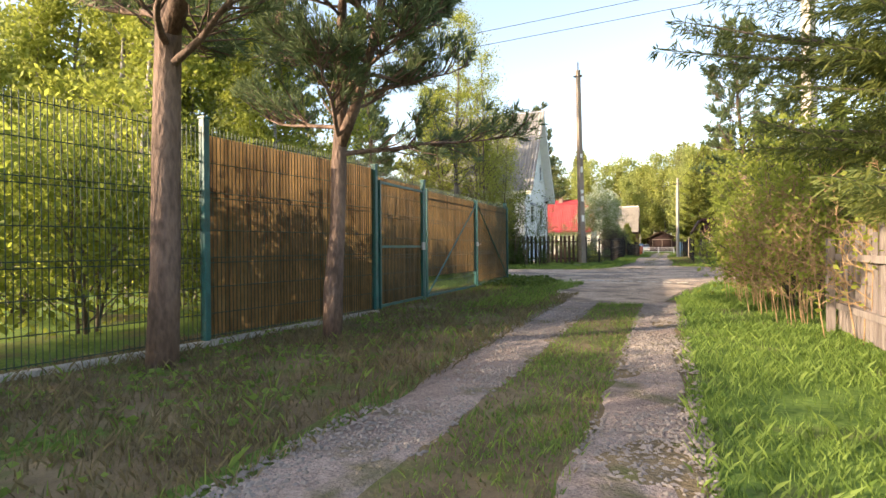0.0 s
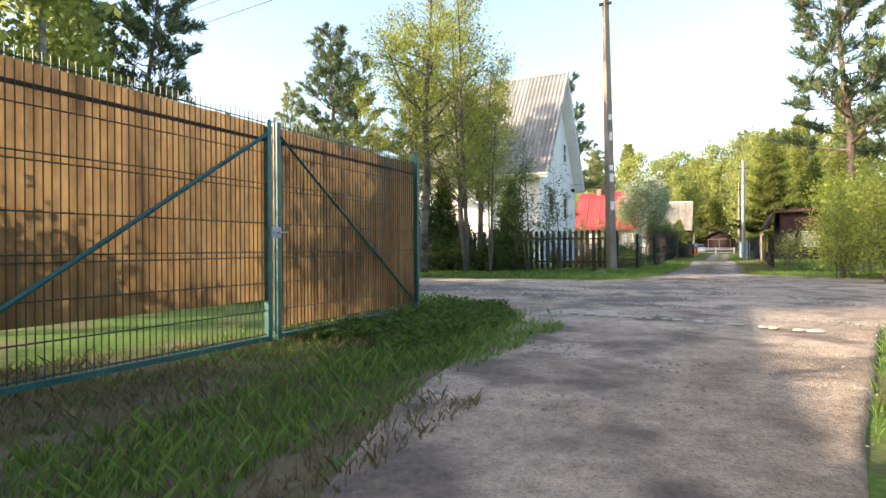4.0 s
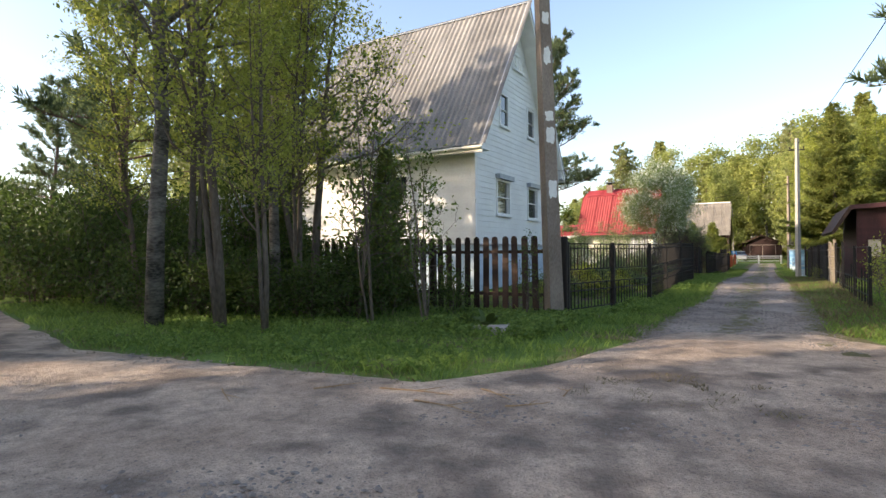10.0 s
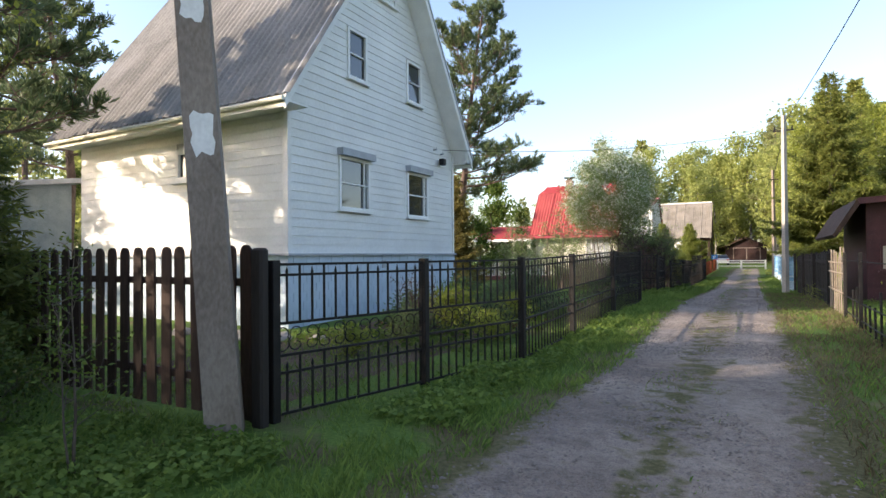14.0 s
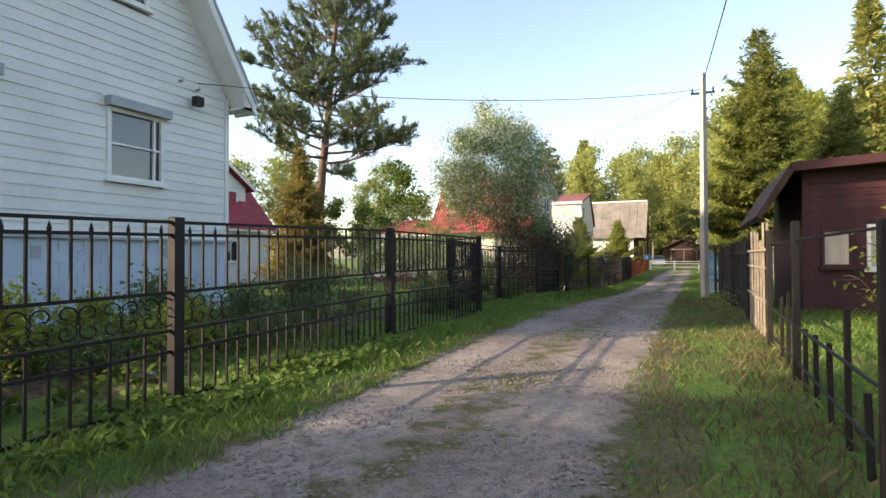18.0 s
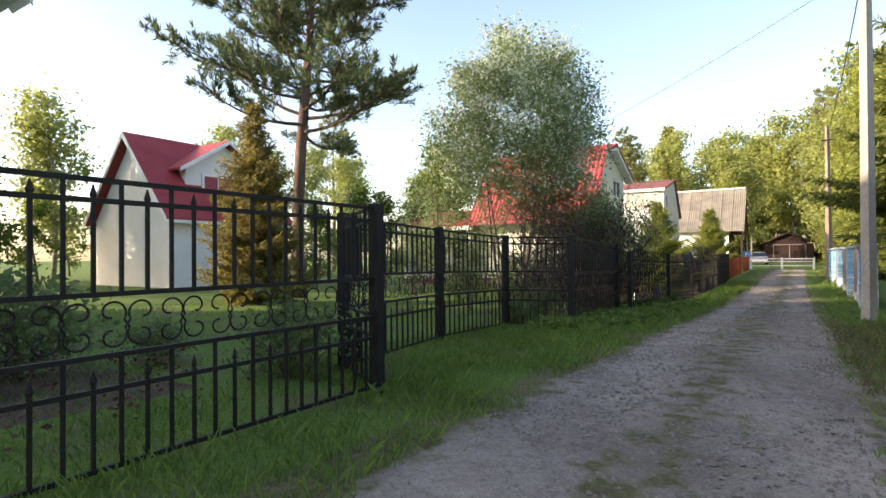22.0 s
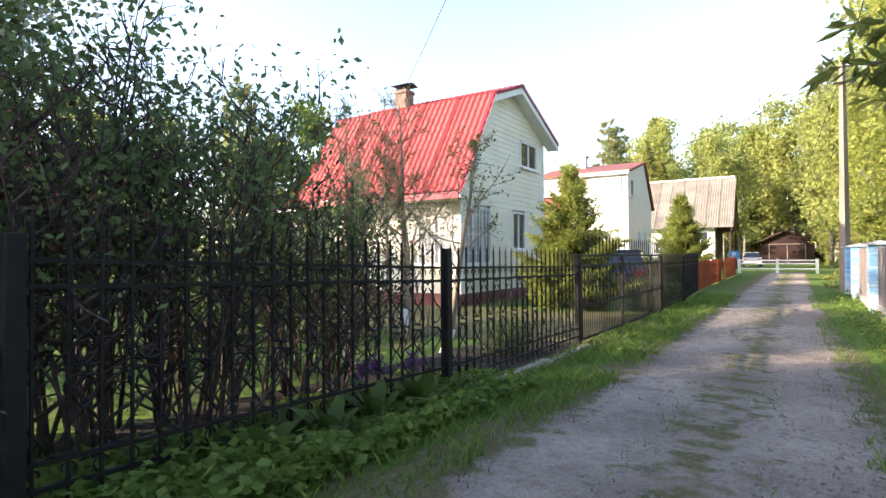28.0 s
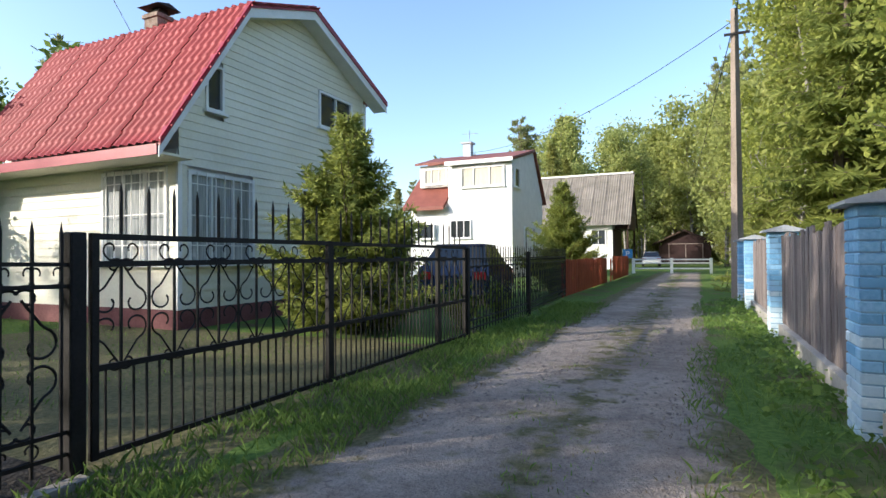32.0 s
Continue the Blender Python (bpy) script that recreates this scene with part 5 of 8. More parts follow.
def build_red_roof_house():
    h = thing("house", "cream sided house with a raspberry-red gambrel metal-tile roof", "house", at=pose(0, 0, 0))
    X0, X1, Y0, Y1 = -12.3, -6.9, 56.65, 62.45
    prof = [(56.0, 2.86), (57.95, 5.80), (59.88, 6.50), (62.95, 5.15)]
    part("plinth", Shape().box(X0, Y0, -0.25, X1, Y1, 0.20), M_PURPLEPL, h, "dull plum painted plinth")
    part("wall", Shape().prism([(Y0 + 0.12, 0.15), (Y1 - 0.12, 0.15), (Y1 - 0.12, 5.15), (59.88, 6.3), (58.05, 5.55), (Y0 + 0.12, 3.3)], "x", X0 + 0.12, X1 - 0.12), M_WHITE, h)

    def span(z):
        lo = Y0 + 0.04 if z < 3.3 else 56.32 + (z - 2.95) * 0.64 if z < 5.65 else 58.05 + (z - 5.68) * 2.6
        hi = Y1 - 0.04 if z < 5.3 else 59.88 + (6.42 - z) * 2.27
        return (lo, max(hi, lo + 0.01))

    wins = [(56.86, 58.42, 0.98, 2.60), (59.85, 60.85, 1.40, 2.62), (57.24, 57.66, 3.74, 4.60), (60.50, 61.85, 4.12, 4.98)]
    siding(h, "x", X1 - 0.03, 0.2, 6.36, span, wins, M_CREAM, 0.155)
    window(h, "x", X1 - 0.01, *wins[0], (0.33, 0.66), None, 0.06, bars=7, glassmat=M_DRAPED)
    window(h, "x", X1 - 0.01, *wins[1], (0.5,), None, 0.06)
    window(h, "x", X1 - 0.01, *wins[2], (), None, 0.05)
    window(h, "x", X1 - 0.01, *wins[3], (0.5,), None, 0.06)
    bay = [(-8.86, -7.15, 0.98, 2.64)]
    siding(h, "y", Y0 + 0.03, 0.2, 2.95, lambda z: (X0 + 0.03, X1 - 0.04), bay, M_CREAM, 0.155)
    window(h, "y", Y0 + 0.01, *bay[0], (0.33, 0.66), None, 0.06, bars=7, glassmat=M_DRAPED)
    for y in (Y0 - 0.012, Y1 - 0.07):
        part("corner_board", Shape().box(X1 - 0.02, y, 0.2, X1 + 0.02, y + 0.09, 2.72 if y < 58 else 5.1), M_WHITE, h)
    ov = 0.38
    xa, xb = X0 - 0.2, X1 + ov
    roof_slope(h, prof[0], prof[1], xa, xb, M_RED, 1.1, 3.5, 0.19, 0.045, 0.35, "tile_sheet")
    roof_slope(h, prof[1], prof[2], xa, xb, M_RED, 1.1, 2.3, 0.19, 0.045, 0.35, "tile_sheet")
    roof_slope(h, prof[3], prof[2], xa, xb, M_RED, 1.1, 4.0, 0.19, 0.045, 0.35, "tile_sheet")
    for (a, b) in zip(prof, prof[1:]):
        for nm, mat, d0, d1, lo, hi in (("bargeboard", M_WHITE, -0.03, 0.0, -0.20, -0.02), ("verge_trim", M_REDTRIM, -0.08, 0.03, -0.02, 0.10)):
            part(nm, Shape().add([(xb + d, y, z) for d in (d0, d1) for y, z in ((a[0], a[1] + lo), (b[0], b[1] + lo), (b[0], b[1] + hi), (a[0], a[1] + hi))], [(0, 1, 2, 3), (7, 6, 5, 4), (0, 4, 5, 1), (1, 5, 6, 2), (2, 6, 7, 3), (3, 7, 4, 0)]), mat, h)
        part("verge_soffit", Shape().add([(x, y, z) for x in (X1 - 0.03, xb - 0.03) for y, z in ((a[0], a[1] - 0.16), (b[0], b[1] - 0.16), (b[0], b[1] - 0.12), (a[0], a[1] - 0.12))], [(0, 1, 2, 3), (7, 6, 5, 4), (0, 4, 5, 1), (1, 5, 6, 2), (2, 6, 7, 3), (3, 7, 4, 0)]), M_WHITE, h)
    part("eave_soffit", Shape().box(xa, 56.02, 2.72, xb - 0.04, Y0 + 0.04, 2.76), M_CREAM, h)
    part("fascia", Shape().box(xa, 55.98, 2.70, xb - 0.035, 56.01, 2.87), M_REDTRIM, h)
    part("ridge_cap", Shape().tube([(xa, 59.88, 6.52), (xb, 59.88, 6.52)], 0.06, 6), M_REDTRIM, h)
    # porch on the far end
    part("porch_roof", Shape().prism([(55.9, 2.66), (59.0, 3.6), (59.0, 3.72), (55.9, 2.78)], "x", -16.6, X0 + 0.1), M_RED, h)
    part("porch_fascia", Shape().box(-16.6, 55.86, 2.52, X0 + 0.0, 55.895, 2.70), M_WHITE, h)
    for x in (-16.3, -13.7, -12.6):
        part("porch_column", Shape().bevel_box(x - 0.14, 56.1, -0.15, x + 0.14, 56.38, 2.66, 0.02), M_CREAM, h)
    part("porch_wall", Shape().box(-16.4, 58.6, 0.0, X0 + 0.02, 58.7, 3.3), M_CREAM, h)
    part("porch_floor", Shape().box(-16.5, 56.0, -0.2, X0, 58.6, 0.12), M_PURPLEPL, h)
    rail = Shape()
    for i in range(16):
        part("baluster", Shape().box(-16.1 + i * 0.15, 56.2, 0.15, -16.05 + i * 0.15, 56.24, 1.0), M_WHITE, h)
    rail.box(-16.3, 56.18, 1.0, -13.8, 56.26, 1.07)
    part("porch_railing", rail, M_WHITE, h)
    ch = part("chimney", Shape().box(-10.85, 59.0, 5.6, -10.4, 59.45, 6.9), M_CHIMNEY, h, "sooty brick chimney")
    part("collar", Shape().box(-10.89, 58.96, 6.78, -10.36, 59.49, 6.86), M_CHIMNEY, ch)
    part("flue", Shape().box(-10.76, 59.09, 6.902, -10.49, 59.36, 7.04), M_IRON, ch)
    part("cap", Shape().prism([(58.9, 7.04), (59.55, 7.04), (59.225, 7.14)], "x", -10.98, -10.27), M_IRON, ch)
    return h


build_red_roof_house()


def build_neighbour_house():
    h = thing("house", "white plastered house with brown-red roof and wide dormer", "house", at=pose(0, 0, 0))
    X0, X1, Y0, Y1 = -14.4, -8.1, 79.0, 85.4
    part("wall", Shape().prism([(Y0, -0.2), (Y1, -0.2), (Y1, 4.6), (83.3, 7.4), (Y0, 6.3)], "x", -11.9, X1), M_WHITE, h)
    part("wall", Shape().prism([(Y0, -0.2), (Y1, -0.2), (Y1, 4.2), (82.6, 7.2), (Y0 + 0.2, 3.95)], "x", X0, -11.9), M_WHITE, h)
    part("roof", Shape().prism([(Y0 - 0.3, 6.3), (83.3, 7.45), (85.9, 4.4), (85.9, 4.55), (83.3, 7.62), (Y0 - 0.3, 6.45)], "x", -12.0, X1 + 0.15), M_BROWNROOF, h)
    part("roof", Shape().prism([(Y0 - 0.4, 3.75), (82.5, 7.2), (85.9, 4.2), (85.9, 4.35), (82.5, 7.38), (Y0 - 0.4, 3.95)], "x", X0 - 0.3, -12.05), M_BROWNROOF, h)
    part("dormer", Shape().box(X0 + 0.3, Y0 + 0.75, 5.2, -12.06, 82.0, 6.5), M_WHITE, h)
    part("dormer_roof", Shape().prism([(Y0 + 0.45, 6.5), (82.4, 7.3), (82.4, 7.42), (Y0 + 0.45, 6.62)], "x", X0 + 0.1, -12.06), M_BROWNROOF, h)
    part("fascia", Shape().box(-12.0, Y0 - 0.34, 6.24, X1 + 0.15, Y0 - 0.305, 6.46), M_WHITE, h)
    window(h, "y", Y0 - 0.05, -11.1, -8.5, 4.95, 6.1, (0.3, 0.66), None, 0.08, glassmat=M_CURTAIN)
    window(h, "y", Y0 + 0.70, X0 + 0.6, -12.3, 5.35, 6.3, (0.33, 0.66), None, 0.08, glassmat=M_CURTAIN)
    window(h, "y", Y0 - 0.05, -11.8, -10.5, 2.1, 3.15, (0.33, 0.66), None, 0.06)
    window(h, "y", Y0 - 0.05, -13.9, -12.8, 2.1, 3.0, (0.5,), None, 0.06)
    window(h, "x", X1 + 0.05, 79.4, 80.3, 4.9, 6.0, (), None, 0.06)
    window(h, "x", X1 + 0.05, 81.2, 81.8, 1.5, 2.8, (), None, 0.06)
    window(h, "x", X1 + 0.05, 82.9, 83.5, 1.5, 2.8, (), None, 0.06)
    ch = part("chimney", Shape().box(-12.3, 82.2, 6.6, -11.8, 82.7, 8.15), M_PLINTH, h)
    part("cap", Shape().box(-12.4, 82.1, 8.15, -11.7, 82.8, 8.25), M_GREYTRIM, ch)
    part("aerial", Shape().tube([(-11.9, 82.3, 8.25), (-11.9, 82.3, 9.0)], 0.02, 4).tube([(-12.4, 82.3, 8.8), (-11.3, 82.3, 8.75)], 0.015, 4), M_GREYTRIM, h)
    return h


build_neighbour_house()


def build_sheet_roof_house():
    h = thing("summer_house", "small house with a tall pale corrugated gable roof and dark eaves", "house", at=pose(0, 0, 0))
    X0, X1, Y0, Y1 = -12.0, -5.4, 98.0, 103.6
    part("wall", Shape().box(X0, Y0, -0.2, X1, Y1, 3.7), M_WHITE, h)
    roof_slope(h, (Y0 - 0.7, 3.55), (101.2, 8.3), X0 - 0.5, -4.0, M_ASBEST, 1.13, 1.7, 0.2, 0.05)
    roof_slope(h, (104.6, 3.55), (101.2, 8.3), X0 - 0.5, -4.0, M_ASBEST, 1.13, 1.7, 0.2, 0.05)
    part("ridge_cap", Shape().box(X0 - 0.5, 101.0, 8.28, -4.0, 101.4, 8.42), M_WHITE, h)
    part("gable", Shape().prism([(Y0 + 0.1, 3.7), (Y1 - 0.1, 3.7), (101.2, 7.9)], "x", X1 + 0.002, X1 + 0.12), M_MAROON, h)
    for (a, b) in (((Y0 - 0.7, 3.5), (101.2, 8.25)), ((104.6, 3.5), (101.2, 8.25))):
        part("bargeboard", Shape().add([(-4.02 + d, y, z) for d in (-0.06, 0.02) for y, z in ((a[0], a[1] - 0.28), (b[0], b[1] - 0.28), (b[0], b[1]), (a[0], a[1]))], [(0, 1, 2, 3), (7, 6, 5, 4), (0, 4, 5, 1), (1, 5, 6, 2), (2, 6, 7, 3), (3, 7, 4, 0)]), M_DARKWOOD, h)
    part("balcony", Shape().box(X1 + 0.13, Y0 + 0.6, 3.3, -4.1, Y1 - 0.3, 4.5), M_MAROON, h)
    for y in (Y0 + 0.1, Y1 - 0.1):
        part("porch_post", Shape().box(-4.3, y - 0.08, -0.2, -4.14, y + 0.08, 3.3), M_DARKWOOD, h)
    part("porch_wall", Shape().box(X1 + 0.002, Y0 + 0.3, -0.2, X1 + 0.1, Y1 - 0.3, 3.3), M_MAROON, h)
    window(h, "y", Y0 - 0.05, -7.2, -5.9, 1.9, 3.3, (0.5,), None, 0.1)
    return h


build_sheet_roof_house()


def build_garage():
    h = thing("garage", "dark maroon timber garage with gable roof", "garage", at=pose(0, 0, 0))
    part("wall", Shape().prism([(-3.6, -0.15), (2.6, -0.15), (2.6, 2.7), (-0.5, 4.1), (-3.6, 2.7)], "y", 128.0, 134.0), M_GARAGE, h)
    part("roof", Shape().prism([(-4.2, 2.45), (-0.5, 4.15), (3.2, 2.45), (3.2, 2.65), (-0.5, 4.4), (-4.2, 2.65)], "y", 127.4, 134.5), M_DARKWOOD, h)
    d = part("door", Shape().box(-2.3, 127.9, -0.1, 1.6, 127.98, 2.5), M_GARAGE, h)
    for x in (-2.4, -0.4, 1.6):
        part("door_trim", Shape().box(x, 127.86, -0.1, x + 0.1, 127.895, 2.55), M_GREYWOOD, d)
    part("door_trim", Shape().box(-2.3, 127.86, 2.45, 1.6, 127.895, 2.55), M_GREYWOOD, d)
    return h


build_garage()


def build_far_red_house():
    h = thing("house", "white house with a raspberry-red roof and gabled dormer beyond the lawn", "house", at=pose(-1.2, 1.0, 0) @ Matrix.Diagonal((1, 1, 1.06, 1)))
    part("wall", Shape().prism([(-27.6, -0.1), (-21.1, -0.1), (-21.1, 2.9), (-24.3, 6.5), (-27.6, 2.9)], "y", 46.0, 52.4), M_SIDING, h)
    for a, b in (((-20.75, 2.75), (-24.3, 6.62)), ((-27.9, 2.75), (-24.3, 6.62))):
        part("roof_slope", Shape().prism([a, b, (b[0], b[1] + 0.14), (a[0], a[1] + 0.14)], "y", 45.6, 52.7), M_RED, h)
        part("verge_board", Shape().prism([(a[0], a[1] - 0.1), (b[0], b[1] - 0.1), (b[0], b[1] + 0.12), (a[0], a[1] + 0.12)], "y", 45.55, 45.598), M_WHITE, h)
    part("gutter", Shape().box(-20.76, 45.6, 2.66, -20.64, 52.7, 2.78), M_WHITE, h)
    part("dormer", Shape().prism([(47.4, 3.6), (51.6, 3.6), (51.6, 5.25), (49.5, 6.45), (47.4, 5.25)], "x", -24.0, -22.2), M_SIDING, h)
    for a, b in (((46.9, 5.05), (49.5, 6.6)), ((52.1, 5.05), (49.5, 6.6))):
        part("dormer_roof", Shape().prism([a, b, (b[0], b[1] + 0.12), (a[0], a[1] + 0.12)], "x", -24.2, -21.8), M_RED, h)
        part("dormer_verge", Shape().prism([(a[0], a[1] - 0.08), (b[0], b[1] - 0.08), (b[0], b[1] + 0.1), (a[0], a[1] + 0.1)], "x", -21.798, -21.75), M_WHITE, h)
    window(h, "x", -22.13, 48.2, 50.9, 3.85, 5.05, (0.33, 0.66), None, 0.12, glassmat=M_REDTRIM)
    window(h, "x", -21.03, 48.6, 50.0, 1.0, 2.2, (0.5,), None, 0.08)
    return h


build_far_red_house()


def build_maroon_shed():
    h = thing("shed", "maroon plank shed with a low roof and white curtained windows", "shed", at=pose(0, 0, 0))
    X0, X1, Y0, Y1 = 3.55, 7.5, 40.0, 44.5
    part("wall", Shape().prism([(X0, 0.0), (X1, 0.0), (X1, 2.7), (4.9, 3.02), (3.6, 2.94), (X0, 2.2)], "y", Y0, Y1), M_MAROON, h)
    plank = Shape().box(0, -0.016, 0, 0.155, 0, 1.55).mesh("plank", M_MAROON)
    for i in range(24):
        part("plank", Shape().box(X0 + 0.005, Y0 - 0.016, 0.1 + i * 0.125, X1, Y0 - 0.001, 0.215 + i * 0.125) if i < 7 or i > 14 else Shape().box(X0 + 0.005, Y0 - 0.016, 0.1 + i * 0.125, 3.86, Y0 - 0.001, 0.215 + i * 0.125), M_MAROON, h)
    part("roof", Shape().prism([(2.8, 2.02), (3.38, 2.97), (4.9, 3.05), (8.0, 2.82), (8.0, 2.92), (4.9, 3.16), (3.3, 3.09), (2.72, 2.1)], "y", Y0 - 0.45, Y1 + 0.3), M_DARKWOOD, h)
    part("verge_board", Shape().prism([(3.36, 2.95), (4.9, 3.03), (8.0, 2.8), (8.0, 2.97), (4.9, 3.2), (3.3, 3.12)], "y", Y0 - 0.49, Y0 - 0.452), M_MAROON, h)
    window(h, "y", Y0 - 0.065, 3.86, 4.36, 1.08, 1.82, (), None, 0.05, trim=M_MAROON, glassmat=M_CURTAIN)
    window(h, "y", Y0 - 0.065, 4.6, 5.5, 1.04, 1.9, (0.5,), None, 0.05, glassmat=M_CURTAIN)
    return h


build_maroon_shed()


def build_far_shed():
    h = thing("shed", "pale blue-grey shed with a lean-to roof behind the thicket", "shed", at=pose(0, 0, 0))
    part("wall", Shape().prism([(25.5, 0.0), (30.0, 0.0), (30.0, 4.0), (25.5, 3.3)], "x", -27.0, -18.2), M_BLUEGREY, h)
    part("roof", Shape().prism([(25.0, 3.25), (30.4, 4.05), (30.4, 4.2), (25.0, 3.4)], "x", -27.4, -17.8), M_GREYTRIM, h)
    board = Shape().box(0, -0.018, 0, 8.78, -0.001, 0.17).mesh("board", M_BLUEGREY)
    for i in range(18):
        part("board", board, None, h, at=pose(-26.99, 25.5, 0.05 + i * 0.18))
    window(h, "y", 25.44, -20.6, -19.5, 1.3, 2.3, (0.5,), None, 0.06)
    return h


build_far_shed()


# ---- trees and shrubs ----
def at(x, y, dz=0.0):
    return (x, y, gz(y) + dz)


# by the drive
pa = layered_pine(11, 9.0, 2.3, 0.15, 0.3, 54, 0.13, 0.05, 12, 0.34, 0.2, 0.8, 12)
plant("pine_tree", "pine with a scaly reddish trunk beside the mesh fence", "tree", pa, (M_BARK_PINE, L_PINE), at(-2.99, -2.78))
pb = layered_pine(12, 6.2, 2.15, 0.115, 0.35, 50, 0.13, 0.05, 11, 0.37, 0.1, 0.7, 10)
plant("pine_tree", "slender forked pine in front of the mesh fence", "tree", pb, (M_BARK_PINE, L_PINE), at(-2.39, -1.02))
hedge = broadleaf(21, 2.6, 1.1, 0.03, 5200, 0.065, 0.08, 12, 0.2, stems=5, twigs=4, clump=0.22)
hedge_thing = plant("hedge_bush", "tall sunlit leafy hedge bush behind the mesh fence", "bush", hedge, (M_BARK_GREY, L_BRIGHT), at(-5.6, -1.6), "hedge bushes")
# the bushes south of y -6 are out of view, added to shade the drive
for i_, (x_, y_, s_) in enumerate([(-5.9, -3.4, 1.1), (-6.3, -5.2, 1.0), (-5.3, 0.3, 0.95), (-7.6, -1.2, 1.1), (-4.9, 2.3, 0.75), (-7.0, 1.2, 1.0), (-6.0, -7.0, 1.3), (-6.4, -8.8, 1.45), (-6.6, -10.8, 1.5), (-6.2, -12.6, 1.1)]):
    copy_thing(hedge_thing, pose(*at(x_, y_), 0, 0, 67 * i_) @ Matrix.Diagonal((s_, s_, s_, 1)))
sp_a = spruce(31, 11.5, 3.4, 0.16, 0.36, 0.13, 0.13, -0.02, 0.9, 0.055, 0.13, 6)
sp_right = plant("spruce_tree", "broad dark spruce with sunlit tips beside the drive", "tree", sp_a, (M_BARK_GREY, L_SPRUCE), at(4.2, 0.5), "spruces")
yel = broadleaf(22, 3.0, 1.2, 0.03, 4200, 0.055, 0.08, 12, 0.25, stems=5, twigs=5, clump=0.2)
yel_thing = plant("shrub", "yellow-green spring shrub beside the road", "bush", yel, (M_BARK_GREY, L_BRIGHT), at(2.9, 3.6), "roadside shrubs")
for i_, (x_, y_, s_) in enumerate([(3.6, 5.2, 1.15), (3.3, 7.4, 1.0), (4.4, 7.0, 1.3), (4.4, 18.9, 1.0), (3.9, 22.6, 1.0), (4.7, 24.2, 1.15), (4.5, 26.3, 1.1), (5.6, 22.6, 1.2), (3.6, 20.6, 0.75), (5.4, 20.5, 1.1)]):
    copy_thing(yel_thing, pose(*at(x_, y_), 0, 0, 80 * i_) @ Matrix.Diagonal((s_, s_, s_, 1)))

# crossroads thicket
M_DARKBIRCH = material("old_birch_bark", (0.028, 0.024, 0.02), (0.21, 0.19, 0.165), 2.2, 0.9, 16, 0.6, stretch=(0.8, 0.8, 2.0))
bi = broadleaf(41, 12.5, 2.6, 0.16, 14000, 0.058, 0.32, 26, 0.3, twigs=6, clump=0.22)
bi_thing = plant("birch_tree", "old dark-barked birch with thin young leaves by the road", "tree", bi, (M_DARKBIRCH, L_BIRCH), at(-8.45, 18.6), "birches")
bi2 = broadleaf(42, 9.8, 1.9, 0.085, 7000, 0.055, 0.3, 22, 0.35, stems=2, twigs=5, clump=0.2)
bi2_thing = plant("birch_tree", "thin-stemmed young birch with sparse leaves", "tree", bi2, (M_BARK_GREY, L_BIRCH), at(-6.95, 18.8), "birches")
for i_, (src_, x_, y_, s_) in enumerate([(bi2_thing, -6.2, 19.0, 0.62), (bi_thing, -8.1, 21.0, 0.78), (bi2_thing, -9.6, 20.2, 1.05), (bi2_thing, -10.8, 19.8, 0.7), (bi2_thing, -7.5, 20.9, 0.8), (bi2_thing, -31.0, 23.0, 1.0), (bi2_thing, -33.0, 21.0, 1.1), (bi_thing, -12.6, 24.6, 0.62)]):
    copy_thing(src_, pose(*at(x_, y_), 0, 0, 97 * i_ + 30) @ Matrix.Diagonal((s_, s_, s_, 1)))
bush = broadleaf(23, 1.7, 0.95, 0.02, 2200, 0.055, 0.05, 9, 0.2, stems=4, twigs=3, clump=0.2)
twisty = broadleaf(48, 7.6, 2.7, 0.11, 8000, 0.055, 0.36, 20, 0.3, lean=(0.12, -0.1), stems=2, twigs=6, clump=0.22)
plant("willow_tree", "spreading young willow with thin leaves before the white house", "tree", twisty, (M_BARK_GREY, L_BIRCH), at(-7.6, 21.5))
bush_thing = plant("shrub", "dense green roadside shrub under the birches", "bush", bush, (M_BARK_GREY, L_THICKET), at(-9.8, 20.6), "thicket shrubs")
for i_ in range(26):
    x_ = -6.4 - i_ * 0.85
    copy_thing(bush_thing, pose(*at(x_ - 0.2, 21.3 + 0.9 * math.sin(i_ * 2.1) - 0.03 * i_), 0, 0, 50 * i_) @ Matrix.Diagonal((1.2, 1.2, 1.25 + 0.2 * (i_ % 5) if i_ > 3 else 0.6, 1)))
for i_, (x_, y_, s_) in enumerate([(-9.0, 19.9, 0.9), (-8.0, 20.4, 0.8), (-6.8, 20.6, 0.7), (-5.9, 21.9, 0.75), (-7.2, 22.3, 1.0), (-8.8, 22.2, 1.2), (-10.2, 22.4, 1.5), (-11.6, 20.2, 1.2), (-10.2, 19.6, 0.8), (-12.6, 22.0, 1.8), (-14.2, 20.6, 1.6), (-15.8, 22.6, 2.0), (-17.6, 21.4, 1.8), (-19.4, 22.8, 2.0), (-22.0, 21.6, 2.1), (-25.0, 22.4, 2.2), (-28.0, 21.6, 2.3), (-4.9, 22.6, 0.55)]):
    copy_thing(bush_thing, pose(*at(x_, y_), 0, 0, 47 * i_) @ Matrix.Diagonal((s_, s_, s_, 1)))
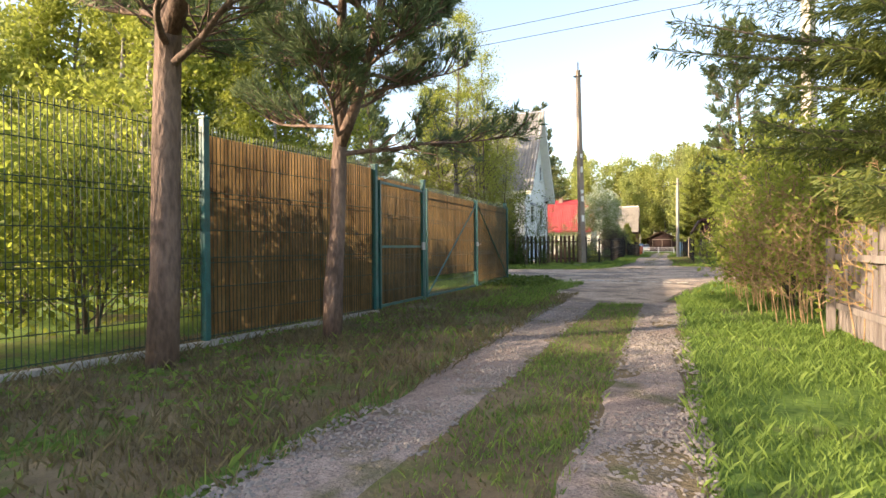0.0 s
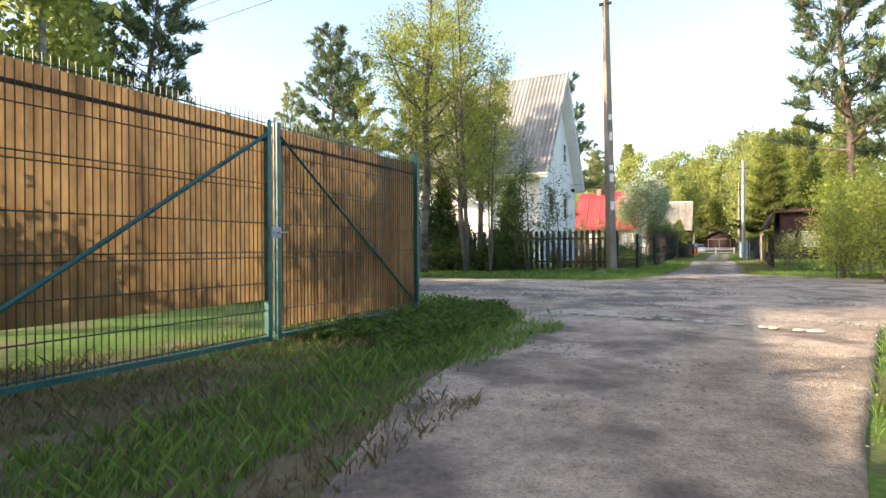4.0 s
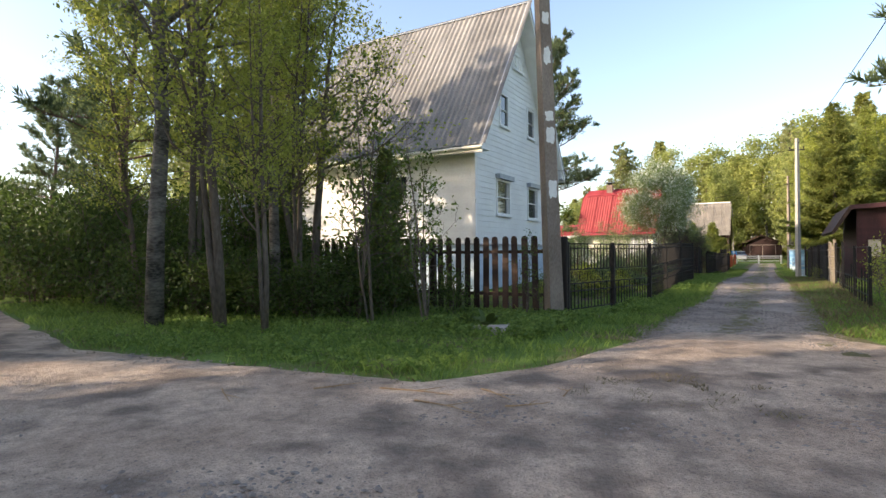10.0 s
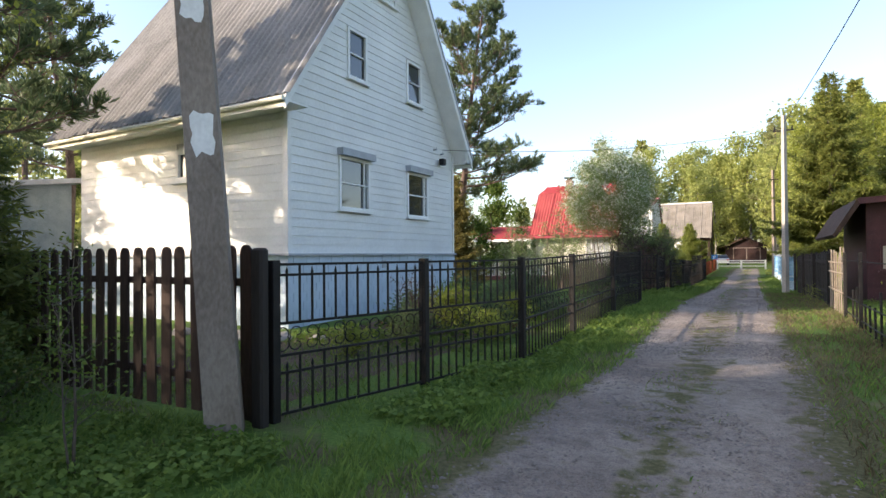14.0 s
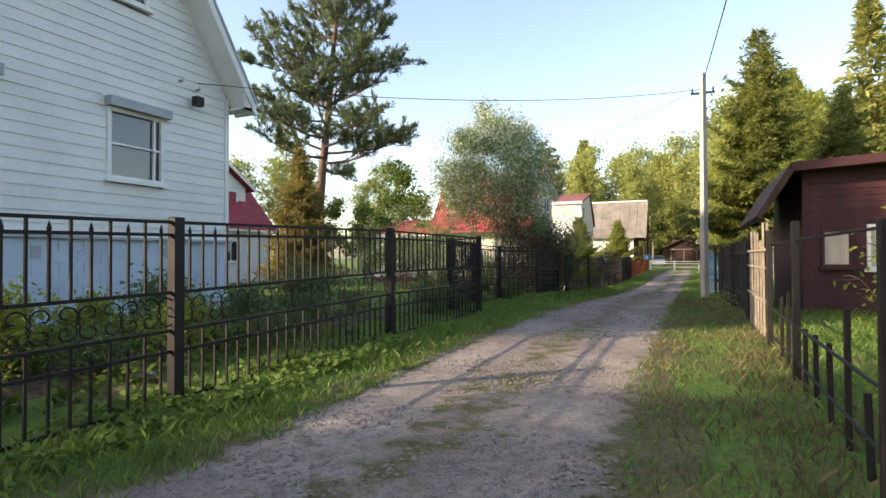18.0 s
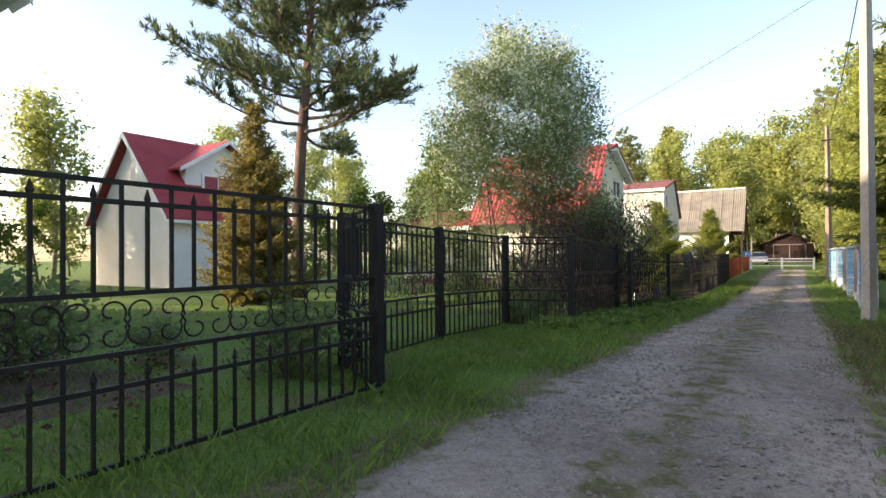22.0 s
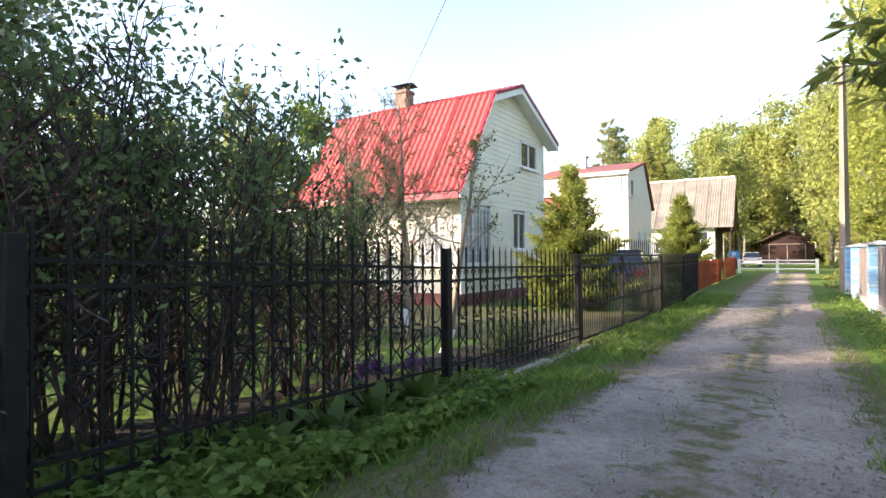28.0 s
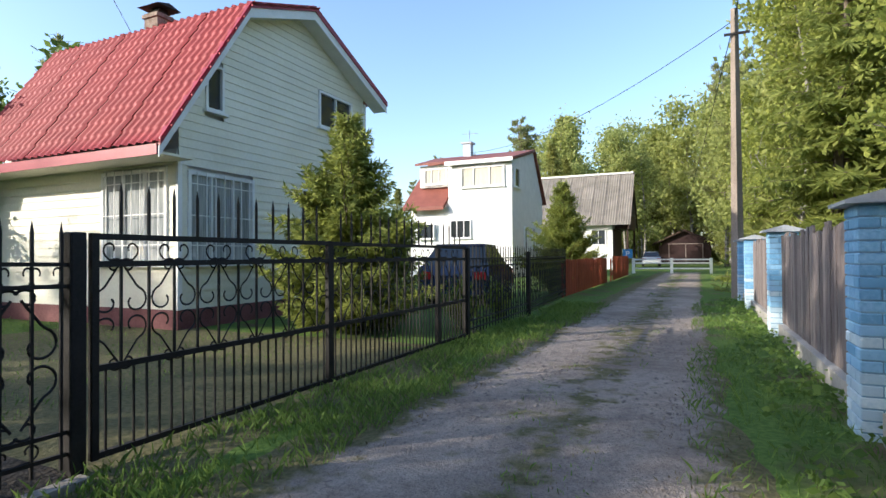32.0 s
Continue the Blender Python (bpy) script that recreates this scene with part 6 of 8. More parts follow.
for i_, (x_, y_, s_) in enumerate([(-5.2, 10.4, 0.75), (-6.4, 10.9, 0.9), (-7.8, 11.4, 1.0), (-9.2, 12.0, 1.1), (-10.8, 12.3, 1.0), (-12.4, 12.8, 1.1), (-4.6, 9.6, 0.6), (-6.0, 9.6, 1.0), (-7.4, 10.0, 1.1), (-9.0, 10.4, 1.2), (-11.0, 11.0, 1.2)]):
    copy_thing(bush_thing, pose(*at(x_, y_), 0, 0, 53 * i_) @ Matrix.Diagonal((s_, s_, s_, 1)))
sp_b = spruce(32, 3.75, 1.15, 0.05, 0.14, 0.03, 0.13, 0.05, 1.2, 0.11, 0.11, 4)
sp_small = plant("spruce_tree", "small dark spruce before the picket fence", "tree", sp_b, (M_BARK_GREY, L_SPRUCE), at(-7.05, 23.2), "small spruces")
M_PALESTEM = material("pale_sapling_bark", (0.20, 0.16, 0.12), (0.38, 0.32, 0.25), 6, 0.9, 30, 0.4, stretch=(1, 1, 0.35))
sap = broadleaf(43, 3.6, 0.8, 0.026, 520, 0.05, 0.25, 12, 0.4, stems=2, twigs=3, clump=0.12)
sap_thing = plant("sapling", "thin bare-stemmed sapling with few young leaves", "tree", sap, (M_BARK_GREY, L_BUSH), at(-4.2, 20.6), "saplings")
copy_thing(sap_thing, pose(*at(-3.28, 22.48), 0, 0, 100) @ Matrix.Diagonal((0.5, 0.5, 0.45, 1)))

pl = plant("pine_tree", "tall dark pine behind the roadside thicket", "tree", layered_pine(14, 11.0, 2.5, 0.16, 0.36, 42, 0.24, 0.08, 6, 0.0, 0.05, 0.75, 4), (M_BARK_PINE, L_PINE), at(-14.6, 21.8), "roadside pines")
for i_, (x_, y_, s_) in enumerate([(-24.8, 24.6, 0.8), (-20.3, 24.2, 0.66), (-19.8, 30.6, 1.15), (-13.3, 25.4, 1.0), (-12.8, 11.2, 0.8), (-15.5, 11.6, 0.95), (5.0, 29.5, 1.22), (7.5, 33.0, 1.1)]):
    copy_thing(pl, pose(*at(x_, y_), 0, 0, 77 * i_ + 10) @ Matrix.Diagonal((s_, s_, s_, 1)))
dry = broadleaf(24, 2.1, 0.6, 0.011, 620, 0.045, 0.25, 9, 0.4, stems=9, twigs=4, clump=0.12)
dry_thing = plant("shrub", "thicket of tan dry stems with small yellow leaves", "bush", dry, (M_STEM, L_BRIGHT), at(2.6, 3.0), "dry-stemmed shrubs")
for i_, (x_, y_, s_) in enumerate([(2.75, 1.9, 0.9), (2.5, 4.2, 0.9), (2.6, 5.2, 0.85), (2.9, 6.2, 1.0), (3.0, 2.6, 1.1), (3.0, 4.6, 1.15), (2.7, 7.4, 0.7), (2.95, 0.6, 0.9), (3.3, 3.6, 1.2), (3.1, 8.4, 0.8), (2.45, 3.5, 0.7), (2.4, 4.8, 0.6)]):
    copy_thing(dry_thing, pose(*at(x_, y_), 0, 0, 61 * i_) @ Matrix.Diagonal((s_, s_, s_, 1)))

copy_thing(sp_small, pose(*at(-9.8, 22.7), 0, 0, 60) @ Matrix.Diagonal((1.2, 1.2, 1.1, 1)))
for i_, (x_, y_, s_) in enumerate([(-5.4, 20.7, 1.2), (-6.3, 21.3, 1.35), (-5.0, 21.8, 0.9)]):
    copy_thing(sap_thing, pose(*at(x_, y_), 0, 0, 110 * i_ + 40) @ Matrix.Diagonal((s_, s_, s_, 1)))

# gardens
big_pine = layered_pine(13, 14.0, 4.3, 0.22, 0.36, 62, 0.2, 0.07, 9, 0.0, -0.02, 0.7, 6.0)
pine_thing = plant("pine_tree", "tall garden pine with wide layered crown", "tree", big_pine, (M_BARK_PINE, L_PINE), at(-12.2, 45.1), "pines")
th = spruce(33, 5.1, 1.75, 0.09, 0.17, 0.02, 0.16, 0.3, 0.9, 0.1, 0.13, 4)
plant("juniper_tree", "broad brownish-green conical conifer on the lawn", "tree", th, (M_BARK_GREY, L_THUJA), at(-11.0, 42.5))
bc = broadleaf(44, 4.9, 1.0, 0.05, 3000, 0.055, 0.35, 12, 0.5, stems=10, twigs=5, clump=0.25)
bird = plant("bird_cherry_tree", "rounded bird cherry covered in white blossom", "tree", bc, (M_BARK_GREY, L_CHERRY), at(-4.5, 44.4))
leaves_, tips_ = clumped_crown(44, 4.0, 1.85, 2.2, 470, 84, 0.048, 0.42, 0.17)
part("leaves", leaves_, L_CHERRY, bird)
rng_b = np.random.default_rng(91)
tips_ = tips_[tips_[:, 2] > 2.6]
tips_ = tips_[rng_b.integers(0, len(tips_), 5200)] + rng_b.normal(size=(5200, 3)) * 0.2
axis_ = rng_b.normal(size=(5200, 3)) * 0.5 + np.array([0, 0, 0.8])
petals_ = np.repeat(tips_, 5, 0) + np.repeat(axis_, 5, 0) * rng_b.uniform(0, 0.12, (26000, 1)) + rng_b.normal(size=(26000, 3)) * 0.018
part("blossom", Shape().quads(leaf_quads(petals_, 0.042, rng_b, 0.0, 1.2)), L_BLOSSOM, bird, "white blossom")
li = broadleaf(45, 3.0, 0.8, 0.022, 2500, 0.038, 0.3, 11, 0.7, stems=11, twigs=4, clump=0.17)
lilac = plant("lilac_bush", "dense dark lilac bush with many stems behind the fence", "bush", li, (M_LILACBARK, L_DARK), at(-3.2, 46.2), "lilac bushes")
for i_, (x_, y_, s_) in enumerate([(-3.1, 47.3, 0.82), (-3.3, 44.9, 1.0), (-2.95, 45.7, 0.95), (-3.9, 45.9, 1.1), (-3.7, 46.9, 1.05), (-3.9, 48.2, 0.8)]):
    copy_thing(lilac, pose(*at(x_, y_), 0, 0, 71 * i_ + 20) @ Matrix.Diagonal((s_, s_, s_, 1)))
ap = broadleaf(46, 3.9, 1.2, 0.07, 1700, 0.028, 0.36, 18, 0.75, stems=3, twigs=14, clump=0.03)
apple = plant("apple_tree", "crooked bare apple tree with few young leaves and whitewashed foot", "tree", ap, (M_PALESTEM, L_BUSH), at(-4.75, 51.2), "apple trees")
part("whitewash", Shape().tube([(0, 0, -0.05), (0.02, 0.01, 0.5)], [0.098, 0.09], 9), M_WHITEWASH, apple, "whitewashed foot of the trunk", True)
ap2 = broadleaf(47, 3.1, 0.9, 0.06, 800, 0.028, 0.4, 15, 0.5, lean=(0.30, 0.19), stems=1, twigs=12, clump=0.03)
leaning = plant("apple_tree", "leaning bare apple tree with whitewashed foot beside the fence", "tree", ap2, (M_PALESTEM, L_BUSH), at(-3.5, 50.45), "apple trees")
part("whitewash", Shape().tube([(-0.01, -0.006, -0.05), (0.1, 0.064, 0.33)], [0.068, 0.06], 9), M_WHITEWASH, leaning, "whitewashed foot of the trunk", True)
copy_thing(apple, pose(*at(-4.05, 49.1), 0, 0, 140) @ Matrix.Diagonal((0.6, 0.6, 0.78, 1)))
sp_c = spruce(34, 3.7, 1.85, 0.07, 0.15, 0.02, 0.14, 0.32, 1.2, 0.1, 0.12, 5)
gsp = plant("spruce_tree", "bushy young spruce in the garden beside the cream house", "tree", sp_c, (M_BARK_GREY, L_FRESH), at(-4.3, 57.9), "garden spruces")
copy_thing(gsp, pose(*at(-4.2, 73.8), 0, 0, 90) @ Matrix.Diagonal((1.1, 1.1, 1.2, 1)))
sp_d = spruce(35, 9.6, 3.2, 0.14, 0.34, 0.215, 0.22, -0.03, 0.8, 0.11, 0.16, 4)
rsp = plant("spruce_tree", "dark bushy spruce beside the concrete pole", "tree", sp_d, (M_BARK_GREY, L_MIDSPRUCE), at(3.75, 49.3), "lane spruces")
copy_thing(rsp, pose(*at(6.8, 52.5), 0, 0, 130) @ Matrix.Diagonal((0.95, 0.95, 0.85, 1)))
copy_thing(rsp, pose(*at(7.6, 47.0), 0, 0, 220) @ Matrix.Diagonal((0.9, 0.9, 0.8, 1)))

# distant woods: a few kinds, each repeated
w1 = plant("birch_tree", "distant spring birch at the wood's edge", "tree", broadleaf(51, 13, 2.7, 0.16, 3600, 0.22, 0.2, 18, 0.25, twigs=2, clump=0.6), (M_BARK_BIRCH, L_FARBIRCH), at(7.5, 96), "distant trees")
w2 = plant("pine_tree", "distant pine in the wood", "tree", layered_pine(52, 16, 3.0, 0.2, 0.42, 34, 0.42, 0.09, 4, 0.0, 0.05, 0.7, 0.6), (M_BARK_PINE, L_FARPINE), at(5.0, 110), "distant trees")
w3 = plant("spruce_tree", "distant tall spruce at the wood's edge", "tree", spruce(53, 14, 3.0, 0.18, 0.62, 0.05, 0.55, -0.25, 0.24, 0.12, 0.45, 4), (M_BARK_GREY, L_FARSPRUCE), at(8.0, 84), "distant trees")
w4 = plant("tree", "distant leafy tree behind the gardens", "tree", broadleaf(54, 8, 2.6, 0.14, 3000, 0.19, 0.12, 12, 0.25, twigs=2, clump=0.4), (M_BARK_GREY, L_BUSH), at(-18, 62), "distant trees")
rng_ = np.random.default_rng(77)


def grove(n, x0, x1, y0, y1, kinds, lo=0.8, hi=1.2):
    for i in range(n):
        src = kinds[int(rng_.integers(0, len(kinds)))]
        x, y, s = rng_.uniform(x0, x1), rng_.uniform(y0, y1), rng_.uniform(lo, hi)
        copy_thing(src, pose(x, y, gz(y), 0, 0, rng_.uniform(0, 360)) @ Matrix.Diagonal((s, s, s * rng_.uniform(0.9, 1.1), 1)))


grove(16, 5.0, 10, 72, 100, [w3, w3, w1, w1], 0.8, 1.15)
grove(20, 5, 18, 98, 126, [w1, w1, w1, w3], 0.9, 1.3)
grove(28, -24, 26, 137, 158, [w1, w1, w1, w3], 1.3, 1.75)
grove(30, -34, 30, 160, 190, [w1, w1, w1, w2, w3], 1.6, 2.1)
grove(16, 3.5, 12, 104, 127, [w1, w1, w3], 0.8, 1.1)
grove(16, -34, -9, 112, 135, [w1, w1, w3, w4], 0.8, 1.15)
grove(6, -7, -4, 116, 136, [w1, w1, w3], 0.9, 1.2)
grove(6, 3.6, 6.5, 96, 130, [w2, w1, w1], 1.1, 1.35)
w5 = plant("spruce_tree", "tall light-green spruce behind the board fence", "tree", spruce(55, 13.5, 2.7, 0.18, 0.42, 0.04, 0.3, -0.25, 0.5, 0.11, 0.24, 4), (M_BARK_GREY, L_FRESH), at(4.6, 69.0), "tall spruces")
for i_, (x_, y_, s_) in enumerate([(5.9, 73.0, 1.0), (4.4, 77.5, 0.9), (7.4, 66.5, 0.95), (6.2, 82.0, 1.05)]):
    copy_thing(w5, pose(*at(x_, y_), 0, 0, 77 * i_) @ Matrix.Diagonal((s_, s_, s_, 1)))
w6 = plant("birch_tree", "light spring birch behind the board fence", "tree", broadleaf(56, 12, 2.6, 0.13, 6500, 0.12, 0.2, 20, 0.3, twigs=4, clump=0.35), (M_BARK_BIRCH, L_BIRCH), at(4.2, 73.2), "lane birches")
for i_, (x_, y_, s_) in enumerate([(8.2, 70.0, 1.05), (4.0, 82.5, 0.8), (5.6, 62.5, 0.75)]):
    copy_thing(w6, pose(*at(x_, y_), 0, 0, 77 * i_) @ Matrix.Diagonal((s_, s_, s_, 1)))
for i_, (x_, y_, s_) in enumerate([(0.4, 139, 1.75), (2.6, 141, 1.85), (4.6, 138, 1.7), (6.8, 134, 1.6), (-2.4, 142, 1.6), (-5.4, 144, 1.5), (9.0, 138, 1.8), (4.2, 122, 1.35), (3.6, 112, 1.2), (5.0, 104, 1.15)]):
    copy_thing((w1, w1, w3, w1)[i_ % 4], pose(*at(x_, y_), 0, 0, 83 * i_) @ Matrix.Diagonal((s_, s_, s_, 1)))
grove(8, 10, 22, 55, 95, [w1, w2, w3])
grove(10, -45, -18, 95, 140, [w1, w2, w4, w3], 0.7, 1.0)
grove(9, -40, -17, 58, 85, [w4, w1], 0.6, 0.9)
grove(7, -62, -36, 25, 75, [w1, w2, w4], 0.8, 1.1)
grove(7, -42, -26, 32, 44, [w2, w4, w1], 0.6, 0.9)
grove(5, -54, -32, 19, 30, [w4, w3], 0.45, 0.75)
grove(10, -28, -13, 3, 12, [w2, w1, w4], 0.55, 0.9)
# w6 groves here, largely out of view, are added to shade the dirt road
grove(9, -17, -8, 1.5, 7.5, [w6], 0.6, 0.85)
grove(6, -26, -15, 8, 12.5, [w4, w3], 0.6, 0.8)
grove(5, -24, -14, -1, 4, [w6], 0.5, 0.75)
grove(3, -9.5, -7, 3, 8, [w6], 0.45, 0.6)
grove(6, 9, 20, 20, 42, [w1, w3, w4], 0.5, 0.8)
grove(4, 8, 16, 2, 12, [w4, w1], 0.5, 0.8)
for i_, (x_, y_, s_) in enumerate([(-26.5, 38.0, 0.75), (-31.0, 41.5, 0.8), (-29.0, 36.0, 0.7)]):
    copy_thing(w1 if i_ < 2 else w4, pose(*at(x_, y_), 0, 0, 40 * i_) @ Matrix.Diagonal((s_, s_, s_, 1)))
grove(12, -50, -33, 40, 62, [w4, w1], 0.6, 0.9)
# two trees added sunward of the far red-roofed house to shade its gable
copy_thing(w4, pose(*at(-29.5, 42.0), 0, 0, 20) @ Matrix.Diagonal((0.8, 0.8, 0.85, 1)))
copy_thing(w1, pose(*at(-33.0, 38.0), 0, 0, 220) @ Matrix.Diagonal((0.8, 0.8, 0.8, 1)))
fr = plant("fruit_tree", "slender garden fruit tree with thin young leaves", "tree", broadleaf(57, 3.4, 1.1, 0.04, 1500, 0.05, 0.22, 13, 0.4, stems=2, twigs=5, clump=0.12), (M_BARK_GREY, L_CHERRY), at(-6.6, 44.4), "garden fruit trees")
for i_, (x_, y_, s_) in enumerate([(-7.9, 46.2, 0.9), (-8.8, 43.6, 0.75), (-7.0, 48.4, 0.9), (-9.8, 47.8, 1.0), (-11.2, 50.2, 1.1), (-5.2, 43.4, 0.55), (-8.6, 50.4, 0.95), (-6.2, 42.6, 0.5)]):
    copy_thing(fr, pose(*at(x_, y_), 0, 0, 67 * i_) @ Matrix.Diagonal((s_, s_, s_, 1)))
for i_, (x_, y_, s_) in enumerate([(-14.5, 52.0, 0.5), (-16.5, 50.0, 0.42), (-13.5, 56.5, 0.6), (-18.5, 55.0, 0.6), (-16.0, 58.0, 0.7)]):
    copy_thing(w4, pose(*at(x_, y_), 0, 0, 57 * i_) @ Matrix.Diagonal((s_, s_, s_, 1)))


# ---- poles, wires, right-hand fences ----
def pole(base, top, r0, r1, label, square=False, mat=None):
    ob = thing("utility_pole", label, "pole", "utility poles", pose(*base))
    d = Vector(top) - Vector(base)
    s = Shape()
    s.tube([(0, 0, -0.3), tuple(d * 0.5), tuple(d)], [r0, (r0 + r1) / 2, r1], 4 if square else 12)
    part("shaft", s, mat or M_CONCRETE, ob, smooth=not square)
    return ob, d


p1, d1 = pole((-3.12, 23.62, gz(23.5)), (-3.15, 22.74, 10.2), 0.205, 0.12, "leaning brown-grey concrete pole with torn white notices", True, M_POLE)


def torn_notice(z, h, along_, wide, seed):
    """A ragged sheet of paper glued on the flat face that looks down the road."""
    rng = np.random.default_rng(seed)
    pts = []
    for k in range(18):
        q = 6.283 * k / 18
        c, q2 = math.cos(q), math.sin(q)
        m = max(abs(c), abs(q2))
        u, v = along_ + wide / 2 * c / m * rng.uniform(0.72, 1.05), z + h / 2 * q2 / m * rng.uniform(0.75, 1.05)
        axis = d1 * (v / d1.z)
        off = (0.205 + (0.12 - 0.205) * v / d1.z) * 0.7071 + 0.009
        pts.append((axis.x + (off + u) * 0.7071, axis.y + (u - off) * 0.7071, v))
    return part("notice", Shape().add(pts, [tuple(range(18))]), M_PATCH, p1, "torn white paper notice")


for i_, (z_, h_, u_, w_) in enumerate(((1.06, 0.2, 0.03, 0.17), (1.5, 0.33, 0.02, 0.13), (2.46, 0.36, 0.0, 0.2), (3.5, 0.34, 0.0, 0.19), (3.86, 0.2, 0.0, 0.19), (5.0, 0.35, 0.0, 0.16), (5.7, 0.25, 0.0, 0.16))):
    torn_notice(z_, h_, u_, w_, 30 + i_)
part("crossarm", Shape().box(d1.x - 0.22, d1.y - 0.04, d1.z - 0.35, d1.x + 0.22, d1.y + 0.04, d1.z - 0.27).tube([(d1.x, d1.y, d1.z - 0.1), (d1.x, d1.y, d1.z + 0.4)], 0.03, 6), M_IRON, p1)
p2, d2 = pole((1.85, 46.3, gz(46.3)), (1.85, 45.9, 7.0), 0.13, 0.09, "upright pale concrete pole beside the lane", True)
part("crossarm", Shape().box(-0.35, -0.05, d2.z - 0.55, 0.35, 0.0, d2.z - 0.49).tube([(-0.3, 0, d2.z - 0.5), (-0.3, 0, d2.z - 0.35)], 0.03, 6).tube([(0.3, 0, d2.z - 0.5), (0.3, 0, d2.z - 0.35)], 0.03, 6), M_IRON, p2)
p3, d3 = pole((2.05, 67.2, gz(67.2)), (2.0, 66.3, 7.5), 0.17, 0.09, "leaning concrete pole with crossarm by the blue fence", True, M_POLE)
part("crossarm", Shape().box(-0.3, d3.y - 0.05, d3.z - 0.7, 0.3, d3.y, d3.z - 0.64), M_IRON, p3)


def wire(a, b, sag, label="black overhead cable between the poles", r=0.012):
    a, b = np.array(a), np.array(b)
    s = Shape()
    s.tube([a + (b - a) * f - np.array([0, 0, sag * 4 * f * (1 - f)]) for f in np.linspace(0, 1, 15)], r, 4)
    return solo("overhead_wire", s, M_CABLE, label, "cable", "overhead wires")


wire((-34.0, 17.9, 10.3), (24.0, 12.6, 10.3), 0.35, "black overhead cable along the road")
wire((-34.0, 18.3, 9.9), (24.0, 13.0, 9.9), 0.35, "black overhead cable along the road")
wire((1.85, 45.9, 6.5), (-7.3, 34.8, 4.75), 0.35, "thin cable from the pole to the white house", 0.008)
wire((1.85, 45.9, 6.55), (-12.0, 60.0, 6.2), 0.35, "thin cable from the pole to a far house", 0.006)
wire((1.85, 45.9, 6.7), (2.0, 66.3, 7.2), 0.4)
wire((1.85, 45.9, 6.7), (4.0, 8.0, 7.5), 0.7)
p0, d0 = pole((4.05, 8.0, gz(8)), (4.0, 8.0, 8.3), 0.17, 0.13, "pale concrete pole in the roadside shrubs", True)
part("crossarm", Shape().box(-0.4, -0.19, 7.2, 0.4, -0.14, 7.28), M_IRON, p0)
wire((2.0, 66.3, 7.2), (-11.9, 82.3, 7.6), 0.8, "thin cable from the pole to the far roof")
wire((2.0, 66.3, 7.2), (-1.0, 126.0, 6.0), 1.0)

# blue brick pillars and grey board fence
BRICK = Shape().bevel_box(-0.125, -0.06, 0, 0.125, 0.06, 0.065, 0.006).mesh("brick", M_BLUE)
BRICKW = Shape().bevel_box(-0.125, -0.06, 0, 0.125, 0.06, 0.065, 0.006).mesh("brick", M_BLUEWORN)


def brick_pillar(x, y, courses, worn=5):
    ob = thing("brick_pillar", "blue-painted brick gate pillar with a small pitched cap", "pillar", "blue pillars", pose(x, y, gz(y) - 0.02))
    h = courses * 0.078
    part("core", Shape().box(-0.178, -0.178, -0.1, 0.178, 0.178, h), M_MORTAR, ob)
    for c in range(courses):
        me = BRICKW if c < worn or (c % 5 == 3 and c < worn + 6) else BRICK
        for k in range(4):
            off = (-0.065, -0.125) if c % 2 else (0.065, -0.125)
            m = pose(0, 0, c * 0.078, 0, 0, 90 * k) @ pose(off[0] * 1.0, -0.128, 0)
            part("brick", me, None, ob, at=m)
    cap = Shape()
    cap.prism([(-0.27, h + 0.0), (0.27, h + 0.0), (0.27, h + 0.025), (0, h + 0.10), (-0.27, h + 0.025)], "y", -0.26, 0.26)
    part("cap", cap, M_GREYTRIM, ob, "grey sheet-metal cap")
    return ob


def board_run(y0, y1, x, mat, seed, low=0.22, h=1.25, base=True, blue_base=False):
    ob = thing("board_fence", "weathered grey board fence between blue pillars", "fence", "board fence", pose(x, y0, gz(y0), 0, 0, 90))
    rng = np.random.default_rng(seed)
    n = int((y1 - y0) / 0.105)
    for i in range(n):
        w = (y1 - y0) / n
        s = Shape()
        s.box(i * w + 0.004, -0.012, low, i * w + w - 0.004, 0.012, low + h + rng.uniform(-0.04, 0.05))
        part("board", s, mat, ob, at=pose(0, rng.uniform(-0.008, 0.008), 0))
    if base:
        part("plinth_beam", Shape().box(0, -0.05, -0.1, y1 - y0, 0.07, low - 0.02), M_CONCRETE if not blue_base else M_BLUEWORN, ob)
    for z in (low + 0.25, low + h - 0.3):
        part("rail", Shape().box(0, -0.06, z, y1 - y0, -0.02, z + 0.07), mat, ob)
    return ob


PIL = [54.65, 59.6, 64.2, 66.6]
for y_ in PIL:
    brick_pillar(2.2, y_, 20, 6)
for k_, (a_, b_) in enumerate(zip(PIL, PIL[1:])):
    board_run(a_ + 0.22, b_ - 0.22, 2.18, M_GREYWOOD if k_ < 2 else M_BLUEWORN, 60 + k_)
brick_pillar(2.2, 50.6, 20, 6)
board_run(50.85, 54.4, 2.18, M_GREYWOOD, 66)

M_PALEWOOD = material("pale_bare_sticks", (0.20, 0.16, 0.12), (0.36, 0.30, 0.235), 6, 0.9, 50, 0.3)


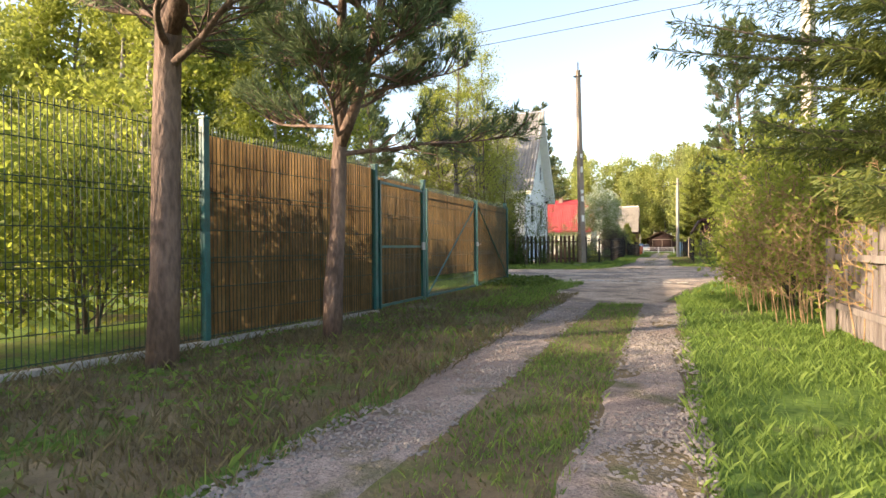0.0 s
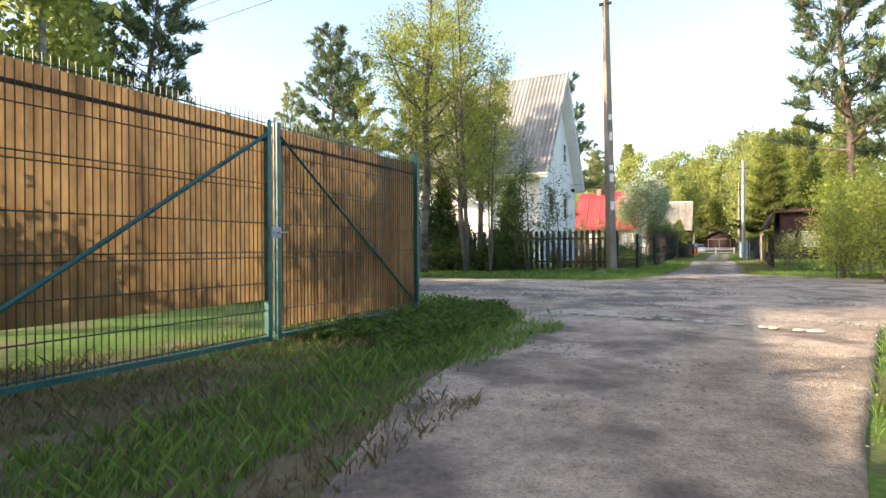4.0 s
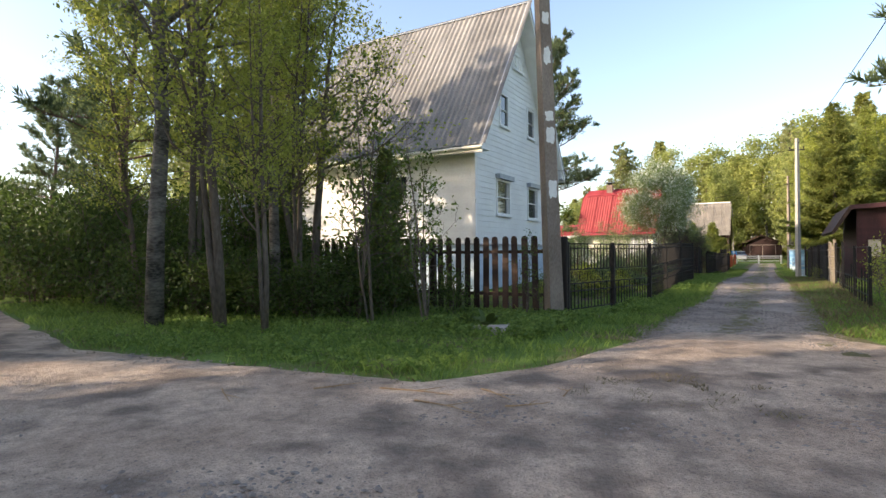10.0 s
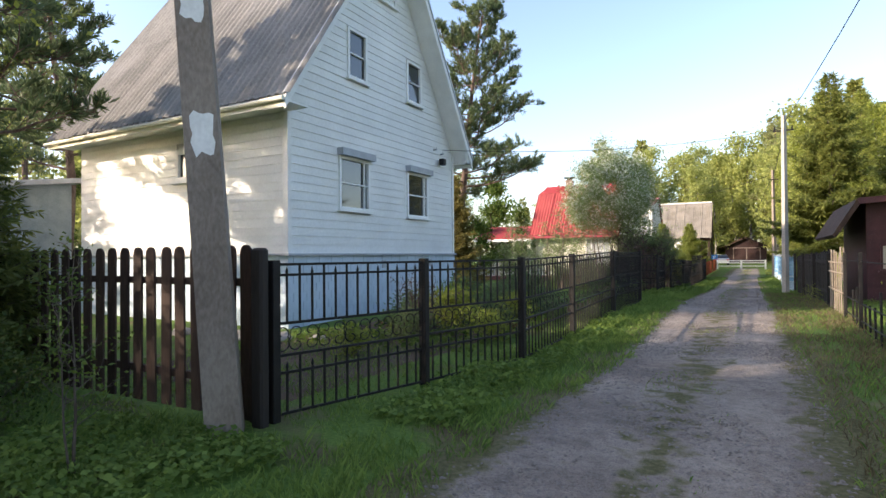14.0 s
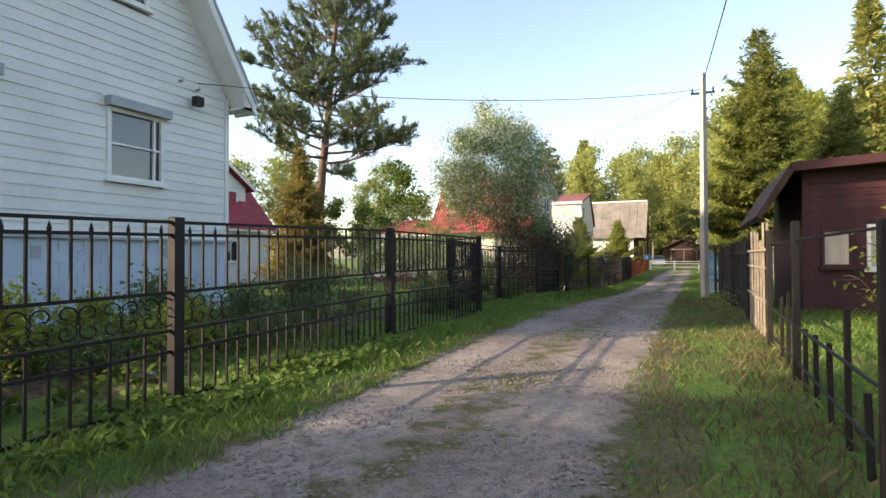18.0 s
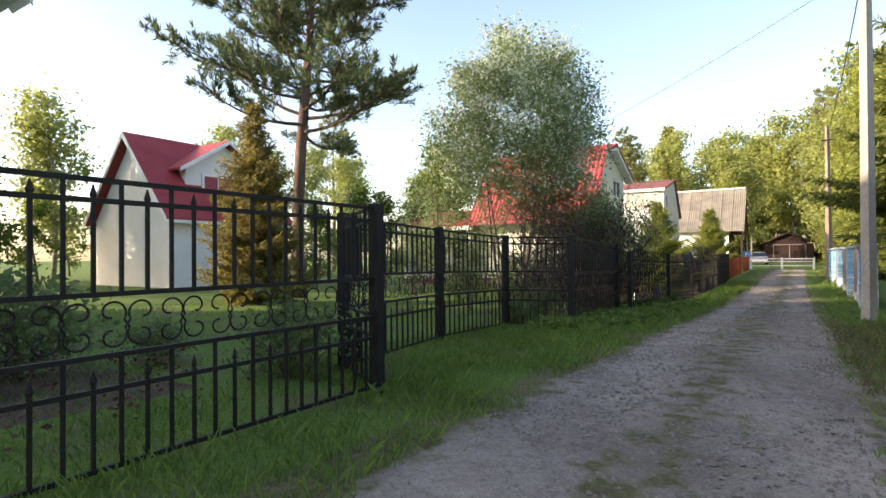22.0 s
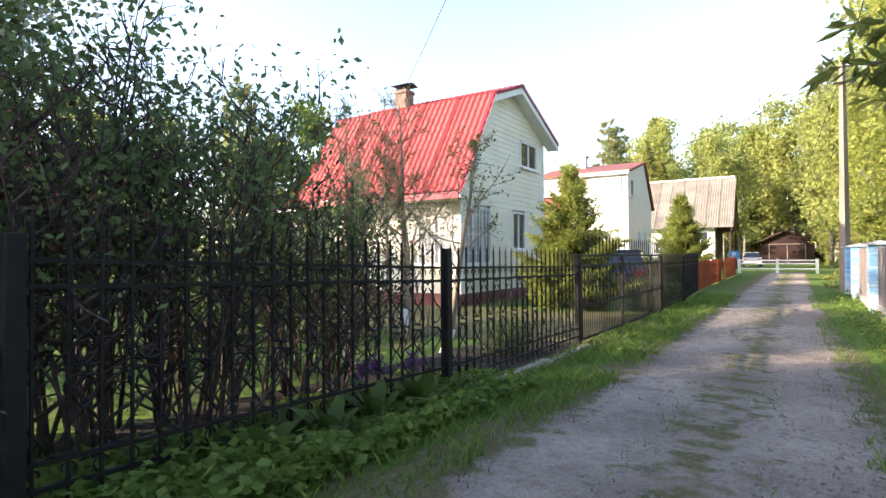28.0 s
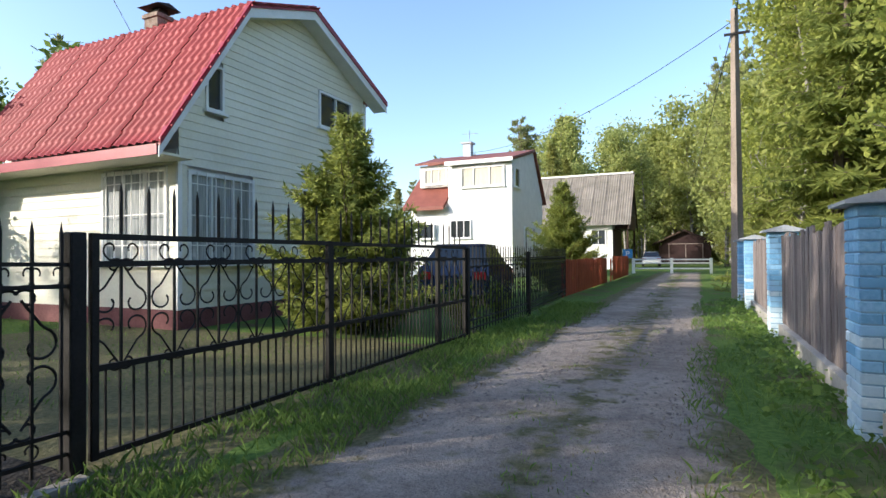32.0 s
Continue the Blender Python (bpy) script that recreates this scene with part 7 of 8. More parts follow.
# low iron fence, sticks and planks along the shed garden
def low_fence(y0, y1, x):
    ob = thing("low_fence", "rusty dark iron bar fence along the shed garden", "fence", at=pose(x, y0, gz(y0), 0, 0, 90))
    ln = y1 - y0
    for z in (0.26, 0.56):
        part("rail", Shape().tube([(0, 0.018, z), (ln, 0.018, z + 0.02)], 0.011, 6), M_IRON, ob)
    part("rail", Shape().tube([(0, 0.02, 1.3), (ln, 0.02, 1.32)], 0.009, 5), M_IRON, ob)
    rng = np.random.default_rng(9)
    for i in range(int(ln / 0.46)):
        hgt = 0.68 + rng.uniform(-0.2, 0.2)
        part("bar", Shape().bevel_box(-0.02, -0.016, -0.05, 0.02, 0.016, hgt, 0.005), M_IRON, ob, at=pose(i * 0.46, 0, 0, 0, rng.normal() * 3, 0))
    return ob


low_fence(27.6, 34.4, 2.42)
for y_, h_ in ((30.0, 1.3), (32.5, 1.38), (27.6, 1.3), (34.4, 1.35)):
    iron_post(2.40, y_, h_, 0.03, "dark iron post of the low fence")


def stick_fence():
    ob = thing("stick_fence", "pale crooked wooden stick fence panel", "fence", at=pose(2.40, 34.6, gz(35.4), 0, 0, 90))
    rng = np.random.default_rng(4)
    for i in range(7):
        part("stick", Shape().box(-0.016, -0.012, -0.05, 0.016, 0.012, 1.3 + rng.uniform(-0.4, 0.2)), M_PALEWOOD, ob, at=pose(i * 0.38, 0, 0, 0, rng.normal() * 4, 0))
    for z in (0.5, 0.9, 1.12):
        part("rail", Shape().box(-0.1, 0.021, z, 2.4, 0.035, z + 0.03), M_PALEWOOD, ob)
    return ob


stick_fence()
picket_fence((2.5, 37.4, gz(37.4)), (2.25, 46.1, gz(46)), 1.42, 0.09, 0.12, M_BLACKWOOD, "blackened board fence beside the concrete pole", "board_fence", (0.3, 1.1), False, 8, 0.05)
picket_fence((3.05, -4.5, gz(-4)), (2.95, 1.2, gz(1)), 1.15, 0.07, 0.11, M_GREYWOOD, "weathered grey picket fence in the shrubs", "picket_fence", (0.3, 0.85), False, 6, 0.06)
picket_fence((-2.4, 66.0, gz(66)), (-2.5, 74.5, gz(74)), 1.05, 0.12, 0.135, M_REDWOOD, "faded red board fence along the lane", "board_fence", (0.3, 0.85), False, 7, 0.03)
picket_fence((-2.5, 76.5, gz(76)), (-2.6, 83.5, gz(83)), 1.1, 0.14, 0.15, M_REDWOOD, "orange-red board fence along the lane", "board_fence", (0.3, 0.85), False, 17, 0.03)


def white_barrier():
    ob = thing("rail_fence", "white two-rail barrier fence across the lane's end", "fence", at=pose(0, 88.0, gz(88)))
    for x in (-2.75, -0.45, 1.8):
        part("post", Shape().bevel_box(x - 0.09, -0.09, -0.1, x + 0.09, 0.09, 0.98, 0.015), M_WHITE, ob)
    for z in (0.28, 0.62, 0.84):
        part("rail", Shape().box(-2.75, -0.13, z, 1.8, -0.092, z + 0.09), M_WHITE, ob)
    return ob


white_barrier()


def parked_car(name, label, x, y, turn, paint):
    ob = thing(name, label, "car", at=pose(x, y, gz(y), 0, 0, turn))
    body = Shape()
    prof = [(-2.1, 0.3), (2.1, 0.3), (2.15, 0.6), (2.0, 0.82), (1.1, 0.95), (-1.95, 0.98), (-2.15, 0.75)]
    body.prism(prof, "y", -0.86, 0.86)
    part("body", body, paint, ob)
    lo, hi = [(1.15, 0.94), (-1.9, 0.97)], [(0.35, 1.46), (-1.35, 1.48)]
    low_ring = [(lo[0][0], -0.82, lo[0][1]), (lo[1][0], -0.82, lo[1][1]), (lo[1][0], 0.82, lo[1][1]), (lo[0][0], 0.82, lo[0][1])]
    top_ring = [(hi[0][0], -0.62, hi[0][1]), (hi[1][0], -0.62, hi[1][1]), (hi[1][0], 0.62, hi[1][1]), (hi[0][0], 0.62, hi[0][1])]
    for k, pane in enumerate(("side_window", "rear_window", "side_window", "windscreen")):
        q = (k + 1) % 4
        part(pane, Shape().add([low_ring[k], low_ring[q], top_ring[q], top_ring[k]], [(0, 1, 2, 3)]), M_GLASS, ob, "dark car glass")
    part("roof", Shape().bevel_box(-1.4, -0.64, 1.45, 0.4, 0.64, 1.52, 0.03), paint, ob)
    for wx in (-1.3, 1.35):
        for wy in (-0.8, 0.8):
            wh = part("wheel", Shape().tube([(wx, wy - 0.1, 0.31), (wx, wy + 0.1, 0.31)], 0.31, 16), M_RUBBER, ob)
            part("rim", Shape().tube([(wx, wy - 0.105, 0.31), (wx, wy + 0.105, 0.31)], 0.19, 12), M_GREYTRIM, wh)
    for wy in (-0.66, 0.66):
        part("tail_light", Shape().box(-2.17, wy - 0.14, 0.66, -2.1, wy + 0.14, 0.84), M_BRICKRED, ob)
        part("headlight", Shape().box(2.05, wy - 0.15, 0.62, 2.16, wy + 0.15, 0.76), M_WHITE, ob)
    return ob


parked_car("car", "dark blue estate car parked behind the ornate fence", -4.6, 64.2, 100, M_CARBLUE)
parked_car("car", "silver hatchback parked beside the maroon garage", -3.4, 112.0, 95, M_CARSILVER)

# kerb strip and bare earth bed by the ornate fence, stones, drive of the cream house
kerb = Shape()
for i_ in range(4):
    kerb.box(-2.0, 45.6 + i_ * 1.6, gz(47) - 0.15, -1.9, 47.17 + i_ * 1.6, gz(45.6 + i_ * 1.6) + 0.04)
solo("kerb", kerb, M_STONE, "low concrete edging along the flower bed", "kerb", kind="structure")
strip("flower_bed", material("dark_earth", (0.02, 0.016, 0.012), (0.05, 0.04, 0.03), 4, 0.95, 30, 0.8, depth=0.03), np.arange(45.5, 52.0, 0.15), lambda y: -3.5, lambda y: -2.02, 0.05, "dark dug earth of the flower bed", 8, 41)
strip("garden_path", M_LANE, np.arange(51.8, 57.0, 0.15), lambda y: -9.5, lambda y: -1.2, 0.006, "pale gravel drive of the cream house", 20, 43)
strip("garden_bed", material("brown_soil", (0.06, 0.04, 0.026), (0.12, 0.085, 0.055), 3, 0.95, 30, 0.7, depth=0.03), np.arange(24.6, 36.0, 0.2), lambda y: -6.9, lambda y: -3.0, 0.006, "bare brown soil of the garden bed", 10, 47)
rs = np.random.default_rng(15)


def boulder(x, y, s, flat=0.6, mat=M_STONE, label="grey fieldstone in the grass", group="field stones", lift=0.0):
    b = bmesh.new()
    bmesh.ops.create_icosphere(b, subdivisions=2, radius=s)
    for v in b.verts:
        k = 1 + 0.28 * noise.noise(v.co * (1.7 / s) + Vector((x, y, 0)))
        v.co = Vector((v.co.x * k * 1.25, v.co.y * k, v.co.z * k * flat))
    me = bpy.data.meshes.new("stone")
    b.to_mesh(me)
    b.free()
    me.materials.append(mat)
    return solo("stone", me, mat, label, "stone", group, at=pose(x, y, gz(y) + s * 0.1 + lift, 0, 0, rs.uniform(0, 360)))


for x_, y_, s_ in ((-3.1, 21.2, 0.17), (-3.5, 21.3, 0.13), (-2.95, 20.6, 0.26), (-3.3, 20.7, 0.2), (-3.9, 21.4, 0.14)):
    boulder(x_, y_, s_, 0.45)
M_PALESTONE = material("pale_flat_stone", (0.34, 0.31, 0.28), (0.52, 0.48, 0.43), 5, 0.9, 30, 0.4)
LINE_X, LINE_Y = (-1.05, 1.5), (9.3, 8.8)
for i_ in range(17):
    f_ = i_ / 16 + rs.uniform(-0.015, 0.015)
    boulder(LINE_X[0] + (LINE_X[1] - LINE_X[0]) * f_ + rs.uniform(-0.03, 0.03), LINE_Y[0] + (LINE_Y[1] - LINE_Y[0]) * f_ + 0.12 * math.sin(f_ * 3.1) + rs.uniform(-0.03, 0.03), rs.uniform(0.04, 0.075), 0.3, M_PALESTONE, "pale flat stone set across the road", "stone line", 0.03)
slab = Shape()
for i_, ((xa_, ya_), (xb_, yb_)) in enumerate(zip(GREEN_LINE, GREEN_LINE[1:])):
    slab.add([(xa_ + o - 0.02, ya_, z) for o in (0.0, 0.1) for z in (gz(ya_) - 0.1, gz(ya_) + 0.06)] + [(xb_ + o - 0.02, yb_ - 0.02, z) for o in (0.0, 0.1) for z in (gz(yb_) - 0.1, gz(yb_) + 0.06)], [(0, 1, 3, 2), (4, 6, 7, 5), (0, 4, 5, 1), (2, 3, 7, 6), (1, 5, 7, 3), (0, 2, 6, 4)])
solo("fence_footing", slab, M_CONCRETE, "low concrete footing of the mesh fence", "footing", kind="structure")


# ---- weeds, garden plants and small fittings ----
def weeds(name, n, x0, x1, y0, y1, height, leaf, mat, seed, label, keep=None, tuft=5):
    """Broad-leaved low plants: a few leaves about each spot, higher in the middle of a patch."""
    p = spots(n, x0, x1, y0, y1, seed, keep)
    rng = np.random.default_rng(seed)
    c = np.repeat(p, tuft, 0)
    k = len(c)
    top = height * (0.55 + 0.6 * np.array([0.5 + noise.noise((x * 1.1, y * 1.1, seed * 2.0)) for x, y, _ in c]))
    c = c + np.stack([rng.normal(size=k) * 0.05, rng.normal(size=k) * 0.05, rng.uniform(0.15, 1.0, k) * np.maximum(top, 0.03)], 1)
    s = Shape()
    s.quads(leaf_quads(c, leaf, rng, 0.75, 1.3))
    return solo(name, s, mat, label, "weeds", kind="stuff")


weeds("weeds", 3600, -4.3, -2.2, 20.2, 23.4, 0.17, 0.045, L_GRASS, 21, "lush broad-leaved weeds at the road corner", lambda x, y: y > road_far(x) + 0.25 and x < -1.75 + 0.1 * y - 2.2)
weeds("weeds", 3600, -2.7, -1.5, 40.5, 48.5, 0.17, 0.05, L_GRASS, 22, "lush green weeds below the iron fence", lambda x, y: x < lane_left(y) - 0.7 or y > 44)
weeds("weeds", 2300, -3.4, -1.5, 6.2, 10.0, 0.16, 0.045, L_BUSH, 23, "dark green weeds before the gate", lambda x, y: y < road_near(x) - 0.1)
weeds("weeds", 2600, -2.3, -1.5, 24.5, 33, 0.14, 0.05, L_GRASS, 24, "low green weeds along the fence")
weeds("weeds", 900, 1.5, 2.7, 52, 66, 0.2, 0.05, L_GRASS, 25, "green weeds below the board fence", lambda x, y: x > 1.5)
weeds("weeds", 900, -3.6, -1.2, -7, 3, 0.06, 0.045, L_GRASS, 26, "small weeds in the trampled grass")
weeds("garden_plants", 1100, -6.4, -2.7, 27.5, 33.5, 0.2, 0.07, L_BUSH, 27, "low green perennials in the garden bed")
weeds("garden_plants", 350, -5.6, -2.6, 29.0, 36.0, 0.3, 0.035, L_REDLEAF, 28, "dark reddish perennials in the garden bed")

# yellow-green and dark garden shrubs behind the iron fence
gsh = plant("shrub", "low yellow-green garden shrub in the flower bed", "bush", broadleaf(61, 0.85, 0.6, 0.015, 1700, 0.05, 0.05, 9, 0.2, stems=5, twigs=4, clump=0.12), (M_BARK_GREY, L_BRIGHT), at(-4.3, 29.9), "garden shrubs")
for i_, (x_, y_, s_) in enumerate([(-3.6, 31.4, 0.75), (-5.0, 31.2, 0.8), (-3.2, 29.0, 0.6), (-4.4, 26.9, 0.55)]):
    copy_thing(gsh, pose(*at(x_, y_), 0, 0, 75 * i_) @ Matrix.Diagonal((s_, s_, s_, 1)))
dsh = plant("shrub", "dark low garden shrub behind the iron fence", "bush", broadleaf(62, 0.95, 0.65, 0.015, 1900, 0.05, 0.05, 9, 0.2, stems=5, twigs=4, clump=0.14), (M_BARK_GREY, L_DARK), at(-4.9, 35.0), "garden shrubs")
for i_, (x_, y_, s_) in enumerate([(-3.0, 36.4, 0.7), (-3.4, 33.0, 0.4), (-4.2, 34.4, 0.5), (-4.6, 36.2, 0.45), (-3.2, 41.3, 0.5), (-3.3, 42.6, 0.6)]):
    copy_thing(dsh, pose(*at(x_, y_), 0, 0, 75 * i_) @ Matrix.Diagonal((s_, s_, s_, 1)))
for i_, (x_, y_, s_) in enumerate([(-4.5, 28.6, 0.6), (-5.3, 30.2, 0.8), (-3.6, 30.4, 0.5), (-4.3, 32.0, 0.65), (-5.6, 32.6, 0.9), (-3.2, 32.2, 0.45), (-5.0, 33.8, 0.7), (-6.3, 51.0, 1.5), (-7.2, 49.6, 1.4)]):
    copy_thing(dsh, pose(*at(x_, y_), 0, 0, 85 * i_) @ Matrix.Diagonal((s_, s_, s_, 1)))
bare = plant("shrub", "thin bare-twigged garden shrub with red buds", "bush", broadleaf(63, 1.3, 0.45, 0.010, 160, 0.025, 0.12, 9, 0.5, stems=7, twigs=4, clump=0.05), (M_LILACBARK, L_REDLEAF), at(-4.6, 29.0), "bare shrubs")
for i_, (x_, y_, s_) in enumerate([(-3.0, 44.4, 1.6), (-2.8, 45.6, 1.7), (-2.9, 47.6, 1.5), (-3.6, 45.2, 1.8), (-3.4, 42.6, 1.8), (-3.4, 48.4, 1.4), (-2.7, 46.2, 1.3)]):
    copy_thing(bare, pose(*at(x_, y_), 0, 0, 61 * i_) @ Matrix.Diagonal((s_, s_, s_ * 1.1, 1)))
# shrubs along the low fence
rsh = plant("shrub", "small yellow-leaved sapling bush against the low fence", "bush", broadleaf(64, 1.2, 0.5, 0.010, 420, 0.034, 0.15, 8, 0.3, stems=4, twigs=3, clump=0.1), (M_BARK_GREY, L_BRIGHT), at(2.9, 29.4), "fence shrubs")
for i_, (x_, y_, s_) in enumerate([(3.0, 31.0, 0.9), (3.3, 33.0, 1.2), (2.9, 26.6, 1.2), (2.05, 36.9, 0.5), (3.4, 28.0, 1.5)]):
    copy_thing(rsh, pose(*at(x_, y_), 0, 0, 75 * i_) @ Matrix.Diagonal((s_, s_, s_, 1)))
for i_, (x_, y_, s_) in enumerate([(-2.6, 50.6, 0.55), (-6.4, 48.6, 0.9), (-7.4, 47.0, 1.1)]):
    copy_thing(dsh, pose(*at(x_, y_), 0, 0, 60 * i_) @ Matrix.Diagonal((s_, s_, s_, 1)))
for i_, (x_, y_, s_) in enumerate([(-2.9, 66.5, 0.7), (-2.6, 58.6, 0.55), (-2.5, 60.2, 0.5)]):
    copy_thing(gsh, pose(*at(x_, y_), 0, 0, 60 * i_) @ Matrix.Diagonal((s_, s_, s_ * 1.7, 1)))


def broad_plant(x, y, s, flower):
    """A rosette of large arching leaves, each its own piece, some with a flower head."""
    rng = np.random.default_rng(int(x * 100 + y * 10) % 9999)
    ob = thing("perennial", "broad-leaved perennial with purple flowers" if flower else "broad-leaved green perennial at the fence foot", "plant", "broad-leaved perennials", pose(*at(x, y)))
    for k in range(11):
        a, t = rng.uniform(0, 6.28), rng.uniform(0.35, 1.1)
        ln, w = s * rng.uniform(0.7, 1.2), s * rng.uniform(0.26, 0.38)
        v = []
        for j, (u, q) in enumerate(((0, 0.12), (0.3, 0.75), (0.6, 1.0), (0.85, 0.6), (1.0, 0.05))):
            r = ln * math.sin(t) * u
            z = ln * math.cos(t) * u * (1 - 0.45 * u) * 1.5
            for sg in (-1, 0, 1):
                v.append((r * math.cos(a) - sg * w * q * math.sin(a) * 0.5, r * math.sin(a) + sg * w * q * math.cos(a) * 0.5, z + (0.03 * s if sg else 0)))
        f = [(3 * j + i, 3 * j + i + 1, 3 * j + i + 4, 3 * j + i + 3) for j in range(4) for i in range(2)]
        part("leaf", Shape().add(v, f), L_HOSTA, ob, smooth=True)
    if flower:
        for k in range(2):
            c = np.array([rng.uniform(-0.1, 0.1), rng.uniform(-0.1, 0.1), s * 0.95])
            st = Shape()
            st.tube([(0, 0, 0), tuple(c)], 0.006, 4)
            part("stalk", st, L_HOSTA, ob)
            part("flower", Shape().quads(leaf_quads(c + rng.normal(size=(90, 3)) * 0.035, 0.03, rng)), L_FLOWER, ob, "purple flower head")["kind"] = "stuff"
    return ob


for i_, (x_, y_, s_) in enumerate([(-1.95, 46.1, 0.32), (-1.9, 46.6, 0.36), (-1.95, 47.1, 0.38), (-1.88, 47.6, 0.4), (-1.95, 48.0, 0.34), (-2.2, 47.4, 0.4), (-2.15, 46.4, 0.36), (-3.3, 20.9, 0.4), (-3.7, 21.0, 0.34), (-2.25, 48.1, 0.34)]):
    broad_plant(x_, y_, s_, i_ in (5, 9))

# wicket between the two posts of the mesh fence
wk = mesh_panel((-3.03, 1.17, gz(2)), (FX, 2.91, gz(2)), 0.08, 2.12, True, "green steel wicket with mesh, brown sheet and a middle rail", "wicket_gate")
for x_ in (0.05, 1.69):
    part("stile", Shape().box(x_ - 0.022, -0.055, 0.06, x_ + 0.022, -0.012, 2.05), M_GREENPAINT, wk)
for z_ in (0.10, 1.02, 2.02):
    part("frame_rail", Shape().box(0.052, -0.05, z_ - 0.02, 1.668, -0.016, z_ + 0.02), M_GREENPAINT, wk)
part("lock", Shape().box(1.60, -0.085, 0.96, 1.71, -0.056, 1.1), M_GREYTRIM, wk)

# fittings
lk = thing("gate_lock", "small steel lock on the mesh gate", "lock", at=pose(FX, 5.96, gz(6) + 1.05))
part("case", Shape().bevel_box(0.02, -0.06, -0.05, 0.06, 0.06, 0.05, 0.008), M_GREYTRIM, lk)
part("handle", Shape().tube([(0.06, 0, 0), (0.1, 0, 0), (0.1, 0.08, 0)], 0.009, 6), M_GREYTRIM, lk)

sign = thing("parking_sign", "square blue parking sign on a thin post", "sign", at=pose(-2.95, 86.5, gz(86)))
part("post", Shape().tube([(0, 0, -0.1), (0, 0, 1.1)], 0.025, 8), M_GREYTRIM, sign)
board_ = part("board", Shape().box(-0.3, -0.05, 1.0, 0.3, -0.026, 1.55), M_BLUEBAG, sign)
txt = bpy.data.curves.new("letter", "FONT")
txt.body, txt.size, txt.extrude, txt.align_x = "P", 0.5, 0.004, "CENTER"
txt.materials.append(M_WHITE)
let_ = new("letter", txt)
let_.parent, let_.matrix_basis = board_, pose(0, -0.055, 1.1, 90, 0, 0)

for x_, y_, s_ in ((-6.6, 27.6, 0.2), (-7.3, 27.4, 0.26), (-6.0, 27.9, 0.15), (-8.2, 27.5, 0.22), (-8.9, 27.3, 0.2), (-4.2, 30.7, 0.12), (-3.4, 31.9, 0.13), (-3.9, 32.6, 0.1), (-3.1, 30.5, 0.11)):
    boulder(x_, y_, s_, 0.6, M_STONE, "rough garden stone beside the flower bed", "garden stones")


# ---- grass ----
blades("grass", spots(76000, -2.05, -0.65, 22.5, 64, 1, lambda x, y: x < lane_left(y) + 0.03 + 0.22 * noise.noise((x * 3, y * 3, 0))), L_GRASS, 0.04, 0.13, "lush green verge grass along the iron fence", 1)
blades("grass", spots(30000, 0.95, 2.4, 22.5, 66, 2, lambda x, y: x > lane_right(y) - 0.04 + 0.2 * noise.noise((x * 3, y * 3, 1))), L_GRASS, 0.03, 0.10, "green verge grass along the boards", 2)
blades("grass", spots(26000, -0.3, 0.55, 24, 84, 3, lambda x, y: noise.noise((x * 1.6, y * 0.75, 3)) > 0.22 - 0.004 * (y - 24)), L_GRASS, 0.015, 0.06, "thin low grass between the wheel ruts", 3)
blades("dry_grass", spots(20000, 1.1, 2.4, 22.5, 45, 4, lambda x, y: x > lane_right(y) + 0.02), L_DRY, 0.03, 0.10, "straw-coloured dry verge grass", 4)
blades("grass", spots(7000, -4.0, -0.6, -8, 9.5, 5, lambda x, y: y < 3.4 or x < -1.2), L_GRASS, 0.04, 0.13, "short patchy grass below the mesh fence", 5)
blades("dry_grass", spots(52000, -4.0, -0.55, -8, 5, 6), L_DRY, 0.03, 0.11, "dry trampled grass below the mesh fence", 6)
blades("grass", spots(16900, 0.02, 0.74, -8, 3.5, 7), L_GRASS, 0.02, 0.07, "low grass strip between the wheel tracks", 7)
blades("grass", spots(40000, 1.25, 3.2, -7, 6.5, 8, lambda x, y: y < 4.8 or x > 1.6), L_GRASS, 0.03, 0.10, "bright green grass beside the drive", 8)
blades("grass", spots(18200, -3.4, -1.0, 6.5, 10.5, 9, lambda x, y: y < road_near(x)), L_GRASS, 0.03, 0.11, "weedy green grass on the road corner", 9)
blades("grass", spots(39000, -16, -1.0, 16.8, 23.7, 10, lambda x, y: y > road_far(x)), L_GRASS, 0.05, 0.16, "green grass bank below the thicket", 10)
blades("grass", spots(30000, -12, -2.2, 36, 57, 11, lambda x, y: y < 45.3 or x < -3.6), L_GRASS, 0.03, 0.07, "mown garden lawn behind the fence", 11)
blades("grass", spots(20000, -6.5, -2.15, 30.5, 36, 13, lambda x, y: x > -3.2 or (x * 7.3) % 1 < 0.5), L_GRASS, 0.03, 0.09, "short garden grass behind the iron fence", 13)
blades("grass", spots(15000, -2.0, -0.75, 2.2, 8.2, 14, lambda x, y: x < -0.95 + 0.18 * noise.noise((x * 3, y * 3, 5))), L_GRASS, 0.04, 0.13, "lush green grass at the foot of the mesh gate", 14)
blades("grass", spots(10400, 1.3, 6, 19.5, 24, 12, lambda x, y: y > road_far(x)), L_GRASS, 0.04, 0.14, "grass on the right corner of the crossroads", 12)
blades("dry_grass", spots(16000, -0.3, 0.55, 22.6, 66, 13, lambda x, y: noise.noise((x * 1.6, y * 0.75, 3)) > 0.02), L_DRY, 0.012, 0.045, "dry grass between the wheel ruts", 13)
blades("dry_grass", spots(9000, -3.4, -1.1, 6.0, 10.4, 14, lambda x, y: y < road_near(x)), L_DRY, 0.04, 0.12, "dry grass on the road corner", 14)
blades("dry_grass", spots(9000, 0.02, 0.74, -8, 3.5, 15), L_DRY, 0.02, 0.06, "dry grass between the wheel tracks", 15)
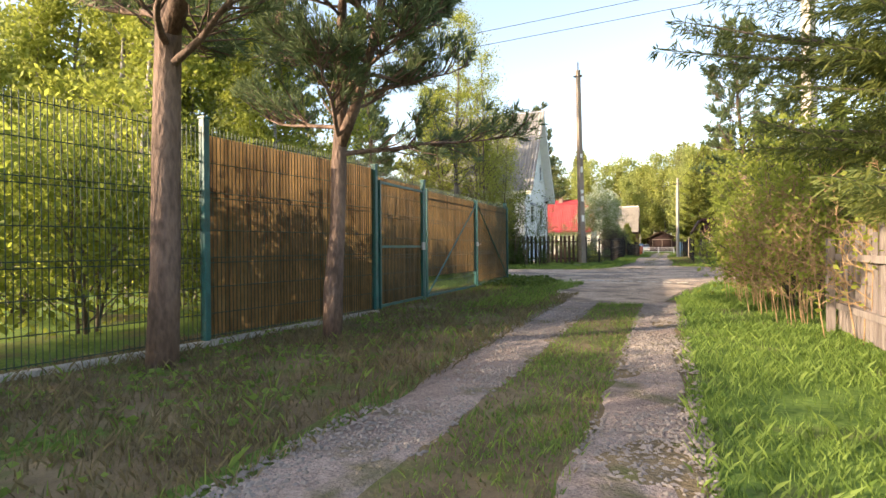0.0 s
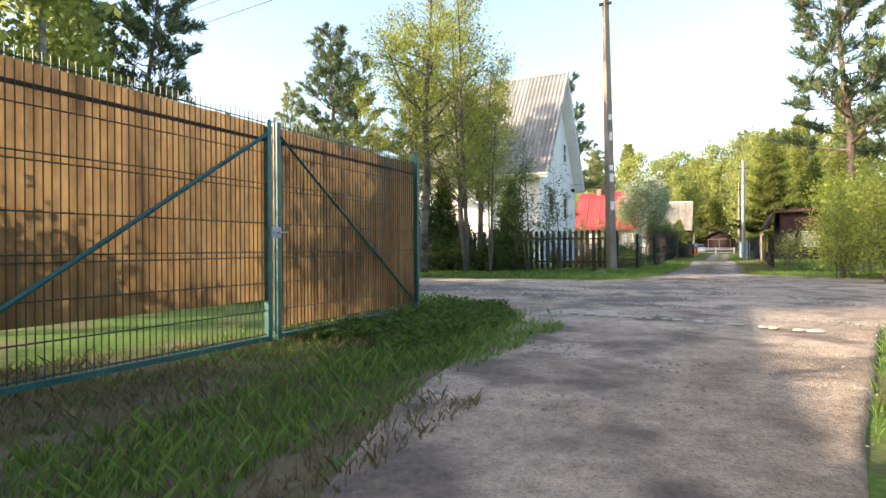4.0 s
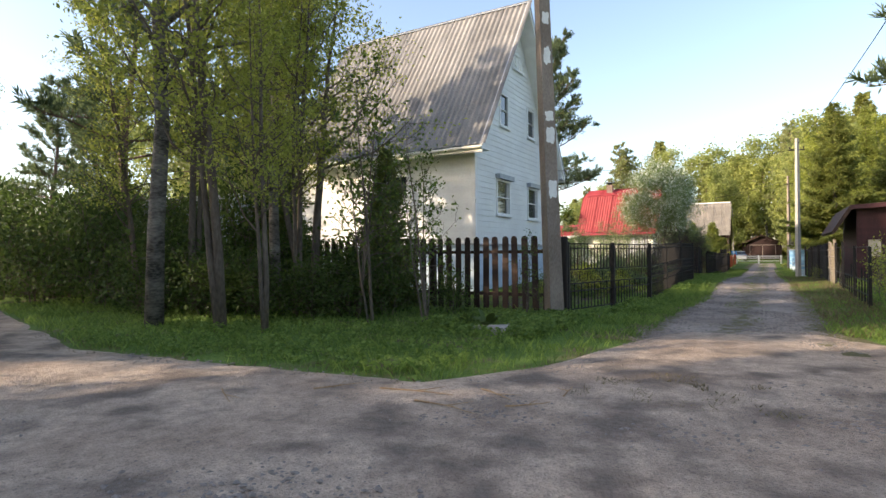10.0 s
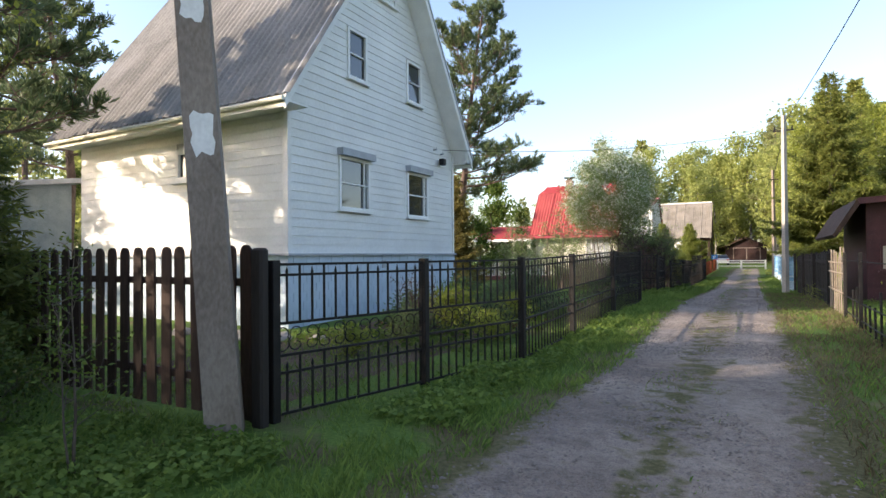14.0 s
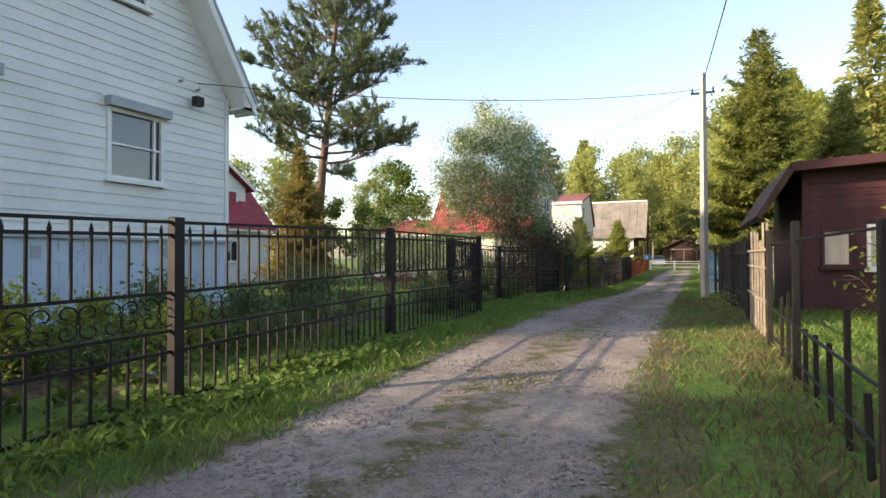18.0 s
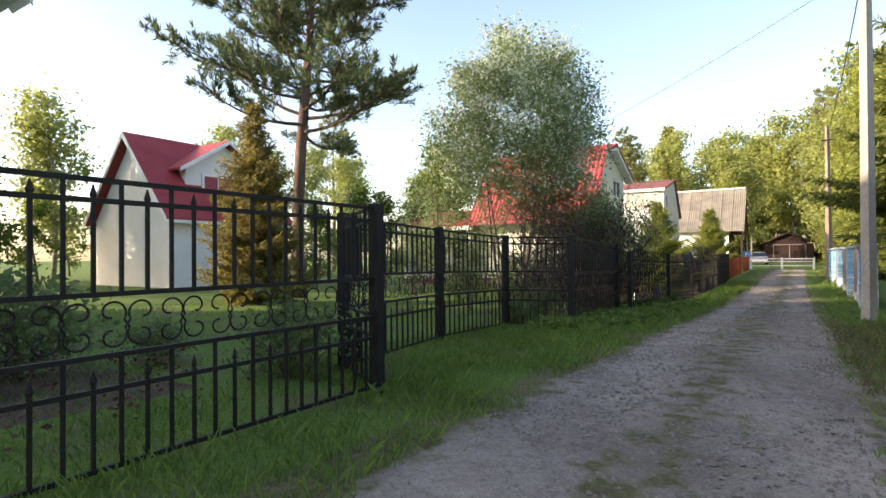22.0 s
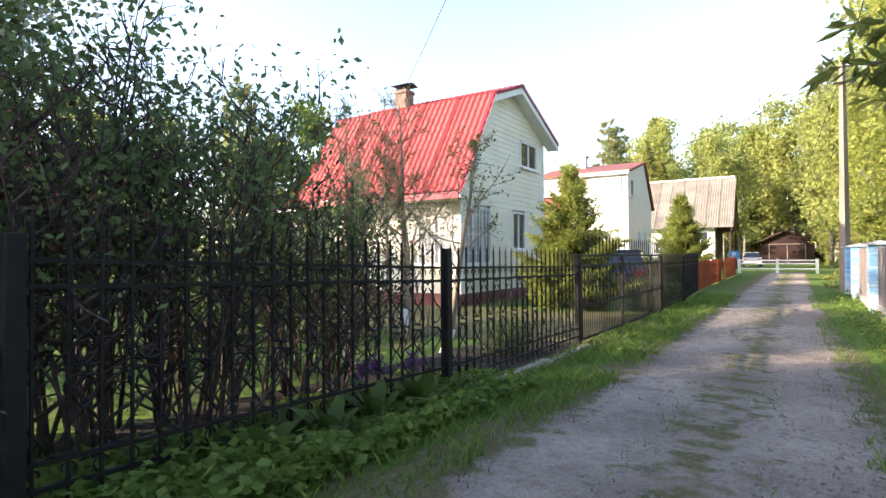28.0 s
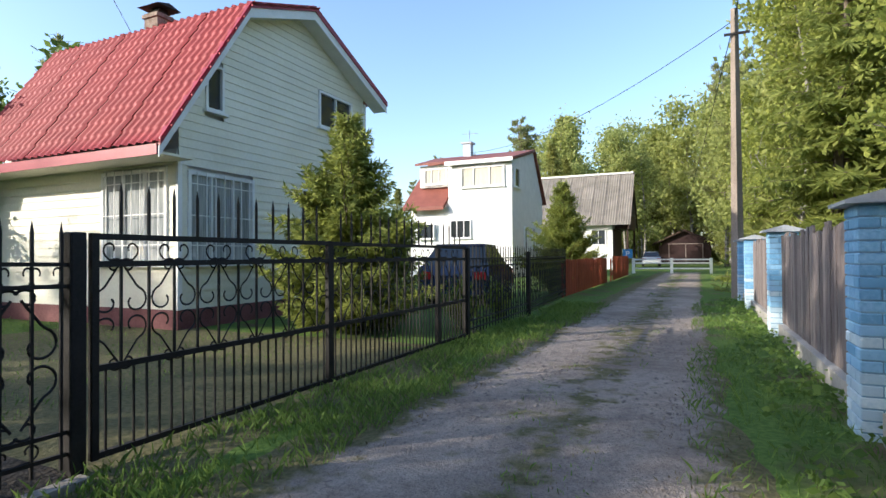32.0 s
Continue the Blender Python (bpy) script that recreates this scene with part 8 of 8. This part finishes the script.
blades("grass", spots(16000, -13, -3.2, 8.6, 13.5, 16, lambda x, y: y < road_near(x)), L_GRASS, 0.06, 0.2, "tall weedy grass on the near side of the road", 16)
blades("grass", spots(20000, 1.3, 5.0, 3.2, 11.0, 17, lambda x, y: y < road_near(x) + 0.1), L_GRASS, 0.04, 0.12, "green grass at the mouth of the drive", 17)
blades("grass", spots(12000, -3.4, -1.2, 5.0, 10.6, 18, lambda x, y: y < road_near(x) + 0.2), L_GRASS, 0.03, 0.10, "ragged grass on the road corner", 18)
blades("grass", spots(16000, -3.4, -1.9, 36.4, 42.2, 19), L_GRASS, 0.04, 0.10, "green grass before the garden gate", 19)
blades("grass", spots(16000, -7.0, -2.2, 24.0, 29.0, 20), L_GRASS, 0.03, 0.09, "short garden grass behind the gate", 20)
blades("dry_grass", spots(8000, -3.6, -1.2, 5.0, 10.4, 21, lambda x, y: y < road_near(x) + 0.3), L_DRY, 0.03, 0.10, "dry grass at the road's edge", 21)
blades("dry_grass", spots(9000, -0.9, 0.8, 17.5, 18.7, 22, lambda x, y: noise.noise((x * 2.2, y * 2.2, 5)) > 0.02), L_DRY, 0.015, 0.06, "flattened dry grass at the mouth of the lane", 22)


def twig(x, y, ln, turn, seed):
    """A broken dry branch lying on the road."""
    rng = np.random.default_rng(seed)
    pts, d = bent((0, 0, 0.012), (1, 0, 0), ln, rng, 5, 0.0, 0.12)
    pts[:, 2] = 0.03 + 0.006 * rng.uniform(0, 1, len(pts))
    s = Shape().tube(pts, np.linspace(0.008, 0.003, len(pts)), 5)
    side, _ = bent(along(pts, 0.5), (0.7, 0.6, 0), ln * 0.4, rng, 3, 0.0, 0.1)
    side[:, 2] = 0.034
    s.tube(side, np.linspace(0.005, 0.002, len(side)), 4)
    return solo("twig", s, M_STEM, "broken dry twig lying on the dirt road", "twig", "fallen twigs", at=pose(x, y, gz(y), 0, 0, turn))


for i_, (x_, y_, l_, a_) in enumerate([(-2.4, 16.9, 0.7, 20), (-1.6, 17.3, 0.5, -15), (-2.9, 16.6, 0.45, 60), (-1.9, 16.7, 0.6, 5), (-0.9, 17.4, 0.35, 100), (-3.6, 16.2, 0.5, -30), (-1.2, 16.9, 0.4, 35)]):
    twig(x_, y_, l_, a_, 300 + i_)
blades("dry_grass", spots(22000, -1.5, -0.75, 23, 64, 23, lambda x, y: abs(x - lane_left(y)) < 0.32), L_DRY, 0.012, 0.05, "straw and dry leaves along the edge of the lane", 23)
blades("dry_grass", spots(16000, 0.8, 1.7, 23, 64, 24, lambda x, y: abs(x - lane_right(y)) < 0.3), L_DRY, 0.012, 0.05, "straw along the other edge of the lane", 24)
blades("dry_grass", spots(16000, -9.0, -0.9, 15.8, 21.5, 25, lambda x, y: abs(y - road_far(x)) < 0.28), L_DRY, 0.015, 0.06, "dead grass along the dirt road's edge", 25)
blades("dry_grass", spots(12000, -3.6, -0.9, 4.0, 11.0, 26, lambda x, y: abs(y - road_near(x)) < 0.45), L_DRY, 0.012, 0.05, "dead grass at the rim of the road corner", 26)
weeds("weeds", 3000, -9.0, -2.3, 16.6, 20.4, 0.13, 0.045, L_GRASS, 29, "broad-leaved weeds on the roadside bank", lambda x, y: y > road_far(x) + 0.15)
weeds("weeds", 1600, -2.4, -1.45, 41.6, 49.0, 0.2, 0.06, L_GRASS, 30, "tall lush weeds at the foot of the iron fence")
blades("grass", spots(26000, 2.45, 6.5, 26.5, 40.0, 31), L_GRASS, 0.05, 0.14, "uneven grass of the shed garden", 31)
blades("dry_grass", spots(5000, 1.9, 2.7, 26.5, 40.0, 32), L_DRY, 0.04, 0.13, "tall straw along the low fence", 32)
